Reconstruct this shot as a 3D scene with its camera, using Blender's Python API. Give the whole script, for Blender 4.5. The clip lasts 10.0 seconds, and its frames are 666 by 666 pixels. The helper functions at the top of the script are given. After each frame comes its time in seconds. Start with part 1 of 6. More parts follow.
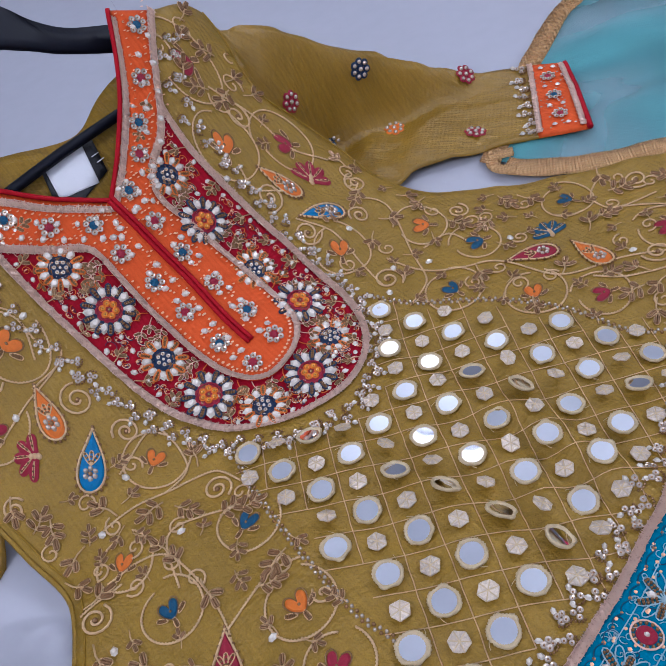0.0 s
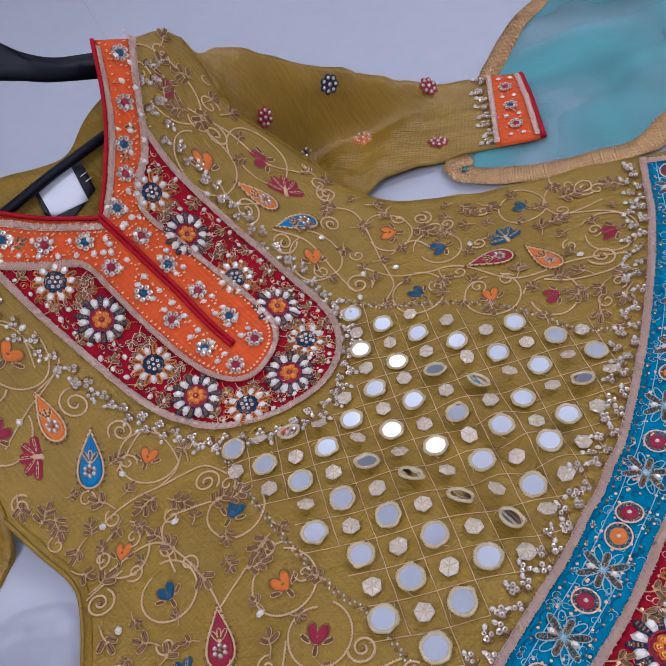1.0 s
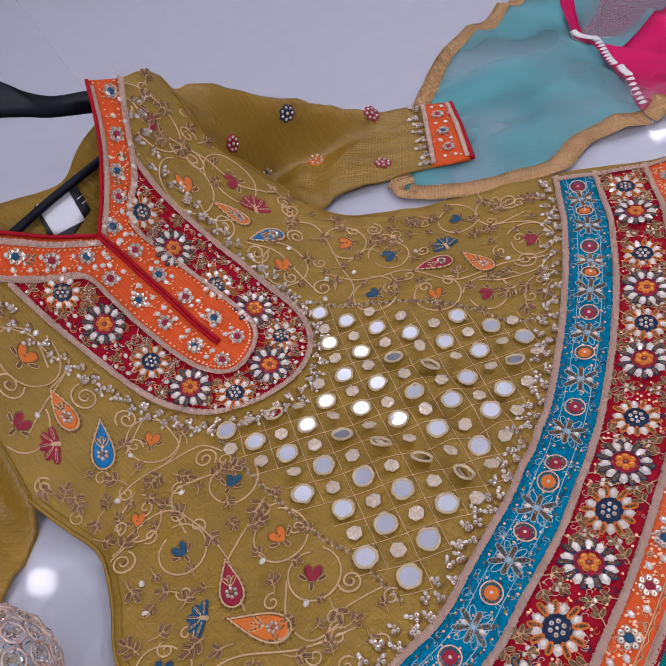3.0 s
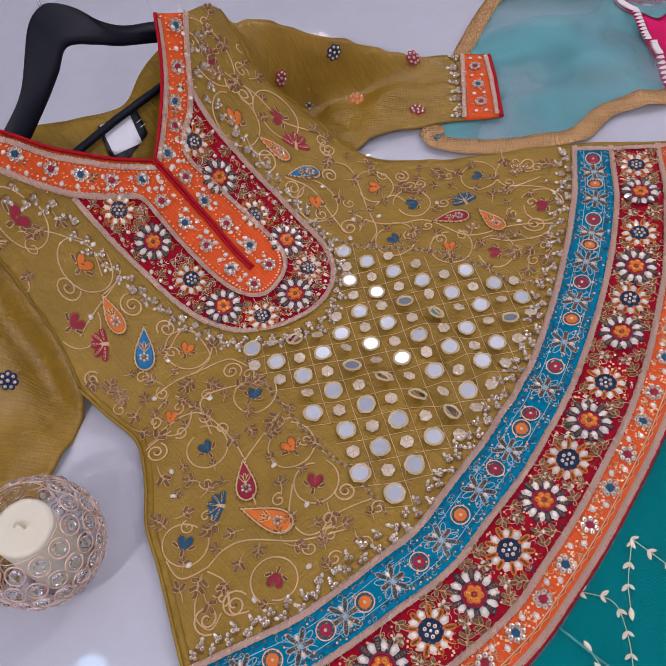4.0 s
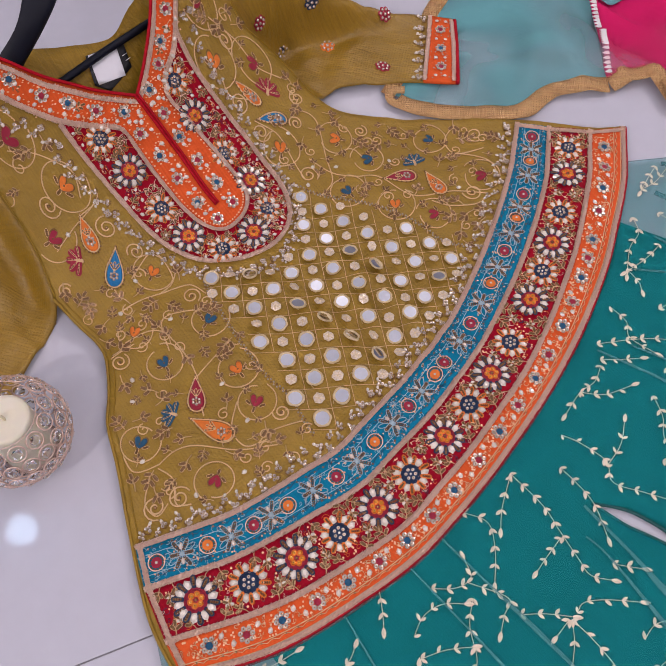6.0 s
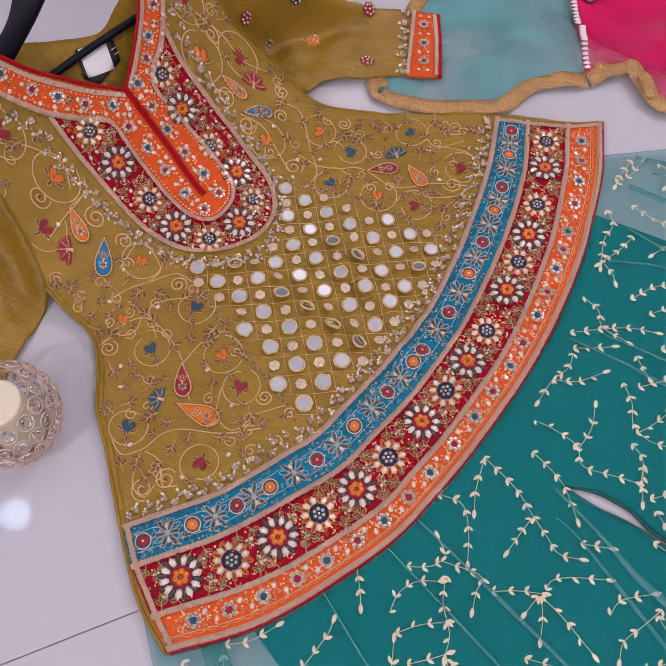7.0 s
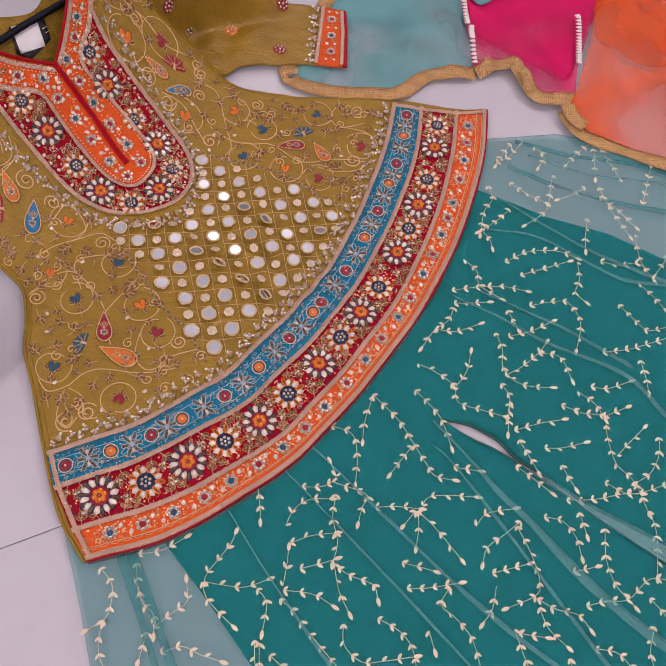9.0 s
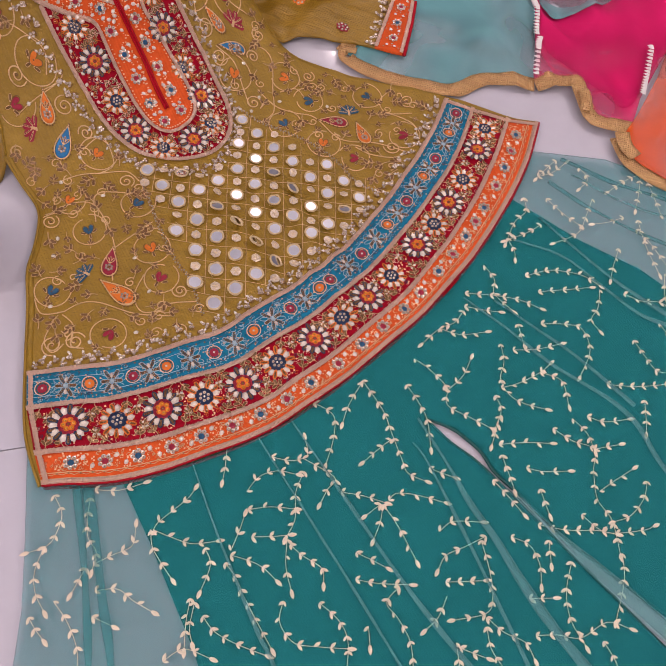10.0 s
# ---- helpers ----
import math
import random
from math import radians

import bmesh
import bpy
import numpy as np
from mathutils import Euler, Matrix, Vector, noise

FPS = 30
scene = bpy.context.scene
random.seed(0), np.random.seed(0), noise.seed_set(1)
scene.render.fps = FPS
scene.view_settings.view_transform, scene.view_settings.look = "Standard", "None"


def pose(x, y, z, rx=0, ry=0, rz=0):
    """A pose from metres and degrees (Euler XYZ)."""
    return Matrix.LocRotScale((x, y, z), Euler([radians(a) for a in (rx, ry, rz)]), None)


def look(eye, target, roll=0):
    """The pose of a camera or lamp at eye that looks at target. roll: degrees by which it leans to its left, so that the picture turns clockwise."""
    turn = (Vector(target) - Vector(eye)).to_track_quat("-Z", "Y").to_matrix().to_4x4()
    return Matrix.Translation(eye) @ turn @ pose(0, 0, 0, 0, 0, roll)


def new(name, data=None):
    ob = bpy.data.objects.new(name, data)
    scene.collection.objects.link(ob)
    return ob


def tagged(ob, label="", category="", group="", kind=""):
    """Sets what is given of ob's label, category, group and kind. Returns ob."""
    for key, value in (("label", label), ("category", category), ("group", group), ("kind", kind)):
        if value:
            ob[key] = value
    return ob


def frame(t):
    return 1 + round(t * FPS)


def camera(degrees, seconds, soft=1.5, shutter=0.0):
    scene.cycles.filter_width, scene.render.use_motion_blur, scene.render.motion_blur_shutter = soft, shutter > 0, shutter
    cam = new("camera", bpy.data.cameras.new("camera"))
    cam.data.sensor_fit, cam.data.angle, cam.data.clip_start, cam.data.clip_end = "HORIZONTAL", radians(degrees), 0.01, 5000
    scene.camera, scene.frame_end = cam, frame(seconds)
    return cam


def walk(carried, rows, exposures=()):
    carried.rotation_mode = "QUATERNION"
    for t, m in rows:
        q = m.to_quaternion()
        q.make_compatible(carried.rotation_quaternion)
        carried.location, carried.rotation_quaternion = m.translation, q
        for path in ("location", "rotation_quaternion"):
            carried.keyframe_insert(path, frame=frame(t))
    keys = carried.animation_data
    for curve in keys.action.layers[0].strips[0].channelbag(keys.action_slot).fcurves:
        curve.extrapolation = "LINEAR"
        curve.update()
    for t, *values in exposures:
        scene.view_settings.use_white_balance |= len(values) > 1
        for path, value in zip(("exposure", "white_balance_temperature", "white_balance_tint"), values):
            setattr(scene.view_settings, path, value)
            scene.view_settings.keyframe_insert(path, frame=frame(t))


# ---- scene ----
cam = camera(44.2, 10.0, 1.0)
PATH = [
    (0, (0.127, -0.329, 0.525), (-0.263, 1.044, -0.875), -19.1),
    (0.5, (0.133, -0.342, 0.56), (-0.261, 1.005, -0.865), -19.7),
    (1, (0.147, -0.359, 0.583), (-0.203, 0.983, -0.858), -19.5),
    (1.5, (0.134, -0.39, 0.605), (-0.173, 0.956, -0.841), -19.5),
    (2, (0.132, -0.417, 0.634), (-0.099, 0.933, -0.824), -18.1),
    (2.5, (0.111, -0.433, 0.665), (-0.063, 0.922, -0.796), -17.2),
    (3, (0.115, -0.455, 0.687), (-0.047, 0.887, -0.786), -15.6),
    (4.3, (0.124, -0.479, 0.867), (-0.096, 0.578, -0.817), -11.1),
    (4.5, (0.127, -0.476, 0.896), (-0.093, 0.562, -0.799), -10.4),
    (5, (0.127, -0.478, 0.941), (-0.057, 0.489, -0.8), -7.2),
    (5.5, (0.125, -0.478, 0.957), (0.009, 0.434, -0.819), -3.3),
    (5.7, (0.125, -0.485, 0.96), (0.04, 0.417, -0.823), -1.4),
    (7, (0.143, -0.508, 1.0), (0.089, 0.354, -0.804), 0.6),
    (7.5, (0.174, -0.534, 1.009), (0.117, 0.324, -0.796), 2.2),
    (8, (0.208, -0.565, 1.041), (0.143, 0.287, -0.768), 3.7),
    (8.5, (0.211, -0.594, 1.07), (0.193, 0.271, -0.733), 6.1),
    (9, (0.198, -0.638, 1.086), (0.289, 0.256, -0.701), 9.5),
    (9.5, (0.216, -0.662, 1.081), (0.293, 0.246, -0.7), 9.3),
    (10, (0.263, -0.661, 1.05), (0.253, 0.244, -0.734), 14.6),
]
EXPOSURES = [(0.0, 0.37, 5200, 12), (2.0, 0.32, 5500, 15), (4.5, 0.33, 6000, 19), (7.0, 0.38, 6500, 24), (10.0, 0.38, 6900, 29)]
walk(cam, [(t, look(eye, target, roll)) for t, eye, target, roll in PATH], EXPOSURES)

# ---- world and lamps ----
world = bpy.data.worlds.new("world")
world.use_nodes = True
world.node_tree.nodes["Background"].inputs[0].default_value = (0.75, 0.8, 1.0, 1)
world.node_tree.nodes["Background"].inputs[1].default_value = 0.3
scene.world = world

CEILING = 2.6
# place, drop below the ceiling, watts and colour of each lamp
COOL, WARM, PEACHY = (0.55, 0.80, 1.0), (1.0, 0.93, 0.88), (1.0, 0.78, 0.60)
# first four reflect in the floor; the last four are added, unseen fill
LAMPS = [(-1.245, 0.205, 0.12, 1.2, COOL), (-1.65, 1.28, 0.12, 1.6, WARM), (-0.42, 4.00, 0.12, 1.3, PEACHY), (1.85, 3.57, 0.12, 1.6, WARM), (1.65, 1.15, 0.55, 39, WARM), (-1.0, -1.6, 0.6, 47, WARM), (1.3, -1.5, 0.6, 20, WARM), (-0.15, 2.65, 0.45, 18, WARM)]


# ---- materials ----
def material(name, color, rough=0.6, metal=0.0, scale=60.0, vary=0.25, bump=0.2, fine=600.0, sheen=0.0, alpha=1.0, coat=0.0, spread=0.0, tint=None, gloss=0.5):
    """A surface with variation at two scales, fine relief and, past spread 0, a tone of its own for each object."""
    mt = bpy.data.materials.new(name)
    mt.use_nodes = True
    nt = mt.node_tree
    b = nt.nodes["Principled BSDF"]
    tc = nt.nodes.new("ShaderNodeTexCoord")
    big, small = nt.nodes.new("ShaderNodeTexNoise"), nt.nodes.new("ShaderNodeTexNoise")
    big.inputs["Scale"].default_value, small.inputs["Scale"].default_value = scale, fine
    big.inputs["Detail"].default_value = 4
    for n in (big, small):
        nt.links.new(tc.outputs["Object"], n.inputs["Vector"])
    ramp = nt.nodes.new("ShaderNodeMix")
    ramp.data_type = "RGBA"
    dark = tuple(c * (1 - vary) for c in color) if tint is None else tint
    light = tuple(min(1, c * (1 + vary * 0.6)) for c in color)
    ramp.inputs["A"].default_value, ramp.inputs["B"].default_value = (*dark, 1), (*light, 1)
    add = nt.nodes.new("ShaderNodeMath")
    add.operation = "MULTIPLY_ADD"
    add.inputs[1].default_value = 0.5
    nt.links.new(small.outputs["Fac"], add.inputs[0])
    half = nt.nodes.new("ShaderNodeMath")
    half.operation = "MULTIPLY"
    half.inputs[1].default_value = 0.5
    nt.links.new(big.outputs["Fac"], half.inputs[0])
    nt.links.new(half.outputs[0], add.inputs[2])
    fac = add.outputs[0]
    if spread:
        info = nt.nodes.new("ShaderNodeObjectInfo")
        sp = nt.nodes.new("ShaderNodeMath")
        sp.operation = "MULTIPLY_ADD"
        sp.inputs[1].default_value = spread
        nt.links.new(info.outputs["Random"], sp.inputs[0])
        nt.links.new(fac, sp.inputs[2])
        fac = sp.outputs[0]
    nt.links.new(fac, ramp.inputs["Factor"])
    nt.links.new(ramp.outputs["Result"], b.inputs["Base Color"])
    b.inputs["Roughness"].default_value, b.inputs["Metallic"].default_value = rough, metal
    b.inputs["Alpha"].default_value = alpha
    b.inputs["Sheen Weight"].default_value = sheen
    b.inputs["Coat Weight"].default_value = coat
    b.inputs["Specular IOR Level"].default_value = gloss
    if bump:
        bp = nt.nodes.new("ShaderNodeBump")
        bp.inputs["Strength"].default_value, bp.inputs["Distance"].default_value = bump, 0.001
        nt.links.new(small.outputs["Fac"], bp.inputs["Height"])
        nt.links.new(bp.outputs["Normal"], b.inputs["Normal"])
    return mt


def weave(mt, size=900.0, strength=0.25, slub=0.0, angle=45.0, crinkle=0.0):
    """Crossed threads as fine relief, and slubs that run along one of them."""
    nt = mt.node_tree
    b = nt.nodes["Principled BSDF"]
    tc = nt.nodes.new("ShaderNodeTexCoord")
    mp = nt.nodes.new("ShaderNodeMapping")
    mp.inputs["Rotation"].default_value = (0, 0, radians(angle))
    nt.links.new(tc.outputs["Object"], mp.inputs["Vector"])
    heights = []
    for axis in ("X", "Y"):
        w = nt.nodes.new("ShaderNodeTexWave")
        w.bands_direction = axis
        w.inputs["Scale"].default_value = size / 20
        w.inputs["Distortion"].default_value = 1.0
        nt.links.new(mp.outputs[0], w.inputs["Vector"])
        heights.append(w.outputs["Fac"])
    ad = nt.nodes.new("ShaderNodeMath")
    nt.links.new(heights[0], ad.inputs[0])
    nt.links.new(heights[1], ad.inputs[1])
    bp = nt.nodes.new("ShaderNodeBump")
    bp.inputs["Strength"].default_value, bp.inputs["Distance"].default_value = strength, 0.0006
    nt.links.new(ad.outputs[0], bp.inputs["Height"])
    old = [l.from_socket for l in nt.links if l.to_socket == b.inputs["Normal"]]
    if old:
        nt.links.new(old[0], bp.inputs["Normal"])
    nt.links.new(bp.outputs["Normal"], b.inputs["Normal"])
    if crinkle:
        cm = nt.nodes.new("ShaderNodeMapping")
        cm.inputs["Rotation"].default_value, cm.inputs["Scale"].default_value = (0, 0, radians(20)), (1.0, 2.6, 1.0)
        nt.links.new(tc.outputs["Object"], cm.inputs["Vector"])
        cn = nt.nodes.new("ShaderNodeTexNoise")
        cn.inputs["Scale"].default_value, cn.inputs["Detail"].default_value, cn.inputs["Distortion"].default_value = 34, 5, 0.8
        nt.links.new(cm.outputs[0], cn.inputs["Vector"])
        cb = nt.nodes.new("ShaderNodeBump")
        cb.inputs["Strength"].default_value, cb.inputs["Distance"].default_value = crinkle, 0.006
        nt.links.new(cn.outputs["Fac"], cb.inputs["Height"])
        nt.links.new(bp.outputs["Normal"], cb.inputs["Normal"])
        nt.links.new(cb.outputs["Normal"], b.inputs["Normal"])
    if slub:
        st = nt.nodes.new("ShaderNodeMapping")
        st.inputs["Scale"].default_value = (1.0, 22.0, 1.0)
        nt.links.new(mp.outputs[0], st.inputs["Vector"])
        n = nt.nodes.new("ShaderNodeTexNoise")
        n.inputs["Scale"].default_value, n.inputs["Detail"].default_value = 26, 3
        nt.links.new(st.outputs[0], n.inputs["Vector"])
        mx = nt.nodes.new("ShaderNodeMix")
        mx.data_type, mx.blend_type = "RGBA", "OVERLAY"
        mx.inputs["Factor"].default_value = slub
        src = [l.from_socket for l in nt.links if l.to_socket == b.inputs["Base Color"]][0]
        nt.links.new(src, mx.inputs["A"])
        nt.links.new(n.outputs["Fac"], mx.inputs["B"])
        nt.links.new(mx.outputs["Result"], b.inputs["Base Color"])
    return mt


OLIVE = weave(material("olive_silk", (0.34, 0.200, 0.018), 0.40, 0, 14, 0.55, 0.9, 900, 0.0, gloss=0.38), 1500, 0.3, 0.20, 48, 0.5)
# sleeves: the same silk, glossier, with their shade put into a darker base
OLIVE_SLEEVE = weave(material("olive_satin", (0.325, 0.184, 0.014), 0.34, 0, 16, 0.6, 0.5, 800, 0.0, gloss=0.5), 1500, 0.25, 0.3, 8, 0.45)
OLIVE_IN = weave(material("olive_lining", (0.28, 0.16, 0.008), 0.5, 0, 12, 0.5, 0.35, 500, 0.0, gloss=0.28), 1400, 0.12, 0.35, 48, 0.8)
ORANGE = weave(material("orange_silk", (0.72, 0.098, 0.014), 0.7, 0, 25, 0.3, 0.3, 900, gloss=0.2), 1400, 0.3, 0.2)
RED = weave(material("crimson_silk", (0.33, 0.003, 0.016), 0.7, 0, 25, 0.4, 0.3, 900, gloss=0.1), 1400, 0.3, 0.2)
BLUE = weave(material("blue_silk", (0.0004, 0.19, 0.325), 0.7, 0, 25, 0.4, 0.3, 900, gloss=0.08), 1400, 0.3, 0.2)
TEAL = weave(material("teal_lining", (0.0006, 0.128, 0.130), 0.7, 0, 9, 0.35, 0.2, 700, gloss=0.1), 1600, 0.12, 0.0)
PIPING = material("red_piping", (0.42, 0.003, 0.012), 0.6, 0, 80, 0.3, 0.4, 900, gloss=0.15)
FLOOR = material("white_tile", (0.50, 0.50, 0.55), 0.045, 0, 3.0, 0.09, 0.0, 40, spread=0.5)
GROUT = material("grout", (0.36, 0.35, 0.36), 0.8, 0, 40, 0.3, 0.4, 500)
# grey, not white: the added walls stay unseen and bounce less light
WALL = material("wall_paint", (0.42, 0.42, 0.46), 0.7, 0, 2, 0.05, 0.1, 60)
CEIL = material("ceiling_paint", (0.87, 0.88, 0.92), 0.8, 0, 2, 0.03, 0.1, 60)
BLACK = material("black_plastic", (0.002, 0.003, 0.010), 0.5, 0, 30, 0.4, 0.05, 500, gloss=0.25)


# ---- shape helpers ----
def thing(name, label, category, at=(0, 0, 0), group="", kind=""):
    ob = new(name)
    ob.location = at
    ob.empty_display_size = 0.05
    return tagged(ob, label, category, group, kind)


def part(name, me, mats, parent, label="", m=None, smooth=True):
    """Links a mesh or bmesh as one object under a thing or part. m: its place in the parent."""
    if isinstance(me, bmesh.types.BMesh):
        bm, me = me, bpy.data.meshes.new(name)
        bm.to_mesh(me)
        bm.free()
    if not me.materials:
        for mt in (mats if isinstance(mats, (list, tuple)) else [mats]):
            me.materials.append(mt)
        if smooth:
            me.polygons.foreach_set("use_smooth", [True] * len(me.polygons))
    ob = new(name, me)
    ob.parent = parent
    if m is not None:
        ob.matrix_basis = m
    return tagged(ob, label)


def step01(a, b, v):
    u = min(1.0, max(0.0, (v - a) / (b - a)))
    return u * u * (3 - 2 * u)


def curve_points(ctrl, per=8, closed=False):
    """A smooth line through the control points (Catmull-Rom)."""
    n = len(ctrl)
    out = []
    for i in range(n if closed else n - 1):
        p = [Vector(ctrl[(i + k) % n] if closed else ctrl[min(n - 1, max(0, i + k))]) for k in (-1, 0, 1, 2)]
        for k in range(per):
            t = k / per
            out.append(0.5 * (2 * p[1] + (p[2] - p[0]) * t + (2 * p[0] - 5 * p[1] + 4 * p[2] - p[3]) * t * t + (3 * p[1] - 3 * p[2] + p[3] - p[0]) * t ** 3))
    if not closed:
        out.append(Vector(ctrl[-1]))
    return out


def along(pts, gap):
    """Points at even steps of about gap along a line, each with its direction."""
    run = [0.0]
    for a, b in zip(pts, pts[1:]):
        run.append(run[-1] + (b - a).length)
    n = max(1, round(run[-1] / gap))
    out, k = [], 0
    for i in range(n + 1):
        d = run[-1] * i / n
        while k < len(run) - 2 and run[k + 1] < d:
            k += 1
        f = (d - run[k]) / max(1e-9, run[k + 1] - run[k])
        out.append((pts[k].lerp(pts[k + 1], f), (pts[k + 1] - pts[k]).normalized()))
    return out


def sheet_mesh(name, outline, zf, grid=0.012, thick=0.004):
    """A cloth cut to an outline and laid on the height zf(x, y), with its edge turned down."""
    from mathutils import geometry
    n = len(outline)
    xs, ys = [p[0] for p in outline], [p[1] for p in outline]
    verts = [Vector((p[0], p[1])) for p in outline]
    poly = np.array([(p[0], p[1]) for p in outline])
    nxt = np.roll(poly, -1, 0)
    for i, x in enumerate(np.arange(min(xs), max(xs), grid)):
        for y in np.arange(min(ys), max(ys), grid):
            q = (x, y + (grid / 2 if i % 2 else 0))
            cross = (poly[:, 1] > q[1]) != (nxt[:, 1] > q[1])
            at_x = poly[:, 0] + (q[1] - poly[:, 1]) / np.where(np.abs(nxt[:, 1] - poly[:, 1]) < 1e-12, 1e-12, nxt[:, 1] - poly[:, 1]) * (nxt[:, 0] - poly[:, 0])
            if (cross & (q[0] < at_x)).sum() % 2 and np.min((poly[:, 0] - q[0]) ** 2 + (poly[:, 1] - q[1]) ** 2) > (0.4 * grid) ** 2:
                verts.append(Vector(q))
    vs, es, fs, *_ = geometry.delaunay_2d_cdt(verts, [(i, (i + 1) % n) for i in range(n)], [], 1, 1e-6)
    bm = bmesh.new()
    bv = [bm.verts.new((v[0], v[1], zf(v[0], v[1]))) for v in vs]
    for f in fs:
        bm.faces.new([bv[i] for i in f])
    bmesh.ops.recalc_face_normals(bm, faces=bm.faces)
    if sum(f.normal.z for f in bm.faces) < 0:
        bmesh.ops.reverse_faces(bm, faces=bm.faces)
    rim = [e for e in bm.edges if len(e.link_faces) == 1]
    ex = bmesh.ops.extrude_edge_only(bm, edges=rim)
    for v in ex["geom"]:
        if isinstance(v, bmesh.types.BMVert):
            v.co.z -= thick
    return bm


def ribbon_mesh(a, b, zf, rows=4, lift=0.0, thick=0.0015):
    """A band laid between two lines with the same number of points."""
    bm = bmesh.new()
    grid = []
    for p, q in zip(a, b):
        line = []
        for k in range(rows + 1):
            c = Vector(p).lerp(Vector(q), k / rows)
            line.append(bm.verts.new((c.x, c.y, zf(c.x, c.y) + lift)))
        grid.append(line)
    for r, s in zip(grid, grid[1:]):
        for k in range(rows):
            bm.faces.new((r[k], r[k + 1], s[k + 1], s[k]))
    bmesh.ops.recalc_face_normals(bm, faces=bm.faces)
    if sum(f.normal.z for f in bm.faces) < 0:
        bmesh.ops.reverse_faces(bm, faces=bm.faces)
    rim = [e for e in bm.edges if len(e.link_faces) == 1]
    ex = bmesh.ops.extrude_edge_only(bm, edges=rim)
    for v in ex["geom"]:
        if isinstance(v, bmesh.types.BMVert):
            v.co.z -= thick
    return bm


def tube_into(bm, pts, r, sides=6, taper=None, mat=0):
    """A round cord along 3D points."""
    rings = []
    n = len(pts)
    for i, p in enumerate(pts):
        d = (Vector(pts[min(n - 1, i + 1)]) - Vector(pts[max(0, i - 1)])).normalized()
        side = d.cross(Vector((0, 0, 1)))
        side = side.normalized() if side.length > 1e-4 else Vector((1, 0, 0))
        up = side.cross(d)
        rr = r * (taper(i / (n - 1)) if taper else 1)
        rings.append([bm.verts.new(Vector(p) + rr * (math.cos(a) * side + math.sin(a) * up)) for a in (2 * math.pi * k / sides for k in range(sides))])
    for r0, r1 in zip(rings, rings[1:]):
        for k in range(sides):
            f = bm.faces.new((r0[k], r0[(k + 1) % sides], r1[(k + 1) % sides], r1[k]))
            f.material_index = mat
            f.smooth = True
    for cap in (rings[0][::-1], rings[-1]):
        bm.faces.new(cap).material_index = mat
    return bm


# ---- heights of the cloth ----
SLOPE = ([-0.09, -0.05, -0.006, 0.03, 0.06, 0.09, 0.12, 0.15, 0.17, 0.21, 0.26], [0.0, 0.003, 0.016, 0.038, 0.055, 0.086, 0.119, 0.158, 0.194, 0.250, 0.275])


def rise(x, y):
    """How far the hanger lifts the cloth: a slope that steepens towards the neck and falls off past the shoulders."""
    s, v = -(x + 0.091) * 0.72 + (y - 0.17) * 0.69, (x + 0.091) * 0.69 + (y - 0.17) * 0.72
    if s < -0.11:
        return 0.0
    h = sum(float(np.interp(s + d, *SLOPE)) for d in (-0.012, 0.0, 0.012)) / 3
    return h * (1 - step01(0.11, 0.36, v)) * (1 - step01(0.20, 0.42, -v))


def fold(x, y):
    """Slack in the cloth: long soft waves and a few puckers under the yoke."""
    w = 0.0042 * noise.noise(Vector((x * 9, y * 9, 1.3))) + 0.0021 * noise.noise(Vector((x * 26, y * 26, 4.1)))
    u = (x - 0.16) * 0.8 + (y - 0.02) * -0.6
    c = (x - 0.16) * 0.6 + (y - 0.02) * 0.8
    w += 0.0022 * (0.5 - abs(noise.noise(Vector((x * 13 + y * 4, y * 5 - x * 3, 8.8)))) * 2.2)
    w += 0.006 * math.exp(-(u / 0.12) ** 2 - (c / 0.055) ** 2) * math.sin(c * 130 + 2 * noise.noise(Vector((u * 14, c * 6, 0))))
    waist = math.exp(-((x + 0.02) ** 2 + (y - 0.30) ** 2) / 0.02) + math.exp(-((x + 0.22) ** 2 + (y + 0.02) ** 2) / 0.012)
    w += 0.0035 * waist * math.sin(70 * (0.55 * x + 0.83 * y) + 3 * noise.noise(Vector((x * 7, y * 7, 2.4))))
    skirt = math.atan2(y - 0.35, x + 0.25)
    w += 0.0030 * step01(0.30, 0.62, math.hypot(x + 0.25, y - 0.35)) * math.sin(34 * skirt + 2.2 * noise.noise(Vector((x * 4, y * 4, 6.6))))
    return max(w, -0.0045)


def kurta_z(x, y):
    return 0.0145 + rise(x, y) + fold(x, y)


def hem_line(ctrl, n=120):
    pts = curve_points(ctrl, 14)
    return [p for p, _ in along(pts, sum((b - a).length for a, b in zip(pts, pts[1:])) / n)]


# ---- the room ----
def box_mesh(x0, x1, y0, y1, z0, z1, bevel=0.0):
    bm = bmesh.new()
    bmesh.ops.create_cube(bm, size=1, matrix=Matrix.LocRotScale(((x0 + x1) / 2, (y0 + y1) / 2, (z0 + z1) / 2), None, (x1 - x0, y1 - y0, z1 - z0)))
    if bevel:
        bmesh.ops.bevel(bm, geom=bm.edges[:], offset=bevel, segments=2, affect="EDGES", profile=0.5)
    return bm


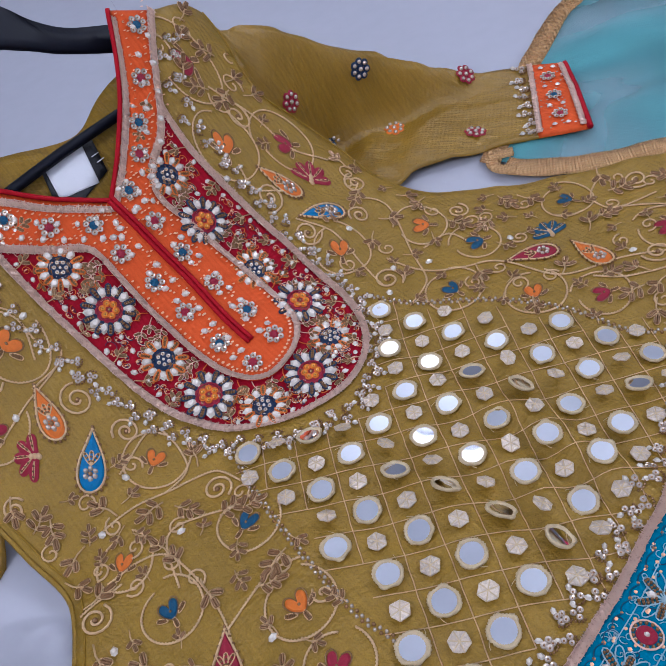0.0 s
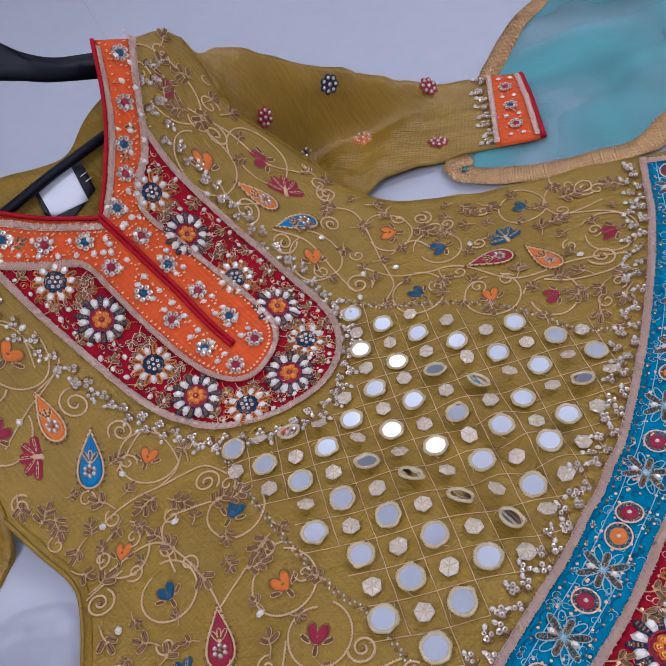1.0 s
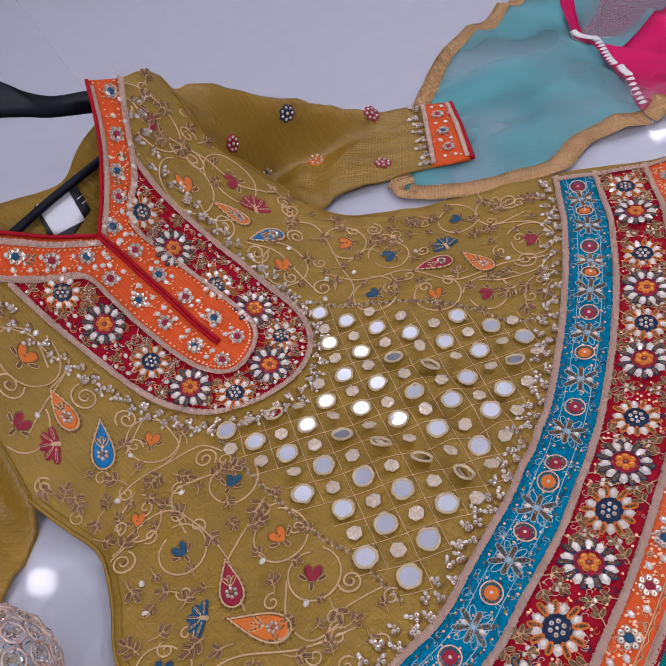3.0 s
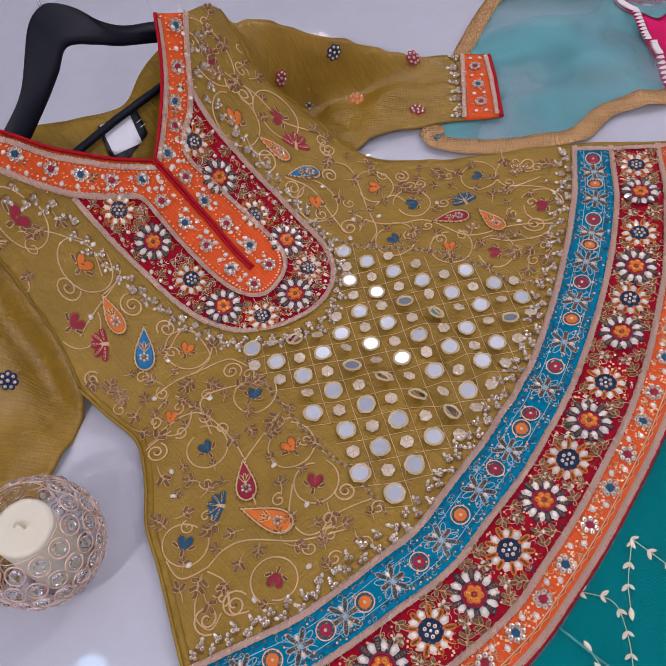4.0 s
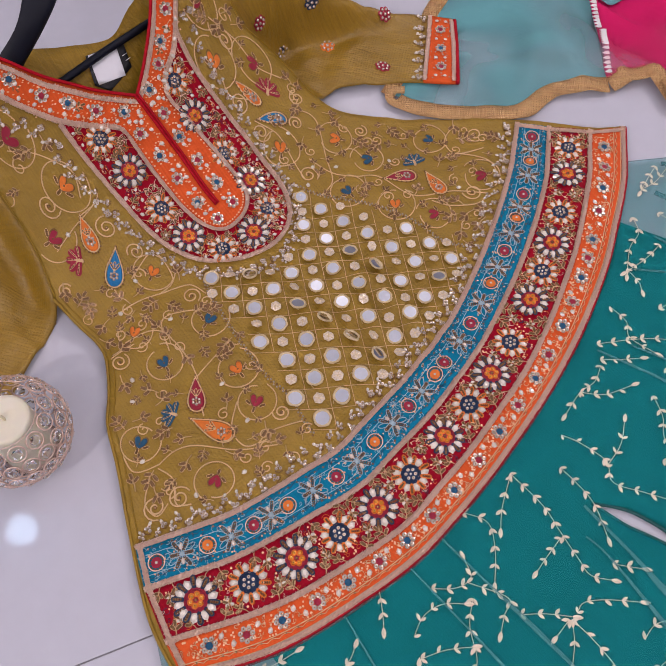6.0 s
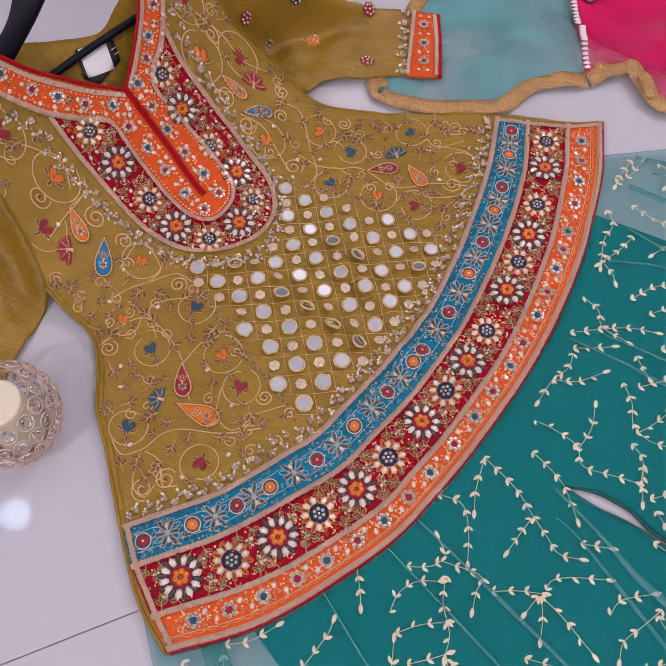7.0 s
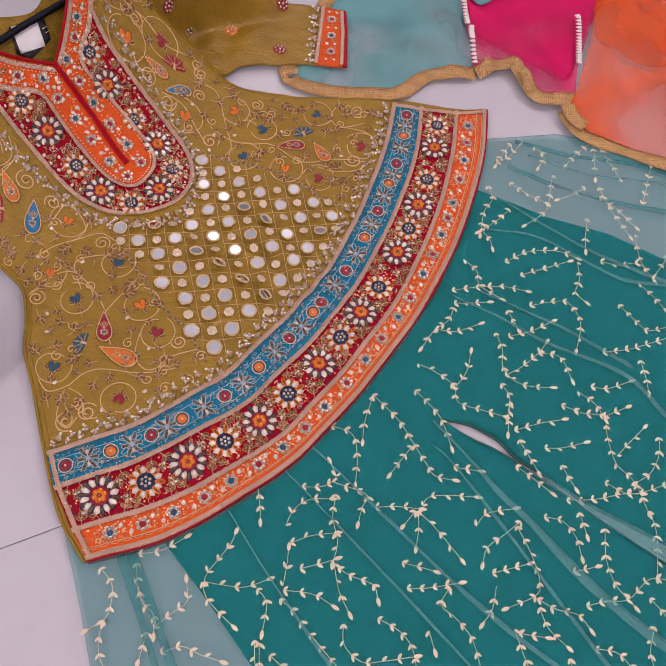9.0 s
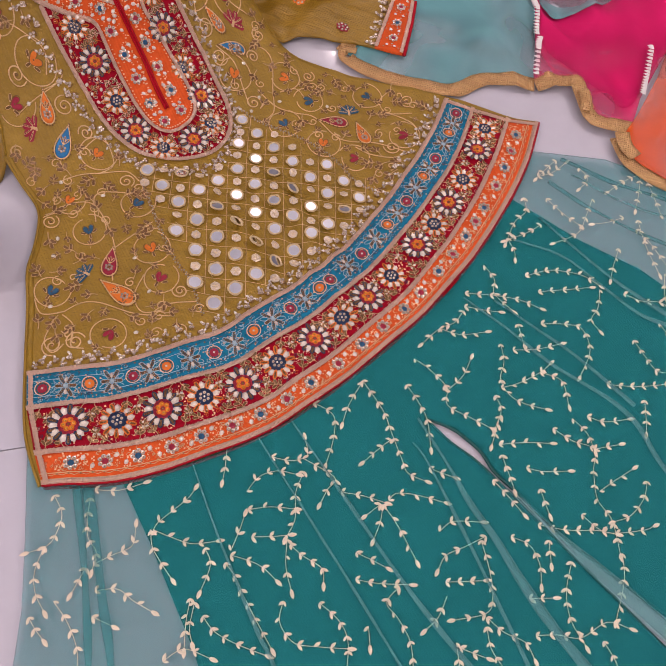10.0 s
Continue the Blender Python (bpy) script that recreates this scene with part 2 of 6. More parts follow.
X0, X1, Y0, Y1 = -3.2, 3.6, -3.0, 5.6
floor = tagged(part("floor", box_mesh(X0, X1, Y0, Y1, -0.15, -0.0035), GROUT, None, "grey grout bed under glossy white tiles", smooth=False), category="floor", kind="structure")
ceiling = tagged(part("ceiling", box_mesh(X0, X1, Y0, Y1, CEILING, CEILING + 0.15), CEIL, None, "plain white painted ceiling with round downlights", smooth=False), category="ceiling", kind="structure")
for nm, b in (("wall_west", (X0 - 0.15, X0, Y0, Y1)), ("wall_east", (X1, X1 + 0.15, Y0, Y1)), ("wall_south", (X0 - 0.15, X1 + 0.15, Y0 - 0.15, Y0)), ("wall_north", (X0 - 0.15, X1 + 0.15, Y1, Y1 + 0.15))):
    tagged(part(nm, box_mesh(*b, -0.15, CEILING + 0.15), WALL, None, "plain grey wall, added out of view to limit bounced light", smooth=False), category="wall", kind="structure")

for x, y, drop, watts, tone in LAMPS:
    lamp = thing("ceiling_light", "round white globe ceiling light, switched on; half of these are added fill", "lamp", (x, y, CEILING), "ceiling lights")
    bm = bmesh.new()
    bmesh.ops.create_cone(bm, cap_ends=True, segments=32, radius1=0.06, radius2=0.075, depth=0.03, matrix=Matrix.Translation((0, 0, -0.015)))
    tube_into(bm, [(0, 0, -0.02), (0, 0, 0.082 - drop)], 0.012, 8)
    part("mount", bm, WALL, lamp)
    glow = bpy.data.lights.new("bulb", "POINT")
    glow.shadow_soft_size, glow.energy, glow.color = 0.062 if watts < 10 else 0.05, watts, tone
    bulb = new("bulb", glow)
    bulb.location = (x, y, CEILING - drop)


# ---- the kurta's sheets ----
HEM = hem_line([(-0.043, -0.447), (0.065, -0.406), (0.187, -0.319), (0.255, -0.245), (0.321, -0.154), (0.381, -0.056), (0.433, 0.055), (0.469, 0.166), (0.490, 0.260), (0.498, 0.352)])
ORANGE_IN = hem_line([(-0.068, -0.411), (0.063, -0.357), (0.178, -0.275), (0.231, -0.215), (0.287, -0.137), (0.341, -0.048), (0.383, 0.049), (0.416, 0.152), (0.436, 0.254), (0.445, 0.342)])
RED_IN = hem_line([(-0.100, -0.358), (0.008, -0.309), (0.122, -0.232), (0.174, -0.178), (0.227, -0.110), (0.276, -0.032), (0.320, 0.063), (0.354, 0.160), (0.375, 0.247), (0.384, 0.341)])
BLUE_IN = hem_line([(-0.119, -0.312), (-0.015, -0.266), (0.088, -0.193), (0.137, -0.141), (0.187, -0.074), (0.234, -0.004), (0.271, 0.079), (0.304, 0.177), (0.326, 0.265), (0.337, 0.345)])

kurta = thing("kurta", "olive silk kurta with beaded embroidery, laid out on a hanger", "kurta")
SIDE_L = [(-0.275, -0.005), (-0.244, -0.031), (-0.202, -0.067), (-0.184, -0.122), (-0.177, -0.165), (-0.154, -0.221), (-0.122, -0.307), (-0.086, -0.391), (-0.044, -0.448)]
TOP_R = [(0.499, 0.354), (0.438, 0.346), (0.342, 0.350), (0.246, 0.346), (0.166, 0.342), (0.099, 0.342), (0.056, 0.345), (0.029, 0.362)]
ARM_R = [(0.029, 0.360), (-0.005, 0.384), (-0.039, 0.392), (-0.065, 0.392), (-0.082, 0.405), (-0.093, 0.425), (-0.112, 0.445)]
ARM_L = [(-0.367, 0.163), (-0.361, 0.120), (-0.343, 0.097), (-0.303, 0.048), (-0.275, -0.005)]
STRAP_R = [(-0.188, 0.244), (-0.179, 0.283), (-0.171, 0.334), (-0.172, 0.374)]
STRAP_L = [(-0.329, 0.201), (-0.282, 0.211), (-0.241, 0.224), (-0.188, 0.244)]
body_line = []
for ctrl in (SIDE_L, [tuple(p) for p in HEM[::12]], TOP_R, ARM_R, [(-0.112, 0.445), (-0.141, 0.399), (-0.172, 0.374)], STRAP_R[::-1], STRAP_L[::-1], [(-0.329, 0.201), (-0.351, 0.185), (-0.367, 0.163)], ARM_L):
    body_line += curve_points(ctrl, 8)[:-1]
part("front_panel", sheet_mesh("front", body_line, kurta_z, 0.008, 0.010), OLIVE, kurta)

ARM_SEAM = [p for p, _ in along(curve_points(ARM_R, 8), 0.008)]
# the sleeve's upper ridge, held up by the shoulder: x, y and height
RIDGE = ([-0.130, -0.105, -0.076, -0.045, -0.002, 0.038, 0.086, 0.143, 0.179, 0.246], [0.435, 0.441, 0.457, 0.467, 0.487, 0.508, 0.526, 0.542, 0.549, 0.552], [0.200, 0.186, 0.167, 0.146, 0.113, 0.083, 0.047, 0.013, 0.006, 0.0])


def sleeve_z(x, y):
    """The sleeve: a hollow tube hung from the shoulder, creased at the armhole, flat at the cuff."""
    top, high = float(np.interp(x, RIDGE[0], RIDGE[1])), float(np.interp(x, RIDGE[0], RIDGE[2]))
    down = step01(-0.004, 0.022 + 0.075 * (1 - step01(-0.075, -0.02, x)), top - y)
    behind = step01(0.003, 0.020, y - top)
    f = 1 - step01(0.0, 0.20, x)
    puckers = 0.018 * f * (0.3 + 0.7 * down) * (0.35 - abs(noise.noise(Vector((x * 16 - y * 9, y * 11 + x * 8, 6.2))))) + 0.008 * f * noise.noise(Vector((x * 22 + y * 9, y * 20, 2.7))) * step01(-0.002, 0.02, top - y)
    flat = 0.012 + high * (1 - down) * (1 - 0.9 * behind) + puckers
    d = min((p - Vector((x, y))).length for p in ARM_SEAM)
    w = (1 - step01(0.0, 0.026, d)) * (1 - behind)
    crease = 0.0022 * noise.noise(Vector((x * 30 + y * 14, y * 60, 1.1))) * (1 - step01(0.18, 0.20, x))
    return max(0.0065, w * (kurta_z(x, y) - 0.004) + (1 - w) * flat + crease)


SLEEVE_R = [(-0.112, 0.445), (-0.092, 0.462), (-0.060, 0.478), (-0.020, 0.494), (0.020, 0.514), (0.062, 0.531), (0.110, 0.545), (0.150, 0.552), (0.185, 0.556), (0.240, 0.556)]
SLEEVE_R2 = [(0.246, 0.422), (0.200, 0.420), (0.182, 0.420), (0.130, 0.412), (0.068, 0.398), (0.029, 0.360)]
line = curve_points(SLEEVE_R, 8) + curve_points(SLEEVE_R2, 8)[:-1] + curve_points(ARM_R, 8)[:-1]
part("sleeve", sheet_mesh("sleeve", line, sleeve_z, 0.006, 0.004), OLIVE_SLEEVE, kurta)
SLEEVE_L = [(-0.275, -0.007), (-0.290, -0.067), (-0.305, -0.112), (-0.317, -0.172), (-0.331, -0.227), (-0.343, -0.270)]
ARM_SEAM_L = [p for p, _ in along(curve_points(ARM_L, 8), 0.008)]


def sleeve_left_z(x, y):
    """The other sleeve: it drops away under the armhole and lies slack on the floor."""
    d = min((p - Vector((x, y))).length for p in ARM_SEAM_L)
    sink = 0.009 + 0.038 * math.sin(math.pi * min(1.0, d / 0.07)) ** 2
    crumple = 0.011 * noise.noise(Vector((x * 15 + y * 5, y * 11, 5.2))) + 0.005 * noise.noise(Vector((x * 34 - y * 9, y * 15, 3.1))) * step01(0.0, 0.03, d)
    return max(0.006, kurta_z(x, y) - sink + crumple)


line = curve_points(SLEEVE_L, 8) + curve_points([(-0.455, -0.264), (-0.500, -0.046), (-0.425, 0.062), (-0.367, 0.163)], 8)[:-1] + curve_points(ARM_L, 8)[:-1]
part("sleeve", sheet_mesh("sleeve", line, sleeve_left_z, 0.008, 0.006), OLIVE_SLEEVE, kurta)

part("orange_border", ribbon_mesh(HEM, ORANGE_IN, kurta_z, 6, 0.0012), ORANGE, kurta)
part("crimson_border", ribbon_mesh(ORANGE_IN, RED_IN, kurta_z, 6, 0.0013), RED, kurta)
part("blue_border", ribbon_mesh(RED_IN, BLUE_IN, kurta_z, 6, 0.0014), BLUE, kurta)

# ---- trousers ----
def trouser_z(x, y):
    return 0.002 + 0.0014 * (1 + noise.noise(Vector((x * 7, y * 7, 7.7)))) + 0.0015 * abs(noise.noise(Vector((x * 30, y * 12, 2.2))))


trousers = thing("trousers", "teal wide-leg trousers with a leaf-printed sheer layer, spread on the floor", "trousers")
LINING = [(0.0, -0.40), (0.045, -0.411), (0.104, -0.475), (0.192, -0.578), (0.30, -0.72), (0.62, -0.78), (0.80, -0.47), (0.766, -0.437), (0.697, -0.394), (0.637, -0.354), (0.551, -0.300), (0.496, -0.264), (0.450, -0.244), (0.411, -0.220), (0.453, -0.226), (0.493, -0.246), (0.517, -0.270), (0.560, -0.294), (0.635, -0.339), (0.694, -0.366), (0.764, -0.397), (0.84, -0.43), (1.05, -0.15), (0.92, 0.03), (0.791, 0.073), (0.692, 0.119), (0.595, 0.142), (0.490, 0.181), (0.44, 0.20), (0.35, 0.0), (0.2, -0.2)]
part("lining", sheet_mesh("lining", [Vector(p) for p in LINING], lambda x, y: trouser_z(x, y), 0.02, 0.003), TEAL, trousers)


# ---- embroidery ----
SILVER = material("silver_thread", (1.0, 0.64, 0.49), 0.6, 0.0, 400, 0.22, 0.8, 2500)
CORD = material("cream_cord", (0.82, 0.55, 0.29), 0.6, 0.0, 300, 0.35, 0.8, 3000)
BRONZE = material("bronze_thread", (0.68, 0.45, 0.23), 0.5, 0.0, 400, 0.4, 0.8, 2500)
BEAD = material("gold_bead", (0.33, 0.18, 0.08), 0.25, 0.35, 300, 0.4, 0.0, 2500)
STONE = material("white_stone", (0.80, 0.70, 0.60), 0.25, 0.15, 350, 0.5, 0.0, 900, coat=0.3, spread=0.25)
SEQUIN = material("clear_sequin", (0.62, 0.52, 0.42), 0.25, 0.5, 300, 0.35, 0.0, 1500, spread=0.2)
PEACH = material("peach_sequin", (0.95, 0.50, 0.28), 0.3, 0.3, 300, 0.35, 0.0, 1500, spread=0.2)
NET = material("beige_net", (0.85, 0.50, 0.37), 0.75, 0, 500, 0.5, 0.9, 1400)
ICE = material("pale_blue_thread", (0.42, 0.60, 0.68), 0.55, 0, 400, 0.3, 0.8, 2500)
NAVY = material("navy_thread", (0.006, 0.028, 0.085), 0.55, 0, 300, 0.4, 0.8, 2500)
TURQ = material("turquoise_thread", (0.002, 0.085, 0.18), 0.5, 0, 300, 0.35, 0.8, 2500)
CRIM = material("crimson_thread", (0.36, 0.006, 0.035), 0.5, 0, 300, 0.35, 0.8, 2500)
ORNG = material("orange_thread", (0.85, 0.20, 0.012), 0.5, 0, 300, 0.35, 0.8, 2500)
MIRROR = material("mirror_glass", (0.92, 0.94, 0.97), 0.03, 1.0, 100, 0.04, 0.0, 500)
RIM = material("gold_rim", (0.78, 0.61, 0.36), 0.45, 0.0, 700, 0.4, 0.9, 2500)
SKY = material("bright_blue_thread", (0.001, 0.19, 0.45), 0.5, 0, 300, 0.35, 0.8, 2500)
THREAD = {"orange": ORNG, "crimson": CRIM, "blue": TURQ}


def place(x, y, deg=0.0, lift=0.002, zf=kurta_z, size=1.0, tip=0.0, e=0.006):
    """A pose on the cloth, turned about its normal; tip: degrees off the cloth."""
    n = Vector((-(zf(x + e, y) - zf(x - e, y)) / (2 * e), -(zf(x, y + e) - zf(x, y - e)) / (2 * e), 1)).normalized()
    q = Vector((0, 0, 1)).rotation_difference(n).to_matrix().to_4x4()
    return Matrix.Translation((x, y, zf(x, y) + lift)) @ q @ pose(0, 0, 0, tip, 0, deg) @ Matrix.Scale(size, 4)


def dome(bm, x, y, r, h, mat=0, seg=10, z=0.0, sx=1.0, deg=0.0):
    """A low cushion of thread, or with few sides a bead."""
    c, s = math.cos(radians(deg)), math.sin(radians(deg))
    rings = []
    for rr, hh in ((1.0, 0.0), (0.92, 0.55), (0.6, 0.9)):
        rings.append([bm.verts.new((x + r * rr * (sx * math.cos(a) * c - math.sin(a) * s), y + r * rr * (sx * math.cos(a) * s + math.sin(a) * c), z + h * hh)) for a in (2 * math.pi * k / seg for k in range(seg))])
    top = bm.verts.new((x, y, z + h))
    for a, b in zip(rings, rings[1:]):
        for k in range(seg):
            bm.faces.new((a[k], a[(k + 1) % seg], b[(k + 1) % seg], b[k])).material_index = mat
    for k in range(seg):
        bm.faces.new((rings[-1][k], rings[-1][(k + 1) % seg], top)).material_index = mat


def gem(bm, x, y, length, width, deg, h=0.0018, mat=0, z=0.0):
    """A cut stone: a pointed girdle and a small flat table."""
    c, s = math.cos(radians(deg)), math.sin(radians(deg))
    shape = [(0.5, 0), (0.16, 0.5), (-0.3, 0.42), (-0.5, 0), (-0.3, -0.42), (0.16, -0.5)]
    low = [bm.verts.new((x + length * a * c - width * b * s, y + length * a * s + width * b * c, z)) for a, b in shape]
    top = [bm.verts.new((x + 0.5 * (length * a * c - width * b * s), y + 0.5 * (length * a * s + width * b * c), z + h)) for a, b in shape]
    for k in range(6):
        bm.faces.new((low[k], low[(k + 1) % 6], top[(k + 1) % 6], top[k])).material_index = mat
    bm.faces.new(top).material_index = mat


def cup(bm, x, y, r, mat=0, dark=1, z=0.0):
    """A cupped round sequin with a bead in its eye."""
    seg = 10
    rings = [[bm.verts.new((x + r * f * math.cos(2 * math.pi * k / seg), y + r * f * math.sin(2 * math.pi * k / seg), z + hh)) for k in range(seg)] for f, hh in ((1.0, 0.0004), (0.95, 0.0011), (0.55, 0.0005))]
    for a, b in zip(rings, rings[1:]):
        for k in range(seg):
            bm.faces.new((a[k], a[(k + 1) % seg], b[(k + 1) % seg], b[k])).material_index = mat
    bm.faces.new(rings[-1]).material_index = mat
    dome(bm, x, y, r * 0.3, r * 0.4, dark, 6, z + 0.0005)


def loop(bm, x, y, length, width, deg, r, mat=0, z=0.0, fill=None, beads=3):
    """A leaf outlined in cord, with a row of beads down its middle."""
    c, s = math.cos(radians(deg)), math.sin(radians(deg))
    pts = []
    for k in range(13):
        a = 2 * math.pi * k / 12
        px, py = length * (0.5 - 0.5 * math.cos(a)), width * 0.5 * math.sin(a) * (0.6 + 0.5 * (0.5 - 0.5 * math.cos(a)))
        pts.append((x + px * c - py * s, y + px * s + py * c, z + r))
    tube_into(bm, pts, r, 4, None, mat)
    if fill is not None:
        for k in range(beads):
            d = length * (0.28 + 0.58 * k / max(1, beads - 1))
            for w in ((-0.17, 0.17) if width > 0.0038 else (0.0,)):
                w *= width
                dome(bm, x + d * c - w * s, y + d * s + w * c, 0.0010, 0.0019, fill, 5, z)


def ring_cord(bm, x, y, r, t, mat=0, z=0.0, n=20, a0=0.0, a1=360.0):
    pts = [(x + r * math.cos(radians(a0 + (a1 - a0) * k / n)), y + r * math.sin(radians(a0 + (a1 - a0) * k / n)), z + t) for k in range(n + 1)]
    tube_into(bm, pts, t, 5, None, mat)


def big_flower(center, thread, ray, petals, spangle):
    """A beaded flower: a cushioned eye with spangles, round it stones and thread rays. Slots: eye, eye thread, stone, ray thread, bead, silver."""
    rnd = random.Random(petals * 7 + len(center.name))
    bm = bmesh.new()
    dome(bm, 0, 0, 0.0088, 0.0012, 0, 20)
    for k in range(6):
        a = radians(60 * k + 10)
        if spangle is SEQUIN:
            cup(bm, 0.0048 * math.cos(a), 0.0048 * math.sin(a), 0.0017, 5, 4, 0.0011)
        else:
            ring_cord(bm, 0.0048 * math.cos(a), 0.0048 * math.sin(a), 0.0023, 0.0006, 1, 0.0009, 8)
            cup(bm, 0.0046 * math.cos(a), 0.0046 * math.sin(a), 0.0017, 5, 4, 0.0014)
    dome(bm, 0, 0, 0.0013, 0.0016, 2 if spangle is SEQUIN else 4, 7, 0.0011)
    ring_cord(bm, 0, 0, 0.0094, 0.0008, 0, 0, 24)
    for k in range(petals):
        a = 360 / petals * k + rnd.uniform(-4, 4)
        c, s = math.cos(radians(a)), math.sin(radians(a))
        gem(bm, 0.0142 * c, 0.0142 * s, 0.0096, 0.0072, a + rnd.uniform(-14, 14), 0.0021, 2, 0.0004)
        a2 = a + 180 / petals
        c, s = math.cos(radians(a2)), math.sin(radians(a2))
        loop(bm, 0.0095 * c, 0.0095 * s, 0.0105 + rnd.uniform(-0.001, 0.001), 0.0040, a2, 0.0009, 3, 0, 4, 4)
    ob = bpy.data.meshes.new("flower")
    bm.to_mesh(ob)
    bm.free()
    for mt in (center, thread, STONE, ray, BEAD, spangle):
        ob.materials.append(mt)
    ob.polygons.foreach_set("use_smooth", [p.material_index not in (2,) for p in ob.polygons])
    return ob


def rosette(center, petals=7, r=0.0052, s=0.0031):
    """A small flower of cupped sequins round a thread eye."""
    bm = bmesh.new()
    dome(bm, 0, 0, r * 0.78, 0.0014, 0, 10)
    for k in range(petals):
        a = 2 * math.pi * k / petals
        cup(bm, (r + s * 0.45) * math.cos(a), (r + s * 0.45) * math.sin(a), s * 0.92, 1, 2)
    me = bpy.data.meshes.new("rosette")
    bm.to_mesh(me)
    bm.free()
    for mt in (center, SEQUIN, BEAD):
        me.materials.append(mt)
    return me


def bead_disc(center):
    """A thread disc ringed with beads, for the blue border."""
    bm = bmesh.new()
    dome(bm, 0, 0, 0.0058, 0.0011, 0, 16)
    gem(bm, 0, 0, 0.0032, 0.0032, 20, 0.0012, 1, 0.0011)
    for k in range(14):
        a = 2 * math.pi * k / 14
        dome(bm, 0.0072 * math.cos(a), 0.0072 * math.sin(a), 0.0011, 0.0015, 2, 6)
    ring_cord(bm, 0, 0, 0.0086, 0.0006, 3, 0, 20)
    me = bpy.data.meshes.new("disc")
    bm.to_mesh(me)
    bm.free()
    for mt in (center, STONE, BEAD, SILVER):
        me.materials.append(mt)
    return me


def fan_mesh():
    """Six looped leaves from one knot, with stones on its waist."""
    bm = bmesh.new()
    for a in (30, 60, 90, 120, 150, 210, 240, 270, 300, 330):
        loop(bm, 0, 0, 0.0165 if a % 180 not in (90,) else 0.0130, 0.0056, a, 0.00045, 0, 0, 1 if a % 60 else None, 5)
    for a in (0, 180):
        gem(bm, 0.0075 * math.cos(radians(a)), 0, 0.0072, 0.0046, a, 0.0018, 2, 0.0003)
    dome(bm, 0, 0, 0.0022, 0.0022, 0, 8)
    me = bpy.data.meshes.new("fan")
    bm.to_mesh(me)
    bm.free()
    for mt in (ICE, BEAD, STONE):
        me.materials.append(mt)
    return me


def sprig_mesh(seed, cord=BRONZE):
    """A sprig of three to five beaded leaves."""
    rnd = random.Random(seed)
    bm = bmesh.new()
    tube_into(bm, [(0, -0.010, 0.0006), (0.001, -0.003, 0.0006), (0, 0.004, 0.0006)], 0.0006, 4, None, 0)
    for a, y in ((90, 0.003), (140, 0.0), (40, 0.0), (150, -0.006), (30, -0.006))[:rnd.choice((3, 5, 5))]:
        loop(bm, 0, y, 0.0092 + rnd.uniform(-0.001, 0.001), 0.0046, a + rnd.uniform(-8, 8), 0.00045, 0, 0, 1, 6)
    me = bpy.data.meshes.new("sprig")
    bm.to_mesh(me)
    bm.free()
    for mt in (cord, BEAD):
        me.materials.append(mt)
    return me


def cluster_mesh(seed):
    """Three or four cupped sequins, a stone and a curl of beads, from the silver trimmings."""
    rnd = random.Random(seed)
    bm = bmesh.new()
    n, turn = rnd.choice((3, 3, 4)), rnd.uniform(0, 360)
    for k in range(n):
        a = radians(turn + 360 / n * k + rnd.uniform(-18, 18))
        cup(bm, 0.0030 * math.cos(a), 0.0030 * math.sin(a), 0.0026 * rnd.uniform(0.85, 1.1), 0, 1, 0.0004 * k)
    a = rnd.uniform(60, 120)
    gem(bm, 0.0072 * math.cos(radians(a)), 0.0072 * math.sin(radians(a)), 0.0062, 0.0044, a + rnd.uniform(-35, 35), 0.0020, 2, 0.0003)
    for k in range(5):
        b = radians(a + 120 + 22 * k)
        dome(bm, 0.0062 * math.cos(b), 0.0062 * math.sin(b), 0.0010, 0.0018, 1, 6)
    me = bpy.data.meshes.new("cluster")
    bm.to_mesh(me)
    bm.free()
    for mt in (SEQUIN, BEAD, STONE, SILVER):
        me.materials.append(mt)
    return me


AMBER = material("amber_sequin", (0.80, 0.30, 0.03), 0.25, 0.3, 300, 0.35, 0.0, 1500)
RED_FLOWER = big_flower(CRIM, ORNG, NAVY, 10, AMBER)
NAVY_FLOWER = big_flower(NAVY, TURQ, ORNG, 9, SEQUIN)
TEAL_ROSETTE, PINK_ROSETTE = rosette(TURQ), rosette(CRIM)
ORANGE_DISC, PINK_DISC = bead_disc(ORNG), bead_disc(CRIM)
FAN = fan_mesh()
SPRIGS = [sprig_mesh(k) for k in range(6)]
CLUSTERS = [cluster_mesh(k) for k in range(9)]
RND = random.Random(11)


def between(a, b, u, w):
    f = u * (len(a) - 1)
    i = min(len(a) - 2, int(f))
    p, q = a[i].lerp(a[i + 1], f - i), b[i].lerp(b[i + 1], f - i)
    d = (a[i + 1] - a[i]).normalized()
    c = p.lerp(q, w)
    return c.x, c.y, math.degrees(math.atan2(d.y, d.x))


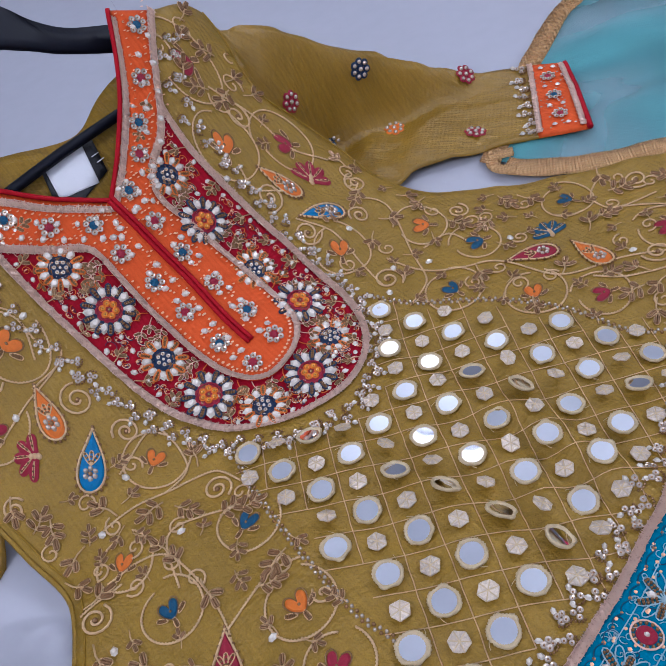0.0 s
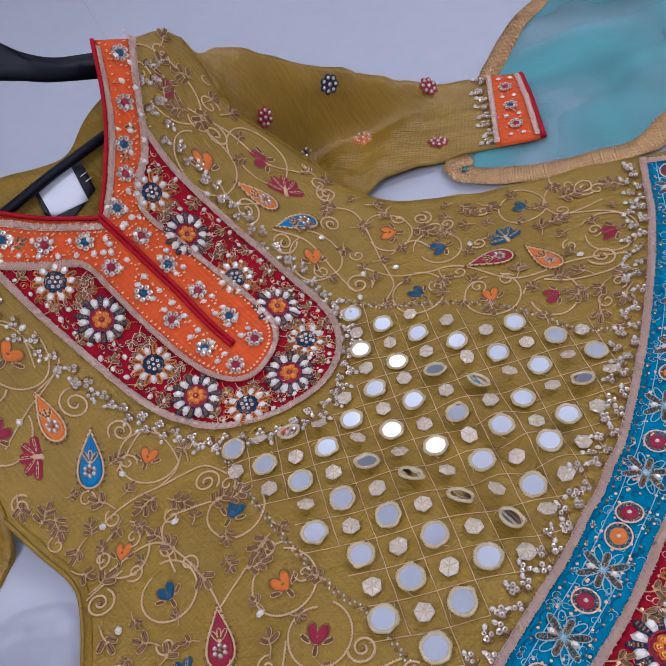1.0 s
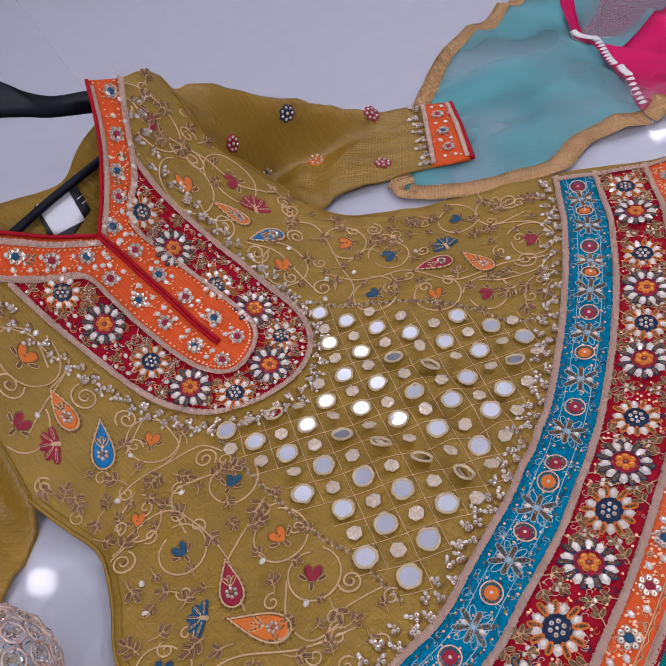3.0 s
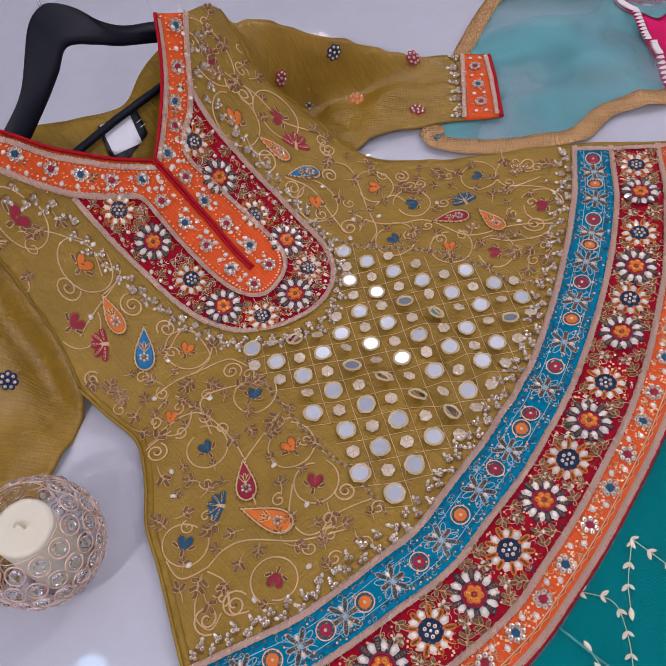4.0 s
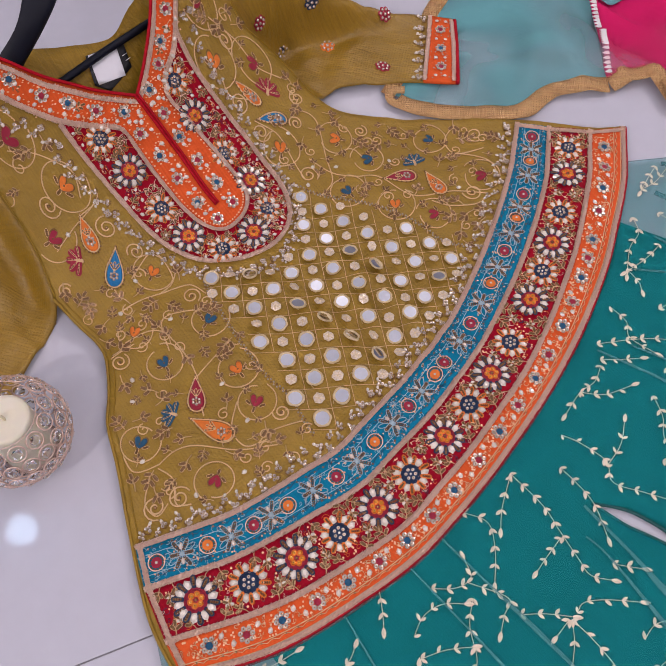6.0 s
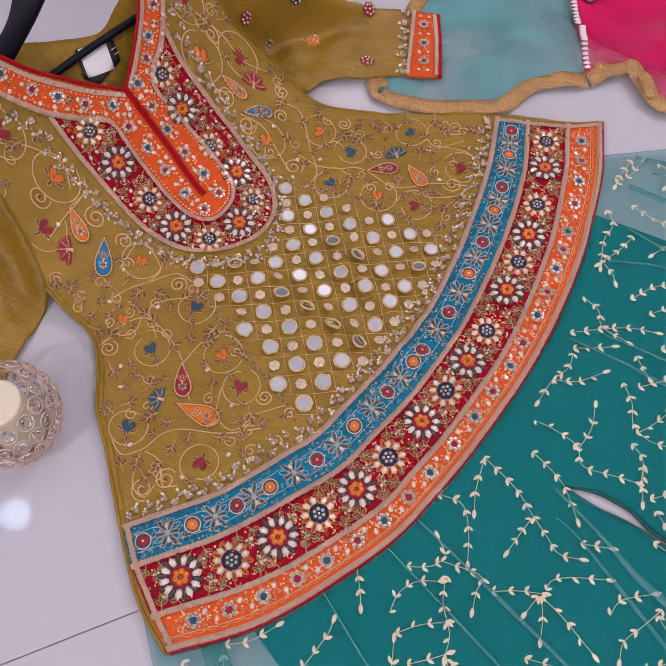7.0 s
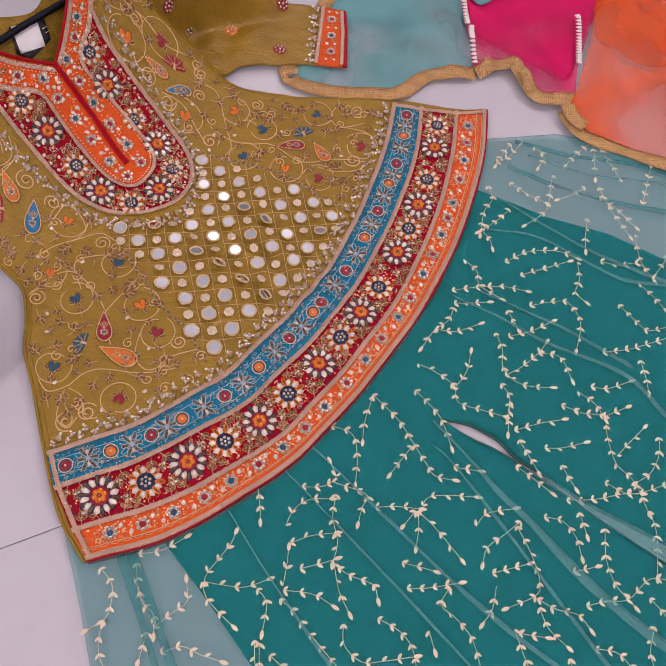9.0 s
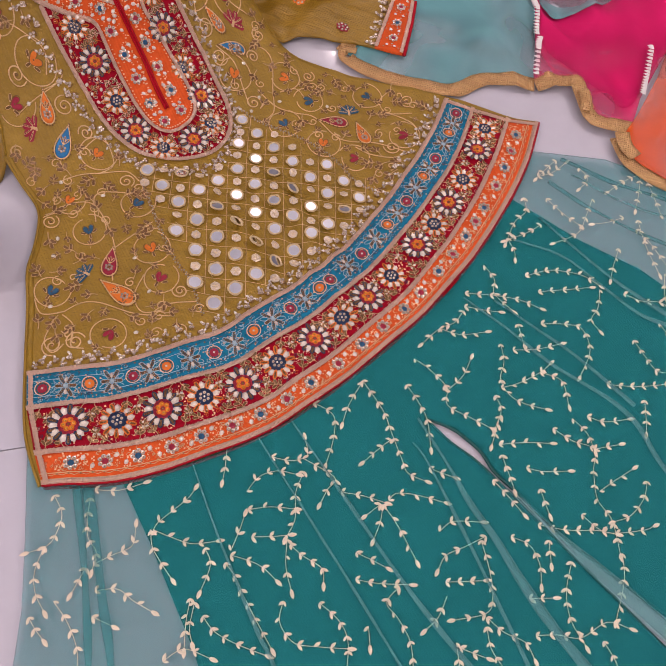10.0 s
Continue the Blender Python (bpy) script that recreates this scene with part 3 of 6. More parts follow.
def lace(name, pts, width, parent, lift=0.0016, mat=None, zf=kurta_z, wave=0.0042):
    """Openwork braid: fine edge cords and crossing loops of thread, with frayed tips."""
    pts = [Vector((p[0], p[1])) for p in pts]
    bm = bmesh.new()
    base = along(pts, 0.004)
    for off in (-0.44, 0.44):
        ln = []
        for p, d in base:
            q = p + Vector((-d.y, d.x)) * width * (off + RND.uniform(-0.07, 0.07))
            ln.append((q.x, q.y, zf(q.x, q.y) + lift + 0.0004))
        tube_into(bm, ln, 0.00034, 4)
    fine = along(pts, wave / 6)
    for phase, amp in ((0.0, 0.55), (1.6, 0.5), (3.3, 0.55), (4.6, 0.3), (2.4, 0.42)):
        ln = []
        for i, (p, d) in enumerate(fine):
            a = i * math.pi / 3 + phase + 0.5 * math.sin(i * 0.37 + phase)
            q = p + Vector((-d.y, d.x)) * width * (amp * math.sin(a) + RND.uniform(-0.14, 0.14)) + d * 0.0009 * math.sin(2 * a)
            ln.append((q.x, q.y, zf(q.x, q.y) + lift + 0.0006 + 0.0004 * math.cos(a)))
        tube_into(bm, ln, 0.00042, 3)
    sides = [[p + Vector((-d.y, d.x)) * width * o for p, d in base] for o in (-0.42, 0.42)]
    rows = [[bm.verts.new((q.x, q.y, zf(q.x, q.y) + lift)) for q in sd] for sd in sides]
    for k in range(len(base) - 1):
        bm.faces.new((rows[0][k], rows[0][k + 1], rows[1][k + 1], rows[1][k])).material_index = 1
    return part(name, bm, [mat or SILVER, NET if mat is None else mat], parent)


def cord_line(name, pts, r, mat, parent, lift=0.001, zf=kurta_z, gap=0.004):
    bm = bmesh.new()
    tube_into(bm, [(p.x, p.y, zf(p.x, p.y) + lift) for p, _ in along([Vector((q[0], q[1])) for q in pts], gap)], r, 6)
    return part(name, bm, mat, parent)


def dots(name, places, r, mat, parent, lift=0.0022, zf=kurta_z):
    """Small flat sequins, too many to count, in one mesh."""
    verts, faces = [], []
    for x, y in places:
        z, k0 = zf(x, y) + lift, len(verts)
        rr = r * RND.uniform(0.8, 1.2)
        for k in range(6):
            verts.append((x + rr * math.cos(k * math.pi / 3), y + rr * math.sin(k * math.pi / 3), z))
        verts.append((x, y, z + r * 0.3))
        faces += [(k0 + k, k0 + (k + 1) % 6, k0 + 6) for k in range(6)]
    me = bpy.data.meshes.new(name)
    me.from_pydata(verts, [], faces)
    return tagged(part(name, me, mat, parent), kind="stuff")


parts = {o.name: o for o in kurta.children}
front = parts["front_panel"]
orange_b, crimson_b, blue_b = parts["orange_border"], parts["crimson_border"], parts["blue_border"]

CRIMSON_AT = [0.052, 0.117, 0.181, 0.241, 0.300, 0.359, 0.429, 0.484, 0.540, 0.599, 0.670, 0.724, 0.773, 0.834, 0.903, 0.960]
BLUE_AT = [0.023, 0.092, 0.157, 0.209, 0.286, 0.358, 0.431, 0.494, 0.517, 0.598, 0.673, 0.738, 0.799, 0.854, 0.923, 0.976]
ORANGE_AT = [0.042, 0.084, 0.126, 0.170, 0.210, 0.253, 0.294, 0.336, 0.377, 0.427, 0.472, 0.514, 0.562, 0.602, 0.645, 0.688, 0.729, 0.760, 0.794, 0.845, 0.884, 0.924, 0.965]

ONE_GEM = bmesh.new()
gem(ONE_GEM, 0, 0, 0.0082, 0.0060, 0, 0.0019)
GEM = bpy.data.meshes.new("stone")
ONE_GEM.to_mesh(GEM)
ONE_GEM.free()
GEM.materials.append(STONE)
for k, u in enumerate(CRIMSON_AT):
    x, y, d = between(ORANGE_IN, RED_IN, u, 0.52)
    part("flower", (RED_FLOWER, NAVY_FLOWER)[k % 2], None, crimson_b, m=place(x, y, d + RND.uniform(-20, 20), 0.002, size=(1.36, 1.24)[k % 2] * (1 - 0.12 * u)))
gaps = [(a + b) / 2 for a, b in zip([0.0] + CRIMSON_AT, CRIMSON_AT + [1.0])]
for k, u in enumerate(gaps):
    for w, off, size in ((0.14, -0.010, 0.95), (0.14, 0.010, 0.95), (0.86, -0.010, 0.95), (0.86, 0.010, 0.95), (0.30, 0.0, 0.8), (0.70, 0.0, 0.8)):
        x, y, d = between(ORANGE_IN, RED_IN, min(0.99, max(0.012, u + off)), w)
        part("sprig", SPRIGS[(k + int(w * 50)) % 6], None, crimson_b, m=place(x, y, d + 180 * (w > 0.5) + off * 3000 + RND.uniform(-20, 20), 0.002, size=size))
        x, y, d = between(ORANGE_IN, RED_IN, min(0.99, max(0.012, u + off * 0.3)), 0.5 + (w - 0.5) * 0.62)
        part("stone", GEM, None, crimson_b, m=place(x, y, d + RND.uniform(0, 180), 0.002, size=RND.uniform(0.55, 0.75)))
for k, u in enumerate(BLUE_AT):
    x, y, d = between(RED_IN, BLUE_IN, u, 0.5)
    part("thread_disc", (PINK_DISC, ORANGE_DISC)[(k + (k > 7)) % 2 if k != 8 else 0], None, blue_b, m=place(x, y, d, 0.002, size=1.12))
for k, (a, b) in enumerate(zip(BLUE_AT, BLUE_AT[1:])):
    if b - a > 0.03:
        x, y, d = between(RED_IN, BLUE_IN, (a + b) / 2, 0.5)
        part("looped_fan", FAN, None, blue_b, m=place(x, y, d + 90 + RND.uniform(-7, 7), 0.002, size=1.12))
for k, u in enumerate(ORANGE_AT):
    x, y, d = between(HEM, ORANGE_IN, u, 0.60)
    part("rosette", (TEAL_ROSETTE, PINK_ROSETTE)[k % 2], None, orange_b, m=place(x, y, d + RND.uniform(-30, 30), 0.002, size=1.06))
for a, b in zip(ORANGE_AT, ORANGE_AT[1:]):
    for w, off in ((0.75, -0.004), (0.50, 0.004)):
        x, y, d = between(HEM, ORANGE_IN, (a + b) / 2 + off, w)
        part("stone", GEM, None, orange_b, m=place(x, y, d + 60 + RND.uniform(-20, 20), 0.002))


def scatter(a, b, n, lo, hi):
    return [between(a, b, RND.uniform(0.008, 0.992), RND.uniform(lo, hi))[:2] for _ in range(n)]


dots("spangle_work", scatter(ORANGE_IN, RED_IN, 620, 0.1, 0.9), 0.0013, PEACH, crimson_b)
dots("spangle_work", scatter(HEM, ORANGE_IN, 560, 0.36, 0.9), 0.0013, PEACH, orange_b)
dots("spangle_work", scatter(RED_IN, BLUE_IN, 340, 0.12, 0.88), 0.0012, PEACH, blue_b)


def squiggles(name, places, r, mat, parent, lift=0.0018):
    """Fine couched thread that wanders over the ground between the motifs, in one mesh."""
    bm = bmesh.new()
    for x, y in places:
        a, turn, pts = RND.uniform(0, 6.28), RND.choice((-1, 1)), []
        size, span = r * RND.uniform(0.6, 1.3), RND.uniform(3.5, 6.5)
        for k in range(9):
            f = k / 8
            b = a + turn * span * f
            px, py = x + size * (1 - 0.5 * f) * math.cos(b) + size * f, y + size * (1 - 0.5 * f) * math.sin(b)
            pts.append((px, py, kurta_z(px, py) + lift))
        tube_into(bm, pts, 0.00036, 3, None)
    return tagged(part(name, bm, mat, parent), kind="stuff")


squiggles("couched_thread", scatter(ORANGE_IN, RED_IN, 300, 0.12, 0.88), 0.0032, ORNG, crimson_b)
squiggles("couched_thread", scatter(ORANGE_IN, RED_IN, 260, 0.12, 0.88), 0.0032, NAVY, crimson_b)
squiggles("couched_thread", scatter(ORANGE_IN, RED_IN, 240, 0.10, 0.90), 0.0032, SILVER, crimson_b)
squiggles("couched_thread", scatter(RED_IN, BLUE_IN, 430, 0.10, 0.90), 0.0028, ICE, blue_b)
squiggles("couched_thread", scatter(RED_IN, BLUE_IN, 260, 0.14, 0.86), 0.0026, NAVY, blue_b)
squiggles("couched_thread", scatter(HEM, ORANGE_IN, 420, 0.38, 0.88), 0.0026, CORD, orange_b)
# scalloped cords and bead rows inside the borders
for inner, outer, w, mat, host in ((RED_IN, BLUE_IN, 0.17, TURQ, blue_b), (RED_IN, BLUE_IN, 0.83, TURQ, blue_b), (HEM, ORANGE_IN, 0.24, ORNG, orange_b)):
    pts, spots = [], []
    for k in range(1400):
        x, y, d = between(inner, outer, k / 1399, w + 0.05 * abs(math.sin(k * 0.16)))
        pts.append((x, y, kurta_z(x, y) + 0.0022))
        if k % 20 == 10:
            spots.append((x, y))
    part("scallop", tube_into(bmesh.new(), pts, 0.0004, 4), TURQ if mat is TURQ else CORD, host)
    dots("bead_work", spots, 0.0013, BEAD, host)
for inner, outer, w, host in ((RED_IN, BLUE_IN, 0.27, blue_b), (RED_IN, BLUE_IN, 0.74, blue_b), (HEM, ORANGE_IN, 0.15, orange_b), (HEM, ORANGE_IN, 0.33, orange_b)):
    cord_line("chain_stitch", [between(inner, outer, k / 200, w)[:2] for k in range(201)], 0.0004 if host is blue_b else 0.0006, ICE if host is blue_b else CORD, host, 0.0018)
for ln, host in ((BLUE_IN, blue_b), (RED_IN, crimson_b), (ORANGE_IN, orange_b)):
    lace("silver_lace", ln, 0.0066, host, 0.0026)
lace("silver_lace", [between(HEM, ORANGE_IN, k / 120, 0.07)[:2] for k in range(121)], 0.006, orange_b, 0.0022)
for end in (0, -1):
    inset = [Vector(between(HEM, ORANGE_IN, 0.006 if end == 0 else 0.994, w)[:2]) for w in (0.05, 0.5, 1)] + [Vector(between(ORANGE_IN, RED_IN, 0.006 if end == 0 else 0.994, w)[:2]) for w in (0.5, 1)] + [Vector(between(RED_IN, BLUE_IN, 0.006 if end == 0 else 0.994, w)[:2]) for w in (0.5, 1)]
    lace("silver_lace", inset, 0.006, orange_b, 0.003)
cord_line("red_piping", HEM, 0.0026, PIPING, orange_b, 0.0002)
bm = ribbon_mesh(HEM, [p + (p - q).normalized() * 0.004 for p, q in zip(HEM, ORANGE_IN)], lambda x, y: 0.006, 1, 0.0)
part("hem_facing", bm, PIPING, orange_b)

# bunched sequins over the blue border and round the yoke
for k in range(88):
    x, y, d = between(RED_IN, BLUE_IN, 0.012 + 0.976 * k / 87, (1.18, 1.36)[k % 2] + RND.uniform(-0.06, 0.06))
    part("sequin_motif", CLUSTERS[(k * 4) % 9], None, front, m=place(x, y, d + RND.uniform(-60, 60), 0.0015, size=RND.uniform(0.8, 1.0)))
TRIM = [(-0.341, 0.156), (-0.308, 0.159), (-0.282, 0.159), (-0.262, 0.140), (-0.231, 0.118), (-0.190, 0.095), (-0.150, 0.074), (-0.110, 0.061), (-0.078, 0.059), (-0.034, 0.064), (0.006, 0.088), (0.024, 0.130), (0.018, 0.181), (-0.007, 0.224), (-0.041, 0.258), (-0.075, 0.291), (-0.107, 0.319), (-0.124, 0.334), (-0.133, 0.356), (-0.129, 0.389)]
for k, (p, d) in enumerate(along(curve_points(TRIM, 8), 0.0082)):
    a = math.degrees(math.atan2(d.y, d.x))
    n = Vector((-d.y, d.x)) * (RND.uniform(-0.003, 0.003) + (0.004 if k % 2 else -0.004))
    part("sequin_motif", CLUSTERS[(k * 4) % 9], None, front, m=place(p.x - n.x, p.y - n.y, a + 180 + RND.uniform(-70, 70), 0.0015, size=RND.uniform(0.8, 1.0)))

# ---- yoke and neck band ----
BIB = [(-0.272, 0.179), (-0.245, 0.157), (-0.210, 0.132), (-0.172, 0.104), (-0.134, 0.085), (-0.090, 0.075), (-0.046, 0.082), (-0.009, 0.104), (0.013, 0.137), (0.013, 0.174), (-0.004, 0.209), (-0.043, 0.247), (-0.080, 0.279), (-0.115, 0.302), (-0.132, 0.316), (-0.146, 0.334)]
bib_line = curve_points(BIB, 8)
NECK_OUT = [(-0.141, 0.395), (-0.143, 0.355), (-0.146, 0.315), (-0.155, 0.283), (-0.153, 0.262), (-0.129, 0.249), (-0.098, 0.230), (-0.065, 0.205), (-0.046, 0.179), (-0.047, 0.151), (-0.067, 0.126), (-0.094, 0.123), (-0.125, 0.139), (-0.154, 0.162), (-0.184, 0.188), (-0.205, 0.203), (-0.231, 0.194), (-0.266, 0.182), (-0.306, 0.174), (-0.342, 0.170)]
neck_line = curve_points(NECK_OUT, 7)
under = [p - Vector((-d.y, d.x)) * 0.007 for p, d in along(neck_line, 0.006) if p.y < 0.300 and p.x > -0.253]
yoke = part("yoke", sheet_mesh("yoke", bib_line + under, lambda x, y: kurta_z(x, y) + 0.0012, 0.009, 0.0015), RED, kurta, "crimson silk yoke covered with beaded flowers")
neck_in = curve_points(STRAP_L, 8)[:-1] + curve_points(STRAP_R, 8)
neck = part("neck_band", sheet_mesh("neck", neck_line + neck_in, lambda x, y: kurta_z(x, y) + 0.0038, 0.009, 0.003), ORANGE, kurta, "orange silk neck band with sequin flowers")
lace("silver_lace", neck_line, 0.0052, neck, 0.0052)
lace("silver_lace", bib_line, 0.0062, yoke, 0.0028)
lace("silver_lace", [p + Vector((0.0035, -0.0035)) for p in curve_points(STRAP_R, 8)], 0.0044, neck, 0.0052)
lace("silver_lace", [p + Vector((0.001, -0.006)) for p in curve_points(STRAP_L, 8)], 0.0044, neck, 0.0052)
SLIT = curve_points([(-0.188, 0.244), (-0.164, 0.227), (-0.135, 0.205), (-0.108, 0.178), (-0.084, 0.157)], 8)
for side in (-1, 1):
    cord_line("red_piping", [p + Vector((-d.y, d.x)) * 0.0021 * side for p, d in along(SLIT, 0.008)], 0.0022, PIPING, neck, 0.0060)
for edge in (STRAP_L, STRAP_R):
    cord_line("red_piping", curve_points(edge, 8), 0.0022, PIPING, neck, 0.0052)
for x, y in [(-0.229, 0.184), (-0.155, 0.133), (-0.070, 0.094), (-0.017, 0.166), (-0.082, 0.228), (-0.146, 0.282)]:
    part("flower", NAVY_FLOWER, None, yoke, m=place(x, y, RND.uniform(0, 60), 0.0032, size=1.02))
for x, y in [(-0.196, 0.164), (-0.117, 0.105), (-0.031, 0.124), (-0.044, 0.203), (-0.121, 0.257)]:
    part("flower", RED_FLOWER, None, yoke, m=place(x, y, RND.uniform(0, 60), 0.0032, size=1.18))
for k, (p, d) in enumerate(along(bib_line, 0.0135)):
    n = Vector((-d.y, d.x))
    q = p + n * (0.010 if k % 2 else 0.031)
    part("sprig", SPRIGS[k % 6], None, yoke, m=place(q.x, q.y, math.degrees(math.atan2(d.y, d.x)) + RND.uniform(-60, 60), 0.003, size=0.8))
for k, (p, d) in enumerate(along(bib_line, 0.0125)):
    n = Vector((-d.y, d.x))
    for off in (0.0085, 0.024):
        q = p + n * (off + RND.uniform(-0.003, 0.003))
        part("stone", GEM, None, yoke, m=place(q.x, q.y, math.degrees(math.atan2(d.y, d.x)) + RND.uniform(-90, 90), 0.003, size=RND.uniform(0.6, 0.85)))
for x, y in [(-0.152, 0.374), (-0.162, 0.310), (-0.174, 0.256), (-0.138, 0.224), (-0.087, 0.185), (-0.110, 0.152), (-0.161, 0.194), (-0.202, 0.221), (-0.262, 0.200), (-0.317, 0.189)]:
    part("rosette", TEAL_ROSETTE, None, neck, m=place(x, y, RND.uniform(0, 50), 0.0058, size=0.98))
for x, y in [(-0.155, 0.340), (-0.164, 0.287), (-0.157, 0.240), (-0.114, 0.205), (-0.064, 0.163), (-0.082, 0.137), (-0.137, 0.174), (-0.184, 0.207), (-0.233, 0.208), (-0.288, 0.193)]:
    part("rosette", PINK_ROSETTE, None, neck, m=place(x, y, RND.uniform(0, 50), 0.0058, size=0.98))
spots = []
for ln, off in ((SLIT, 0.017), (SLIT, -0.017), ([p + Vector((0.022, -0.003)) for p in curve_points(STRAP_R, 8)], 0.0), ([p + Vector((0.004, -0.020)) for p in curve_points(STRAP_L, 8)], 0.0)):
    for k, (p, d) in enumerate(along(ln, 0.0155)):
        n = Vector((-d.y, d.x))
        for j in (-1, 1):
            q = p + n * (off + 0.005 * j)
            part("stone", GEM, None, neck, m=place(q.x, q.y, math.degrees(math.atan2(d.y, d.x)) + RND.uniform(30, 90), 0.0058, size=RND.uniform(0.75, 1.0)))
        spots += [(p.x + n.x * (off + RND.uniform(-0.012, 0.012)) + RND.uniform(-0.008, 0.008), p.y + n.y * (off + RND.uniform(-0.012, 0.012)) + RND.uniform(-0.008, 0.008)) for _ in range(7)]
dots("spangle_work", spots, 0.0014, PEACH, neck, 0.0056)
spots = []
for p, d in along(bib_line, 0.0045):
    n = Vector((-d.y, d.x))
    for _ in range(3):
        q = p + n * RND.uniform(0.007, 0.034)
        spots.append((q.x, q.y))
dots("spangle_work", spots, 0.0012, PEACH, yoke, 0.0030)
squiggles("couched_thread", [p for p in spots if RND.random() < 0.7], 0.003, ORNG, yoke, 0.0032)
squiggles("couched_thread", [p for p in spots if RND.random() < 0.6], 0.003, SILVER, yoke, 0.0032)
squiggles("couched_thread", [p for p in spots if RND.random() < 0.4], 0.003, NAVY, yoke, 0.0032)
rows = []
for p, d in along(neck_line, 0.0048):
    rows.append(p - Vector((-d.y, d.x)) * 0.0058)
for edge in (STRAP_L, STRAP_R):
    for p, d in along(curve_points(edge, 8), 0.0048):
        rows.append(p - Vector((-d.y, d.x)) * 0.0105)
for side in (-1, 1):
    for p, d in along(SLIT, 0.0048):
        rows.append(p + Vector((-d.y, d.x)) * 0.0118 * side)
dots("spangle_work", [(p.x, p.y) for p in rows], 0.0014, PEACH, neck, 0.0066)
YOKE_SPRIGS = [sprig_mesh(21, SILVER), sprig_mesh(22, ORNG), sprig_mesh(23, SILVER)]
for off in (0.009, 0.019):
    for k, (p, d) in enumerate(along(neck_line, 0.0105)):
        q = p + Vector((-d.y, d.x)) * off
        deep = min((b - q).length for b in bib_line)
        if q.y < 0.305 and q.x > -0.26 and deep > 0.010 and min((b - Vector((-0.09, 0.19))).length - (q - Vector((-0.09, 0.19))).length for b in bib_line if (b - q).length < deep + 0.002) > 0.004:
            part("sprig", YOKE_SPRIGS[k % 3], None, yoke, m=place(q.x, q.y, math.degrees(math.atan2(d.y, d.x)) + RND.uniform(-40, 40), 0.003, size=0.72))

# ---- mirror panel ----
LATTICE_X = [6.12e-02, 7.119e-03, 2.856e-02, 1.683e-04, 2.269e-04, 2.003e-05, -1.734e-05, -3.315e-05, -4.744e-05, -4.430e-05]
LATTICE_Y = [4.54e-02, -2.492e-02, 4.423e-03, -2.043e-04, -1.918e-04, 8.567e-07, 6.914e-06, 9.864e-06, -1.507e-05, -2.426e-06]
# discs and plates that stand on edge where the cloth is slack: row, column: degrees and axis
TIPPED = {(-1, 3): (29, 120), (-1, -3): (21, 190), (2, 0): (33, 150), (1, -1): (22, 165), (3, 1): (29, 150), (4, 2): (31, 125), (0, 6): (22, 180), (-2, 2): (15, 180), (-1, -2): (26, 180), (-1, -4): (28, 180), (0, -1): (31, 140), (1, 0): (24, 165), (1, 2): (20, 60), (2, 1): (28, 150), (3, 2): (32, 130), (4, 3): (22, 160), (-2, 3): (28, 60), (-1, 4): (26, 150), (-1, 6): (24, 190), (0, 5): (23, 180), (0, 7): (21, 180), (2, -3): (24, 170)}
LATTICE_ROWS = {-6: (0, 0), -5: (0, 2), -4: (0, 3), -3: (0, 5), -2: (-1, 7), -1: (-5, 7), 0: (-5, 7), 1: (-4, 6), 2: (-3, 5), 3: (-3, 4), 4: (-2, 3), 5: (-2, 2), 6: (-2, 0), 7: (-1, -1)}


def lattice(r, c):
    f = (1, r, c, r * r, r * c, c * c, r ** 3, r * r * c, r * c * c, c ** 3)
    return sum(a * b for a, b in zip(LATTICE_X, f)), sum(a * b for a, b in zip(LATTICE_Y, f))


bm = bmesh.new()
bmesh.ops.create_circle(bm, cap_ends=True, segments=24, radius=0.0090, matrix=Matrix.Translation((0, 0, 0.0010)))
MIRROR_ME = bpy.data.meshes.new("mirror")
bm.to_mesh(MIRROR_ME)
bm.free()
MIRROR_ME.materials.append(MIRROR)


def rim_mesh(seed):
    """A padded ring of gold thread, bound unevenly round the glass, with a stray end."""
    rnd = random.Random(seed)
    lump = [rnd.uniform(0.93, 1.09) for _ in range(22)]
    bm = bmesh.new()
    ring = []
    for r, z in ((0.0112, -0.0004), (0.0116, 0.0012), (0.0106, 0.0024), (0.0094, 0.0020), (0.0087, 0.0010)):
        row = []
        for k in range(88):
            a, u = 2 * math.pi * k / 88, lump[k // 4] * (1 - k % 4 / 4) + lump[(k // 4 + 1) % 22] * (k % 4 / 4)
            bind = 0.035 * math.sin(31 * a + 2 * math.sin(3 * a)) if z > 0 else 0
            rr = r * (1 + (u - 1) * (r - 0.0075) / 0.004 + bind)
            row.append(bm.verts.new((rr * math.cos(a), rr * math.sin(a), z * (0.7 + 0.3 * u))))
        ring.append(row)
    for a, b in zip(ring, ring[1:]):
        for k in range(88):
            bm.faces.new((a[k], a[(k + 1) % 88], b[(k + 1) % 88], b[k]))
    bm.faces.new(ring[0][::-1])
    t = rnd.uniform(0, 6.28)
    tube_into(bm, [(0.0110 * math.cos(t + d), 0.0110 * math.sin(t + d), 0.0016) if d == 0 else ((0.0112 + 0.010 * d) * math.cos(t + d), (0.0112 + 0.010 * d) * math.sin(t + d), 0.001) for d in (0, 0.12, 0.25, 0.4)], 0.0003, 3)
    me = bpy.data.meshes.new("rim")
    bm.to_mesh(me)
    bm.free()
    me.materials.append(RIM)
    me.polygons.foreach_set("use_smooth", [True] * len(me.polygons))
    return me


RIMS = [rim_mesh(k) for k in range(4)]


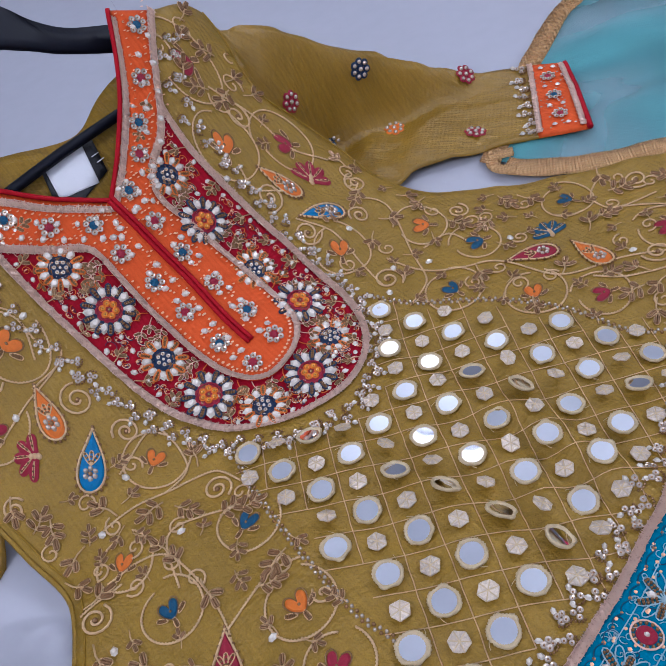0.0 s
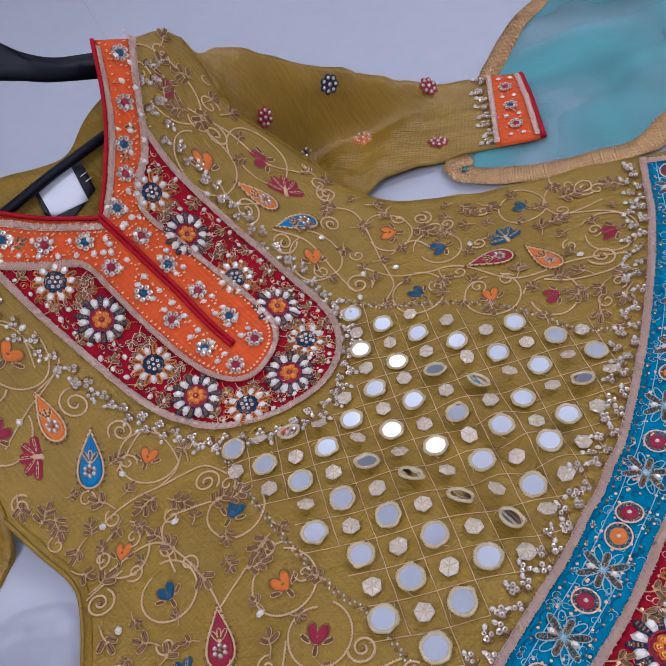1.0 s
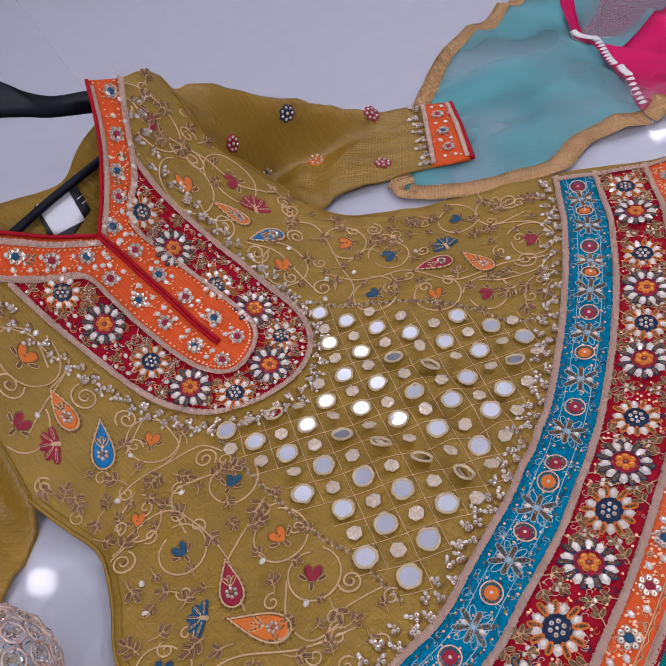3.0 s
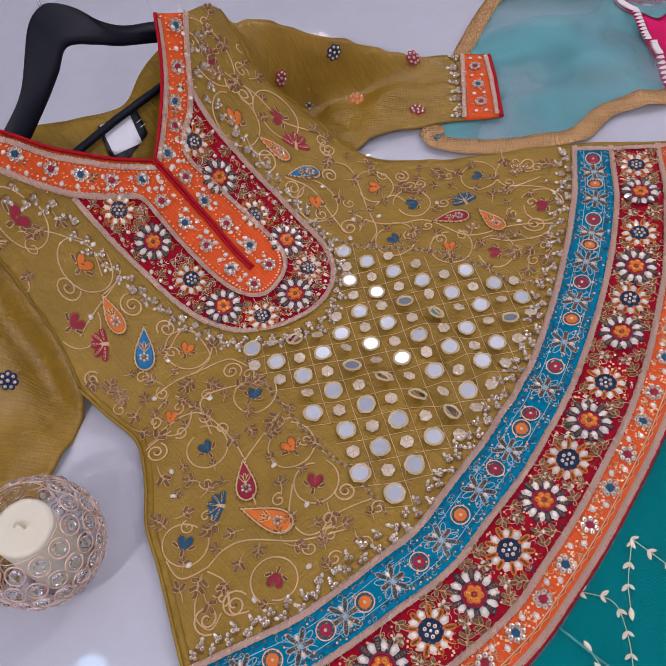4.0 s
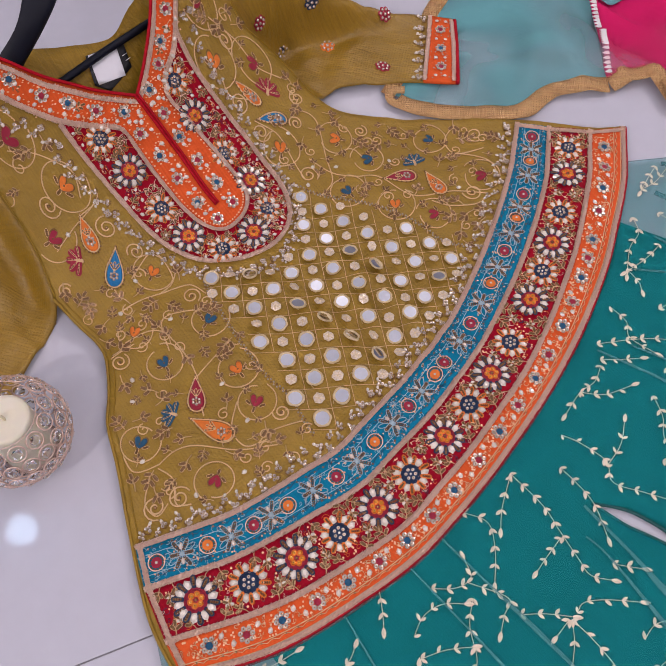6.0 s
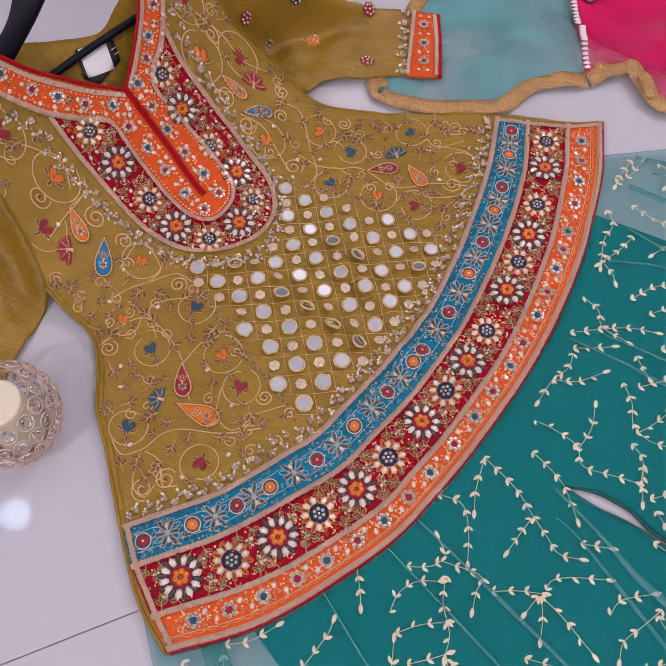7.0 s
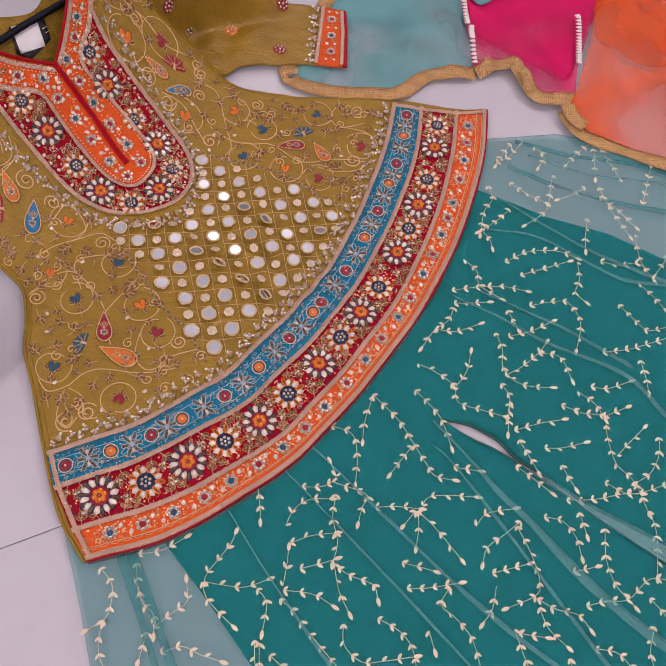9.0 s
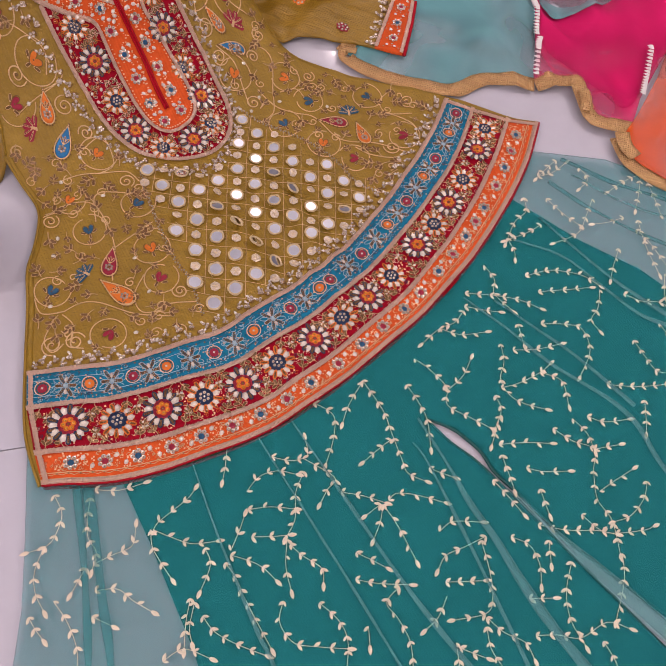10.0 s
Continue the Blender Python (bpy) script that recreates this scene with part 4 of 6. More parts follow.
def plate_mesh(seed):
    """A flat six-sided plate of crushed foil, held by six threads that cross it."""
    rnd = random.Random(seed)
    bm = bmesh.new()
    loops = []
    corner = [(0.0079 * rnd.uniform(0.94, 1.05), k * math.pi / 3 + rnd.uniform(-0.06, 0.06)) for k in range(6)]
    for f, z, half in ((1.0, 0.0, 0.05), (1.0, 0.0010, 0.05), (0.9, 0.0013, 0.06), (0.5, 0.0014, 0.11), (0.15, 0.0014, 0.34)):
        row = []
        for r, a in corner:
            for off, up in ((-half, 0.0), (0.0, 0.0005 if z else 0.0), (half, 0.0)):
                row.append(bm.verts.new((f * r * math.cos(a + off), f * r * math.sin(a + off), z + up)))
            mid = rnd.uniform(0.88, 0.92)
            row.append(bm.verts.new((f * r * mid * math.cos(a + math.pi / 6), f * r * mid * math.sin(a + math.pi / 6), z + (rnd.uniform(-0.0007, 0.0005) if 0.2 < f < 0.95 else 0))))
        loops.append(row)
    n = len(loops[0])
    for a, b in zip(loops, loops[1:]):
        for k in range(n):
            bm.faces.new((a[k], a[(k + 1) % n], b[(k + 1) % n], b[k])).material_index = 1 if k % 4 < 2 else 0
    bm.faces.new(loops[-1]).material_index = 1
    me = bpy.data.meshes.new("sequin")
    bm.to_mesh(me)
    bm.free()
    me.materials.append(FOIL)
    me.materials.append(RIM)
    return me


FOIL = material("crushed_foil", (0.74, 0.62, 0.50), 0.3, 0.55, 500, 0.6, 0.9, 1100, spread=0.25)
PLATES = [plate_mesh(k) for k in range(5)]

for r, (c0, c1) in LATTICE_ROWS.items():
    for c in range(c0, c1 + 1):
        x, y = lattice(r, c)
        x, y = x + RND.uniform(-0.0008, 0.0008), y + RND.uniform(-0.0008, 0.0008)
        tip, axis = TIPPED.get((r, c), (RND.uniform(0, 2.5), RND.uniform(0, 360)))
        size = 0.90 + 0.012 * (r - c * 0.4)
        lift = 0.0034 + 0.0100 * math.sin(radians(tip))
        m = place(x, y, 0, lift, e=0.03, size=size) @ pose(0, 0, 0, 0, 0, axis) @ pose(0, 0, 0, tip, 0, 0) @ pose(0, 0, 0, 0, 0, RND.uniform(0, 360))
        if (r + c) % 2 == 0:
            rim = part("mirror_disc", RIMS[(r * 3 + c) % 4], None, front, "round mirror in a gold thread rim", m=m)
            part("mirror", MIRROR_ME, None, rim)
        else:
            part("sequin", PLATES[(r + 2 * c) % 5], None, front, m=m)
seg = []
for r in sorted(LATTICE_ROWS):
    c0, c1 = LATTICE_ROWS[r]
    seg.append([lattice(r + 0.5, c0 - 0.5 + k * 0.25) for k in range(int((c1 - c0 + 1) * 4) + 1)])
for c in range(-5, 8):
    rr = [r for r, (a, b) in LATTICE_ROWS.items() if a <= c <= b]
    seg.append([lattice(min(rr) - 0.5 + k * 0.25, c + 0.5) for k in range(int((max(rr) - min(rr) + 1) * 4) + 1)])
bm = bmesh.new()
for s in seg:
    tube_into(bm, [(x + 0.0008 * noise.noise(Vector((x * 90, y * 90, 0))), y, kurta_z(x, y) + 0.0008) for x, y in s], 0.00045, 4)
part("lattice_stitching", bm, CORD, front)
for ctrl in ([(-0.095, 0.064), (-0.083, 0.033), (-0.055, -0.009), (-0.019, -0.056), (0.014, -0.093), (0.040, -0.112), (0.059, -0.140), (0.075, -0.162)], [(0.014, 0.208), (0.055, 0.195), (0.105, 0.187), (0.157, 0.175), (0.201, 0.154), (0.227, 0.134), (0.261, 0.127)]):
    bm = bmesh.new()
    for k, (p, d) in enumerate(along(curve_points(ctrl, 8), 0.0025)):
        n = Vector((-d.y, d.x)) * 0.0014 * (1 if k % 2 else -1)
        dome(bm, p.x + n.x, p.y + n.y, 0.0015, 0.0022, k % 3 == 0, 6, kurta_z(p.x, p.y))
    part("bead_line", bm, [SEQUIN, BEAD], front)

# ---- trailing vines ----
HEARTS = [(-0.268, 0.121, 58, "orange"), (-0.279, 0.061, 43, "crimson"), (-0.158, 0.050, 78, "orange"), (-0.074, -0.012, 64, "blue"), (-0.169, -0.038, 82, "orange"), (-0.124, -0.078, 125, "blue"), (-0.029, -0.081, 129, "orange"), (0.000, -0.124, 80, "crimson"), (-0.136, -0.186, 79, "blue"), (-0.037, -0.227, -103, "crimson"), (-0.324, 0.141, 49, "crimson"), (-0.099, 0.326, 101, "orange"), (-0.051, 0.355, -159, "crimson"), (-0.006, 0.257, 100, "orange"), (0.070, 0.291, 178, "orange"), (0.119, 0.263, -155, "blue"), (0.207, 0.307, 153, "blue"), (0.283, 0.245, -166, "crimson"), (0.093, 0.203, 135, "blue"), (0.162, 0.186, 97, "orange"), (0.217, 0.175, -168, "crimson"), (-0.122, 0.372, -132, "crimson")]
DROPS = [(-0.250, 0.094, -0.230, 0.057, "orange"), (-0.206, 0.067, -0.203, 0.018, "blue"), (-0.081, -0.095, -0.072, -0.141, "crimson"), (-0.077, -0.152, -0.023, -0.171, "orange"), (-0.072, 0.317, -0.038, 0.307, "orange"), (-0.039, 0.285, -0.002, 0.302, "blue"), (0.145, 0.229, 0.189, 0.242, "crimson"), (0.204, 0.248, 0.230, 0.211, "orange")]
PALMS = [(-0.247, 0.042, -174, "crimson"), (-0.030, 0.331, 94, "crimson"), (-0.100, -0.147, 168, "blue"), (0.187, 0.264, 115, "blue")]
SPIRALS = [(-0.285, 0.093, 0.0130), (-0.219, 0.090, 0.0146), (-0.182, 0.071, 0.0114), (-0.104, 0.022, 0.0130), (-0.179, -0.083, 0.0130), (0.033, -0.136, 0.0114), (-0.104, -0.264, 0.0156), (-0.076, -0.252, 0.0146), (-0.087, 0.357, 0.0114), (-0.066, 0.296, 0.0130), (-0.034, 0.270, 0.0130), (0.010, 0.339, 0.0114), (0.012, 0.302, 0.0104), (0.036, 0.226, 0.0146), (0.105, 0.313, 0.0114), (0.270, 0.216, 0.0146), (0.274, 0.321, 0.0125), (-0.263, 0.005, 0.0094)]


def drape(bm, x, y, deg, lift=0.001, size=1.0, zf=kurta_z):
    """Turns a motif, moves it to its place and lets it follow the cloth."""
    m = Matrix.Translation((x, y, 0)) @ pose(0, 0, 0, 0, 0, deg) @ Matrix.Scale(size, 4)
    for v in bm.verts:
        v.co = m @ v.co
        v.co.z += zf(v.co.x, v.co.y) + lift
    return bm


def cushion(edge, h, mid):
    """A padded patch of thread with the outline edge."""
    bm = bmesh.new()
    n = len(edge)
    rings = [[bm.verts.new((mid[0] + (px - mid[0]) * f, mid[1] + (py - mid[1]) * f, h * g)) for px, py in edge] for f, g in ((1.0, 0.0), (0.94, 0.7), (0.75, 1.0), (0.4, 1.05))]
    for a, b in zip(rings, rings[1:]):
        for k in range(n):
            bm.faces.new((a[k], a[(k + 1) % n], b[(k + 1) % n], b[k]))
    c = bm.verts.new((mid[0], mid[1], h * 1.05))
    for k in range(n):
        bm.faces.new((rings[-1][k], rings[-1][(k + 1) % n], c))
    return bm


def heart_edge():
    """Two plump lobes with a deep notch between them."""
    return [(p.x, p.y) for p in curve_points([(-0.0080, 0), (-0.002, -0.0066), (0.005, -0.0088), (0.0088, -0.0058), (0.0066, -0.0020), (0.0014, 0), (0.0066, 0.0020), (0.0088, 0.0058), (0.005, 0.0088), (-0.002, 0.0066)], 3, True)]


def on_cloth(pts, margin=0.004):
    """The longest run of points that stays inside the panel's outline."""
    n, runs = len(body_line), [[]]
    for p in pts:
        inside, near = False, 1.0
        for i in range(n):
            a, b = body_line[i], body_line[(i + 1) % n]
            if (a.y > p[1]) != (b.y > p[1]) and p[0] < (b.x - a.x) * (p[1] - a.y) / (b.y - a.y) + a.x:
                inside = not inside
            near = min(near, math.hypot(a.x - p[0], a.y - p[1]))
        if inside and near > margin:
            runs[-1].append(p)
        elif runs[-1]:
            runs.append([])
    return max(runs, key=len)


def stitched(name, pts, mats, r=0.00095):
    """A couched cord laid along pts on the front panel."""
    pts = on_cloth(pts)
    if len(pts) > 2:
        fine = along([Vector(p) for p in pts], 0.0013)
        return part(name, tube_into(bmesh.new(), [(p.x + 0.0003 * (-1) ** k * -d.y, p.y + 0.0003 * (-1) ** k * d.x, kurta_z(p.x, p.y) + 0.0008) for k, (p, d) in enumerate(fine)], r, 5, lambda f, n=len(fine): 0.78 if round(f * (n - 1)) % 2 else 1.08), mats, front)


def vine(*ctrl):
    stitched("vine", [(p.x, p.y) for p, _ in along(curve_points(ctrl, 8), 0.003)], CORD)


def spiral(x, y, r, turns=1.7, start=0.0, hand=1):
    pts = []
    for k in range(26):
        f = k / 25
        a = start + hand * 2 * math.pi * turns * f
        rr = r * (1 - 0.86 * f)
        pts.append((x + rr * math.cos(a), y + rr * math.sin(a)))
    bm = tube_into(bmesh.new(), [(px, py, kurta_z(px, py) + 0.0010) for px, py in pts], 0.00105, 5)
    dome(bm, x, y, 0.0022, 0.0028, 1, 8, kurta_z(x, y))
    part("spiral", bm, [CORD, BEAD], front)


for x, y, deg, color in HEARTS:
    size = RND.uniform(0.78, 0.92)
    h = part("heart", drape(cushion(heart_edge(), 0.0015, (-0.0032, 0)), x, y, deg, 0.0008, size), THREAD[color], kurta)
    bm = bmesh.new()
    for y0, tilt in ((-0.0052, -58), (0.0052, 58), (0.0, 180)):
        loop(bm, -0.0070, y0, 0.0105, 0.0048, tilt, 0.0005, 0, 0, 1, 4)
    tube_into(bm, [(px * 1.12, py * 1.12, 0.0006) for px, py in heart_edge() + heart_edge()[:1]], 0.0005, 4, None, 1)
    dome(bm, -0.0015, 0, 0.0015, 0.0030, 1, 6)
    part("beaded_leaf", drape(bm, x, y, deg, 0.0008, size), [CORD, BEAD], h)
    a0, rr = radians(deg + RND.uniform(-30, 30)), 0.0215 + RND.uniform(-0.0015, 0.0015)
    pts = [(x + rr * (1 + 0.28 * k / 30) * math.cos(a0 + 2 * math.pi * 0.93 * k / 30), y + rr * (1 + 0.28 * k / 30) * math.sin(a0 + 2 * math.pi * 0.93 * k / 30)) for k in range(31)]
    stitched("vine", pts, CORD)
for k, (x, y, r) in enumerate(SPIRALS):
    spiral(x, y, r, 1.7, k * 1.9, 1 if k % 2 else -1)
vine((-0.178, -0.054), (-0.158, -0.039), (-0.133, -0.036), (-0.102, -0.061), (-0.079, -0.094), (-0.070, -0.127), (-0.063, -0.146))
vine((-0.119, -0.062), (-0.135, -0.022), (-0.112, -0.004), (-0.083, 0.003))
vine((-0.079, -0.094), (-0.065, -0.073), (-0.050, -0.055), (-0.030, -0.046))
vine((-0.190, -0.011), (-0.164, 0.008), (-0.140, 0.022), (-0.109, 0.039), (-0.085, 0.027))
vine((-0.193, -0.082), (-0.181, -0.068), (-0.167, -0.054))
vine((0.005, -0.186), (0.018, -0.165), (0.045, -0.151), (0.060, -0.145))
vine((-0.024, -0.126), (-0.026, -0.161), (-0.006, -0.182), (0.023, -0.170))
vine((-0.108, -0.212), (-0.091, -0.194), (-0.064, -0.185), (-0.015, -0.187), (0.033, -0.178))
vine((-0.153, -0.205), (-0.136, -0.223), (-0.108, -0.212))
vine((-0.117, -0.227), (-0.117, -0.260), (-0.100, -0.274), (-0.089, -0.259))
vine((-0.108, -0.217), (-0.087, -0.230), (-0.079, -0.259), (-0.061, -0.258))
vine((-0.275, 0.048), (-0.233, 0.121), (-0.246, 0.125), (-0.259, 0.138))
vine((-0.107, 0.366), (-0.077, 0.367), (-0.046, 0.354), (-0.014, 0.356))
vine((-0.051, 0.305), (-0.078, 0.300), (-0.089, 0.314))
vine((-0.044, 0.282), (-0.011, 0.273), (0.013, 0.243), (0.031, 0.219))
vine((0.004, 0.323), (0.039, 0.314), (0.058, 0.262), (0.071, 0.219), (0.055, 0.192))
vine((0.035, 0.253), (0.071, 0.234), (0.105, 0.230), (0.135, 0.233), (0.186, 0.203), (0.242, 0.216), (0.292, 0.215))
vine((0.070, 0.264), (0.094, 0.277), (0.112, 0.264))
vine((0.222, 0.268), (0.246, 0.283), (0.291, 0.274), (0.306, 0.245))
vine((0.243, 0.338), (0.230, 0.307), (0.246, 0.283), (0.287, 0.297))
vine((0.213, 0.196), (0.241, 0.188), (0.274, 0.194), (0.298, 0.215))
vine((-0.326, 0.129), (-0.302, 0.139), (-0.277, 0.141), (-0.259, 0.138), (-0.251, 0.115))
vine((-0.183, 0.034), (-0.161, 0.077), (-0.131, 0.044), (-0.145, 0.019))
vine((-0.233, 0.118), (-0.252, 0.093))

for x0, y0, x1, y1, color in DROPS:
    d = Vector((x1 - x0, y1 - y0))
    n = d.length
    bm = bmesh.new()
    edge = []
    for k in range(24):
        a = 2 * math.pi * k / 24
        f = 0.5 - 0.5 * math.cos(a)
        edge.append((n * (f * 0.98), 0.28 * n * math.sin(a) * f ** 0.75))
    low = [bm.verts.new((px, py, 0)) for px, py in edge]
    high = [bm.verts.new((n * 0.55 + (px - n * 0.55) * 0.9, py * 0.9, 0.0013)) for px, py in edge]
    for k in range(24):
        bm.faces.new((low[k], low[(k + 1) % 24], high[(k + 1) % 24], high[k]))
    tip = bm.verts.new((n * 0.62, 0, 0.0015))
    for k in range(24):
        bm.faces.new((high[k], high[(k + 1) % 24], tip))
    tube_into(bm, [(px * 1.06 - 0.03 * n, py * 1.14, 0.0008) for px, py in edge + edge[:1]], 0.0009, 5, None, 1)
    for k, (px, py) in enumerate(edge):
        dome(bm, px * 1.13 - 0.06 * n, py * 1.30, 0.0012, 0.0019, 3, 6)
    for k in range(6):
        a = 2 * math.pi * k / 6
        dome(bm, n * 0.72 + 0.0042 * math.cos(a), 0.0042 * math.sin(a), 0.0021, 0.0028, 2, 7, 0.0010)
    dome(bm, n * 0.72, 0, 0.0018, 0.0026, 3, 7, 0.0010)
    for a in (180, 150, 210):
        loop(bm, n * 0.58, 0, n * 0.24, 0.0035, a, 0.0005, 1, 0.0012, 3, 3)
    part("teardrop", drape(bm, x0, y0, math.degrees(math.atan2(d.y, d.x)), 0.001), [SKY if color == "blue" else THREAD[color], CORD, SEQUIN, BEAD], front, smooth=False)
for x, y, deg, color in PALMS:
    edge = []
    for k in range(45):
        a = -100 + 200 * k / 44
        r = 0.0110 + 0.0080 * abs(math.cos(radians(a * 180 / 40))) ** 0.5
        edge.append((r * math.cos(radians(a)), r * math.sin(radians(a))))
    h = part("palmette", drape(cushion(edge + [(-0.003, 0.003), (-0.003, -0.003)], 0.0014, (0.004, 0)), x, y, deg, 0.0008, 0.92), THREAD[color], kurta)
    bm = bmesh.new()
    for a in (-80, -40, 0, 40, 80):
        loop(bm, 0.004 * math.cos(radians(a)), 0.004 * math.sin(radians(a)), 0.014, 0.002, a, 0.0004, 0, 0.0014, 1, 3)
    for k in range(3):
        dome(bm, -0.003 + 0.003 * k, 0, 0.0026, 0.003, 0, 8)
    part("stitching", drape(bm, x, y, deg, 0.0008, 0.92), [CORD, BEAD], h)
SPRIGS_LOWER = [(-0.310, 0.135), (-0.288, 0.155), (-0.302, 0.031), (-0.289, 0.008), (-0.264, 0.004), (-0.243, -0.002), (-0.231, -0.011), (-0.210, -0.032), (-0.201, -0.055), (-0.182, -0.065), (-0.191, 0.005), (-0.153, 0.001), (-0.124, 0.003), (-0.127, 0.054), (-0.096, -0.067), (-0.124, -0.042), (-0.138, -0.030), (-0.048, -0.049), (-0.050, -0.064), (-0.168, -0.112), (-0.135, -0.117), (-0.118, -0.128), (-0.141, -0.154), (-0.165, -0.165), (-0.109, -0.171), (-0.083, -0.178), (-0.037, -0.126), (0.018, -0.160), (0.030, -0.173), (-0.088, 0.002), (-0.073, 0.003), (-0.135, -0.237), (-0.104, -0.248), (-0.074, -0.208), (-0.019, -0.192), (-0.116, -0.231), (-0.349, 0.138), (-0.348, 0.112)]
SPRIGS_UPPER = [(-0.088, 0.389), (-0.124, 0.390), (-0.121, 0.416), (-0.097, 0.364), (-0.115, 0.359), (-0.049, 0.390), (-0.074, 0.386), (-0.005, 0.361), (0.009, 0.364), (-0.015, 0.291), (0.010, 0.322), (0.040, 0.301), (0.023, 0.275), (0.051, 0.229), (0.069, 0.321), (0.106, 0.290), (0.153, 0.317), (0.174, 0.320), (0.120, 0.219), (0.222, 0.268), (0.243, 0.336), (0.259, 0.315), (0.240, 0.276), (0.161, 0.172), (0.191, 0.213), (0.249, 0.196), (0.262, 0.174), (0.240, 0.171), (0.301, 0.319), (0.285, 0.187), (0.280, 0.160), (0.255, 0.149), (-0.124, 0.365), (-0.108, 0.394), (0.129, 0.286), (0.057, 0.330)]
curls = bmesh.new()
for k, (x, y) in enumerate(SPRIGS_LOWER + SPRIGS_UPPER):
    a = RND.uniform(0, 6.28)
    cx, cy, pts = x + 0.016 * math.cos(a), y + 0.016 * math.sin(a), []
    for j in range(16):
        b, r = a + 3 + 7.5 * j / 15, 0.0085 * (1 - 0.8 * j / 15)
        pts.append((cx + r * math.cos(b), cy + r * math.sin(b)))
    if not on_cloth([(x, y)]):
        continue
    pts = on_cloth(pts)
    if k % 2 == 0 and len(pts) > 4:
        tube_into(curls, [(px, py, kurta_z(px, py) + 0.0010) for px, py in pts], 0.0009, 5)
    part("sprig", SPRIGS[k % 6], None, front, m=place(x, y, RND.uniform(0, 360), 0.0012, size=RND.uniform(1.05, 1.3)))
for x, y in [(-0.257, 0.143), (-0.263, 0.069), (-0.178, 0.032), (-0.191, -0.014), (-0.124, -0.018), (-0.046, -0.102), (-0.008, -0.149), (-0.159, -0.106), (-0.154, -0.134), (0.037, 0.209), (0.041, 0.240), (0.150, 0.263), (0.251, 0.223), (0.074, 0.246), (-0.100, 0.300), (0.003, 0.281), (-0.129, -0.209), (-0.057, -0.247), (-0.004, -0.214)]:
    part("stone", GEM, None, front, m=place(x, y, RND.uniform(0, 180), 0.0014, size=0.95))


def inside(poly, p):
    hit = False
    for a, b in zip(poly, poly[1:] + poly[:1]):
        if (a.y > p.y) != (b.y > p.y) and p.x < (b.x - a.x) * (p.y - a.y) / (b.y - a.y) + a.x:
            hit = not hit
    return hit


# small sprigs and curls that fill the ground between the larger motifs
taken = [Vector((m[0], m[1])) for m in SPRIGS_LOWER + SPRIGS_UPPER] + [Vector((m[0], m[1])) for m in HEARTS + PALMS + SPIRALS]
taken += [Vector(((m[0] + m[2]) / 2, (m[1] + m[3]) / 2)) for m in DROPS] + [Vector((m[0], m[1])) for m in DROPS]
trim_line, mirrors = curve_points(TRIM, 8), [Vector(lattice(r, c)) for r, (c0, c1) in LATTICE_ROWS.items() for c in range(c0, c1 + 1)]
filled = 0
for _ in range(2600):
    p = Vector((RND.uniform(-0.42, 0.34), RND.uniform(-0.32, 0.46)))
    if filled > 150 or not inside(body_line, p) or inside(trim_line, p) or min((p - q).length for q in body_line) < 0.013 or min((p - q).length for q in trim_line) < 0.017:
        continue
    i = min(range(len(BLUE_IN)), key=lambda k: (BLUE_IN[k] - p).length)
    if (p - BLUE_IN[i]).dot(RED_IN[i] - BLUE_IN[i]) > 0 or (p - BLUE_IN[i]).length < 0.024:
        continue
    if min((p - q).length for q in mirrors) < 0.026 or min((p - q).length for q in taken) < 0.0195:
        continue
    taken.append(p)
    filled += 1
    part("sprig", SPRIGS[filled % 6], None, front, m=place(p.x, p.y, RND.uniform(0, 360), 0.0012, size=RND.uniform(0.72, 0.92)))
    if filled % 3 == 0:
        a, pts = RND.uniform(0, 6.28), []
        for j in range(16):
            b, r = a + 8.0 * j / 15, 0.0085 * (1 - 0.85 * j / 15)
            pts.append((p.x + 0.010 * math.cos(a) + r * math.cos(b), p.y + 0.010 * math.sin(a) + r * math.sin(b)))
        pts = on_cloth(pts)
        if len(pts) > 4:
            tube_into(curls, [(px, py, kurta_z(px, py) + 0.0010) for px, py in pts], 0.0009, 5)
tagged(part("curl_embroidery", curls, CORD, front), kind="stuff")
# ---- sleeves: scattered flowers, cuff ----
right, left = [o for o in kurta.children if o.name.startswith("sleeve")]


def sleeve_flower(color):
    bm = bmesh.new()
    for k in range(7):
        a = 2 * math.pi * k / 7
        dome(bm, 0.0082 * math.cos(a), 0.0082 * math.sin(a), 0.0044, 0.0010, 0, 10)
        dome(bm, 0.0080 * math.cos(a), 0.0080 * math.sin(a), 0.0024, 0.0024, 1, 8, 0.0006)
    dome(bm, 0, 0, 0.0045, 0.0014, 0, 10)
    dome(bm, 0, 0, 0.0026, 0.0026, 1, 8, 0.0008)
    return bm


for x, y, color, host in ((0.020, 0.494, NAVY, right), (-0.051, 0.435, CRIM, right), (-0.024, 0.457, NAVY, right), (0.044, 0.483, ORNG, right), (0.131, 0.538, CRIM, right), (0.133, 0.446, CRIM, right), (-0.360, 0.003, NAVY, left), (-0.395, 0.085, CRIM, left)):
    part("flower", sleeve_flower(color), [color, SEQUIN], host, m=place(x, y, RND.uniform(0, 50), 0.001, sleeve_z if host is right else sleeve_left_z, 1.0))


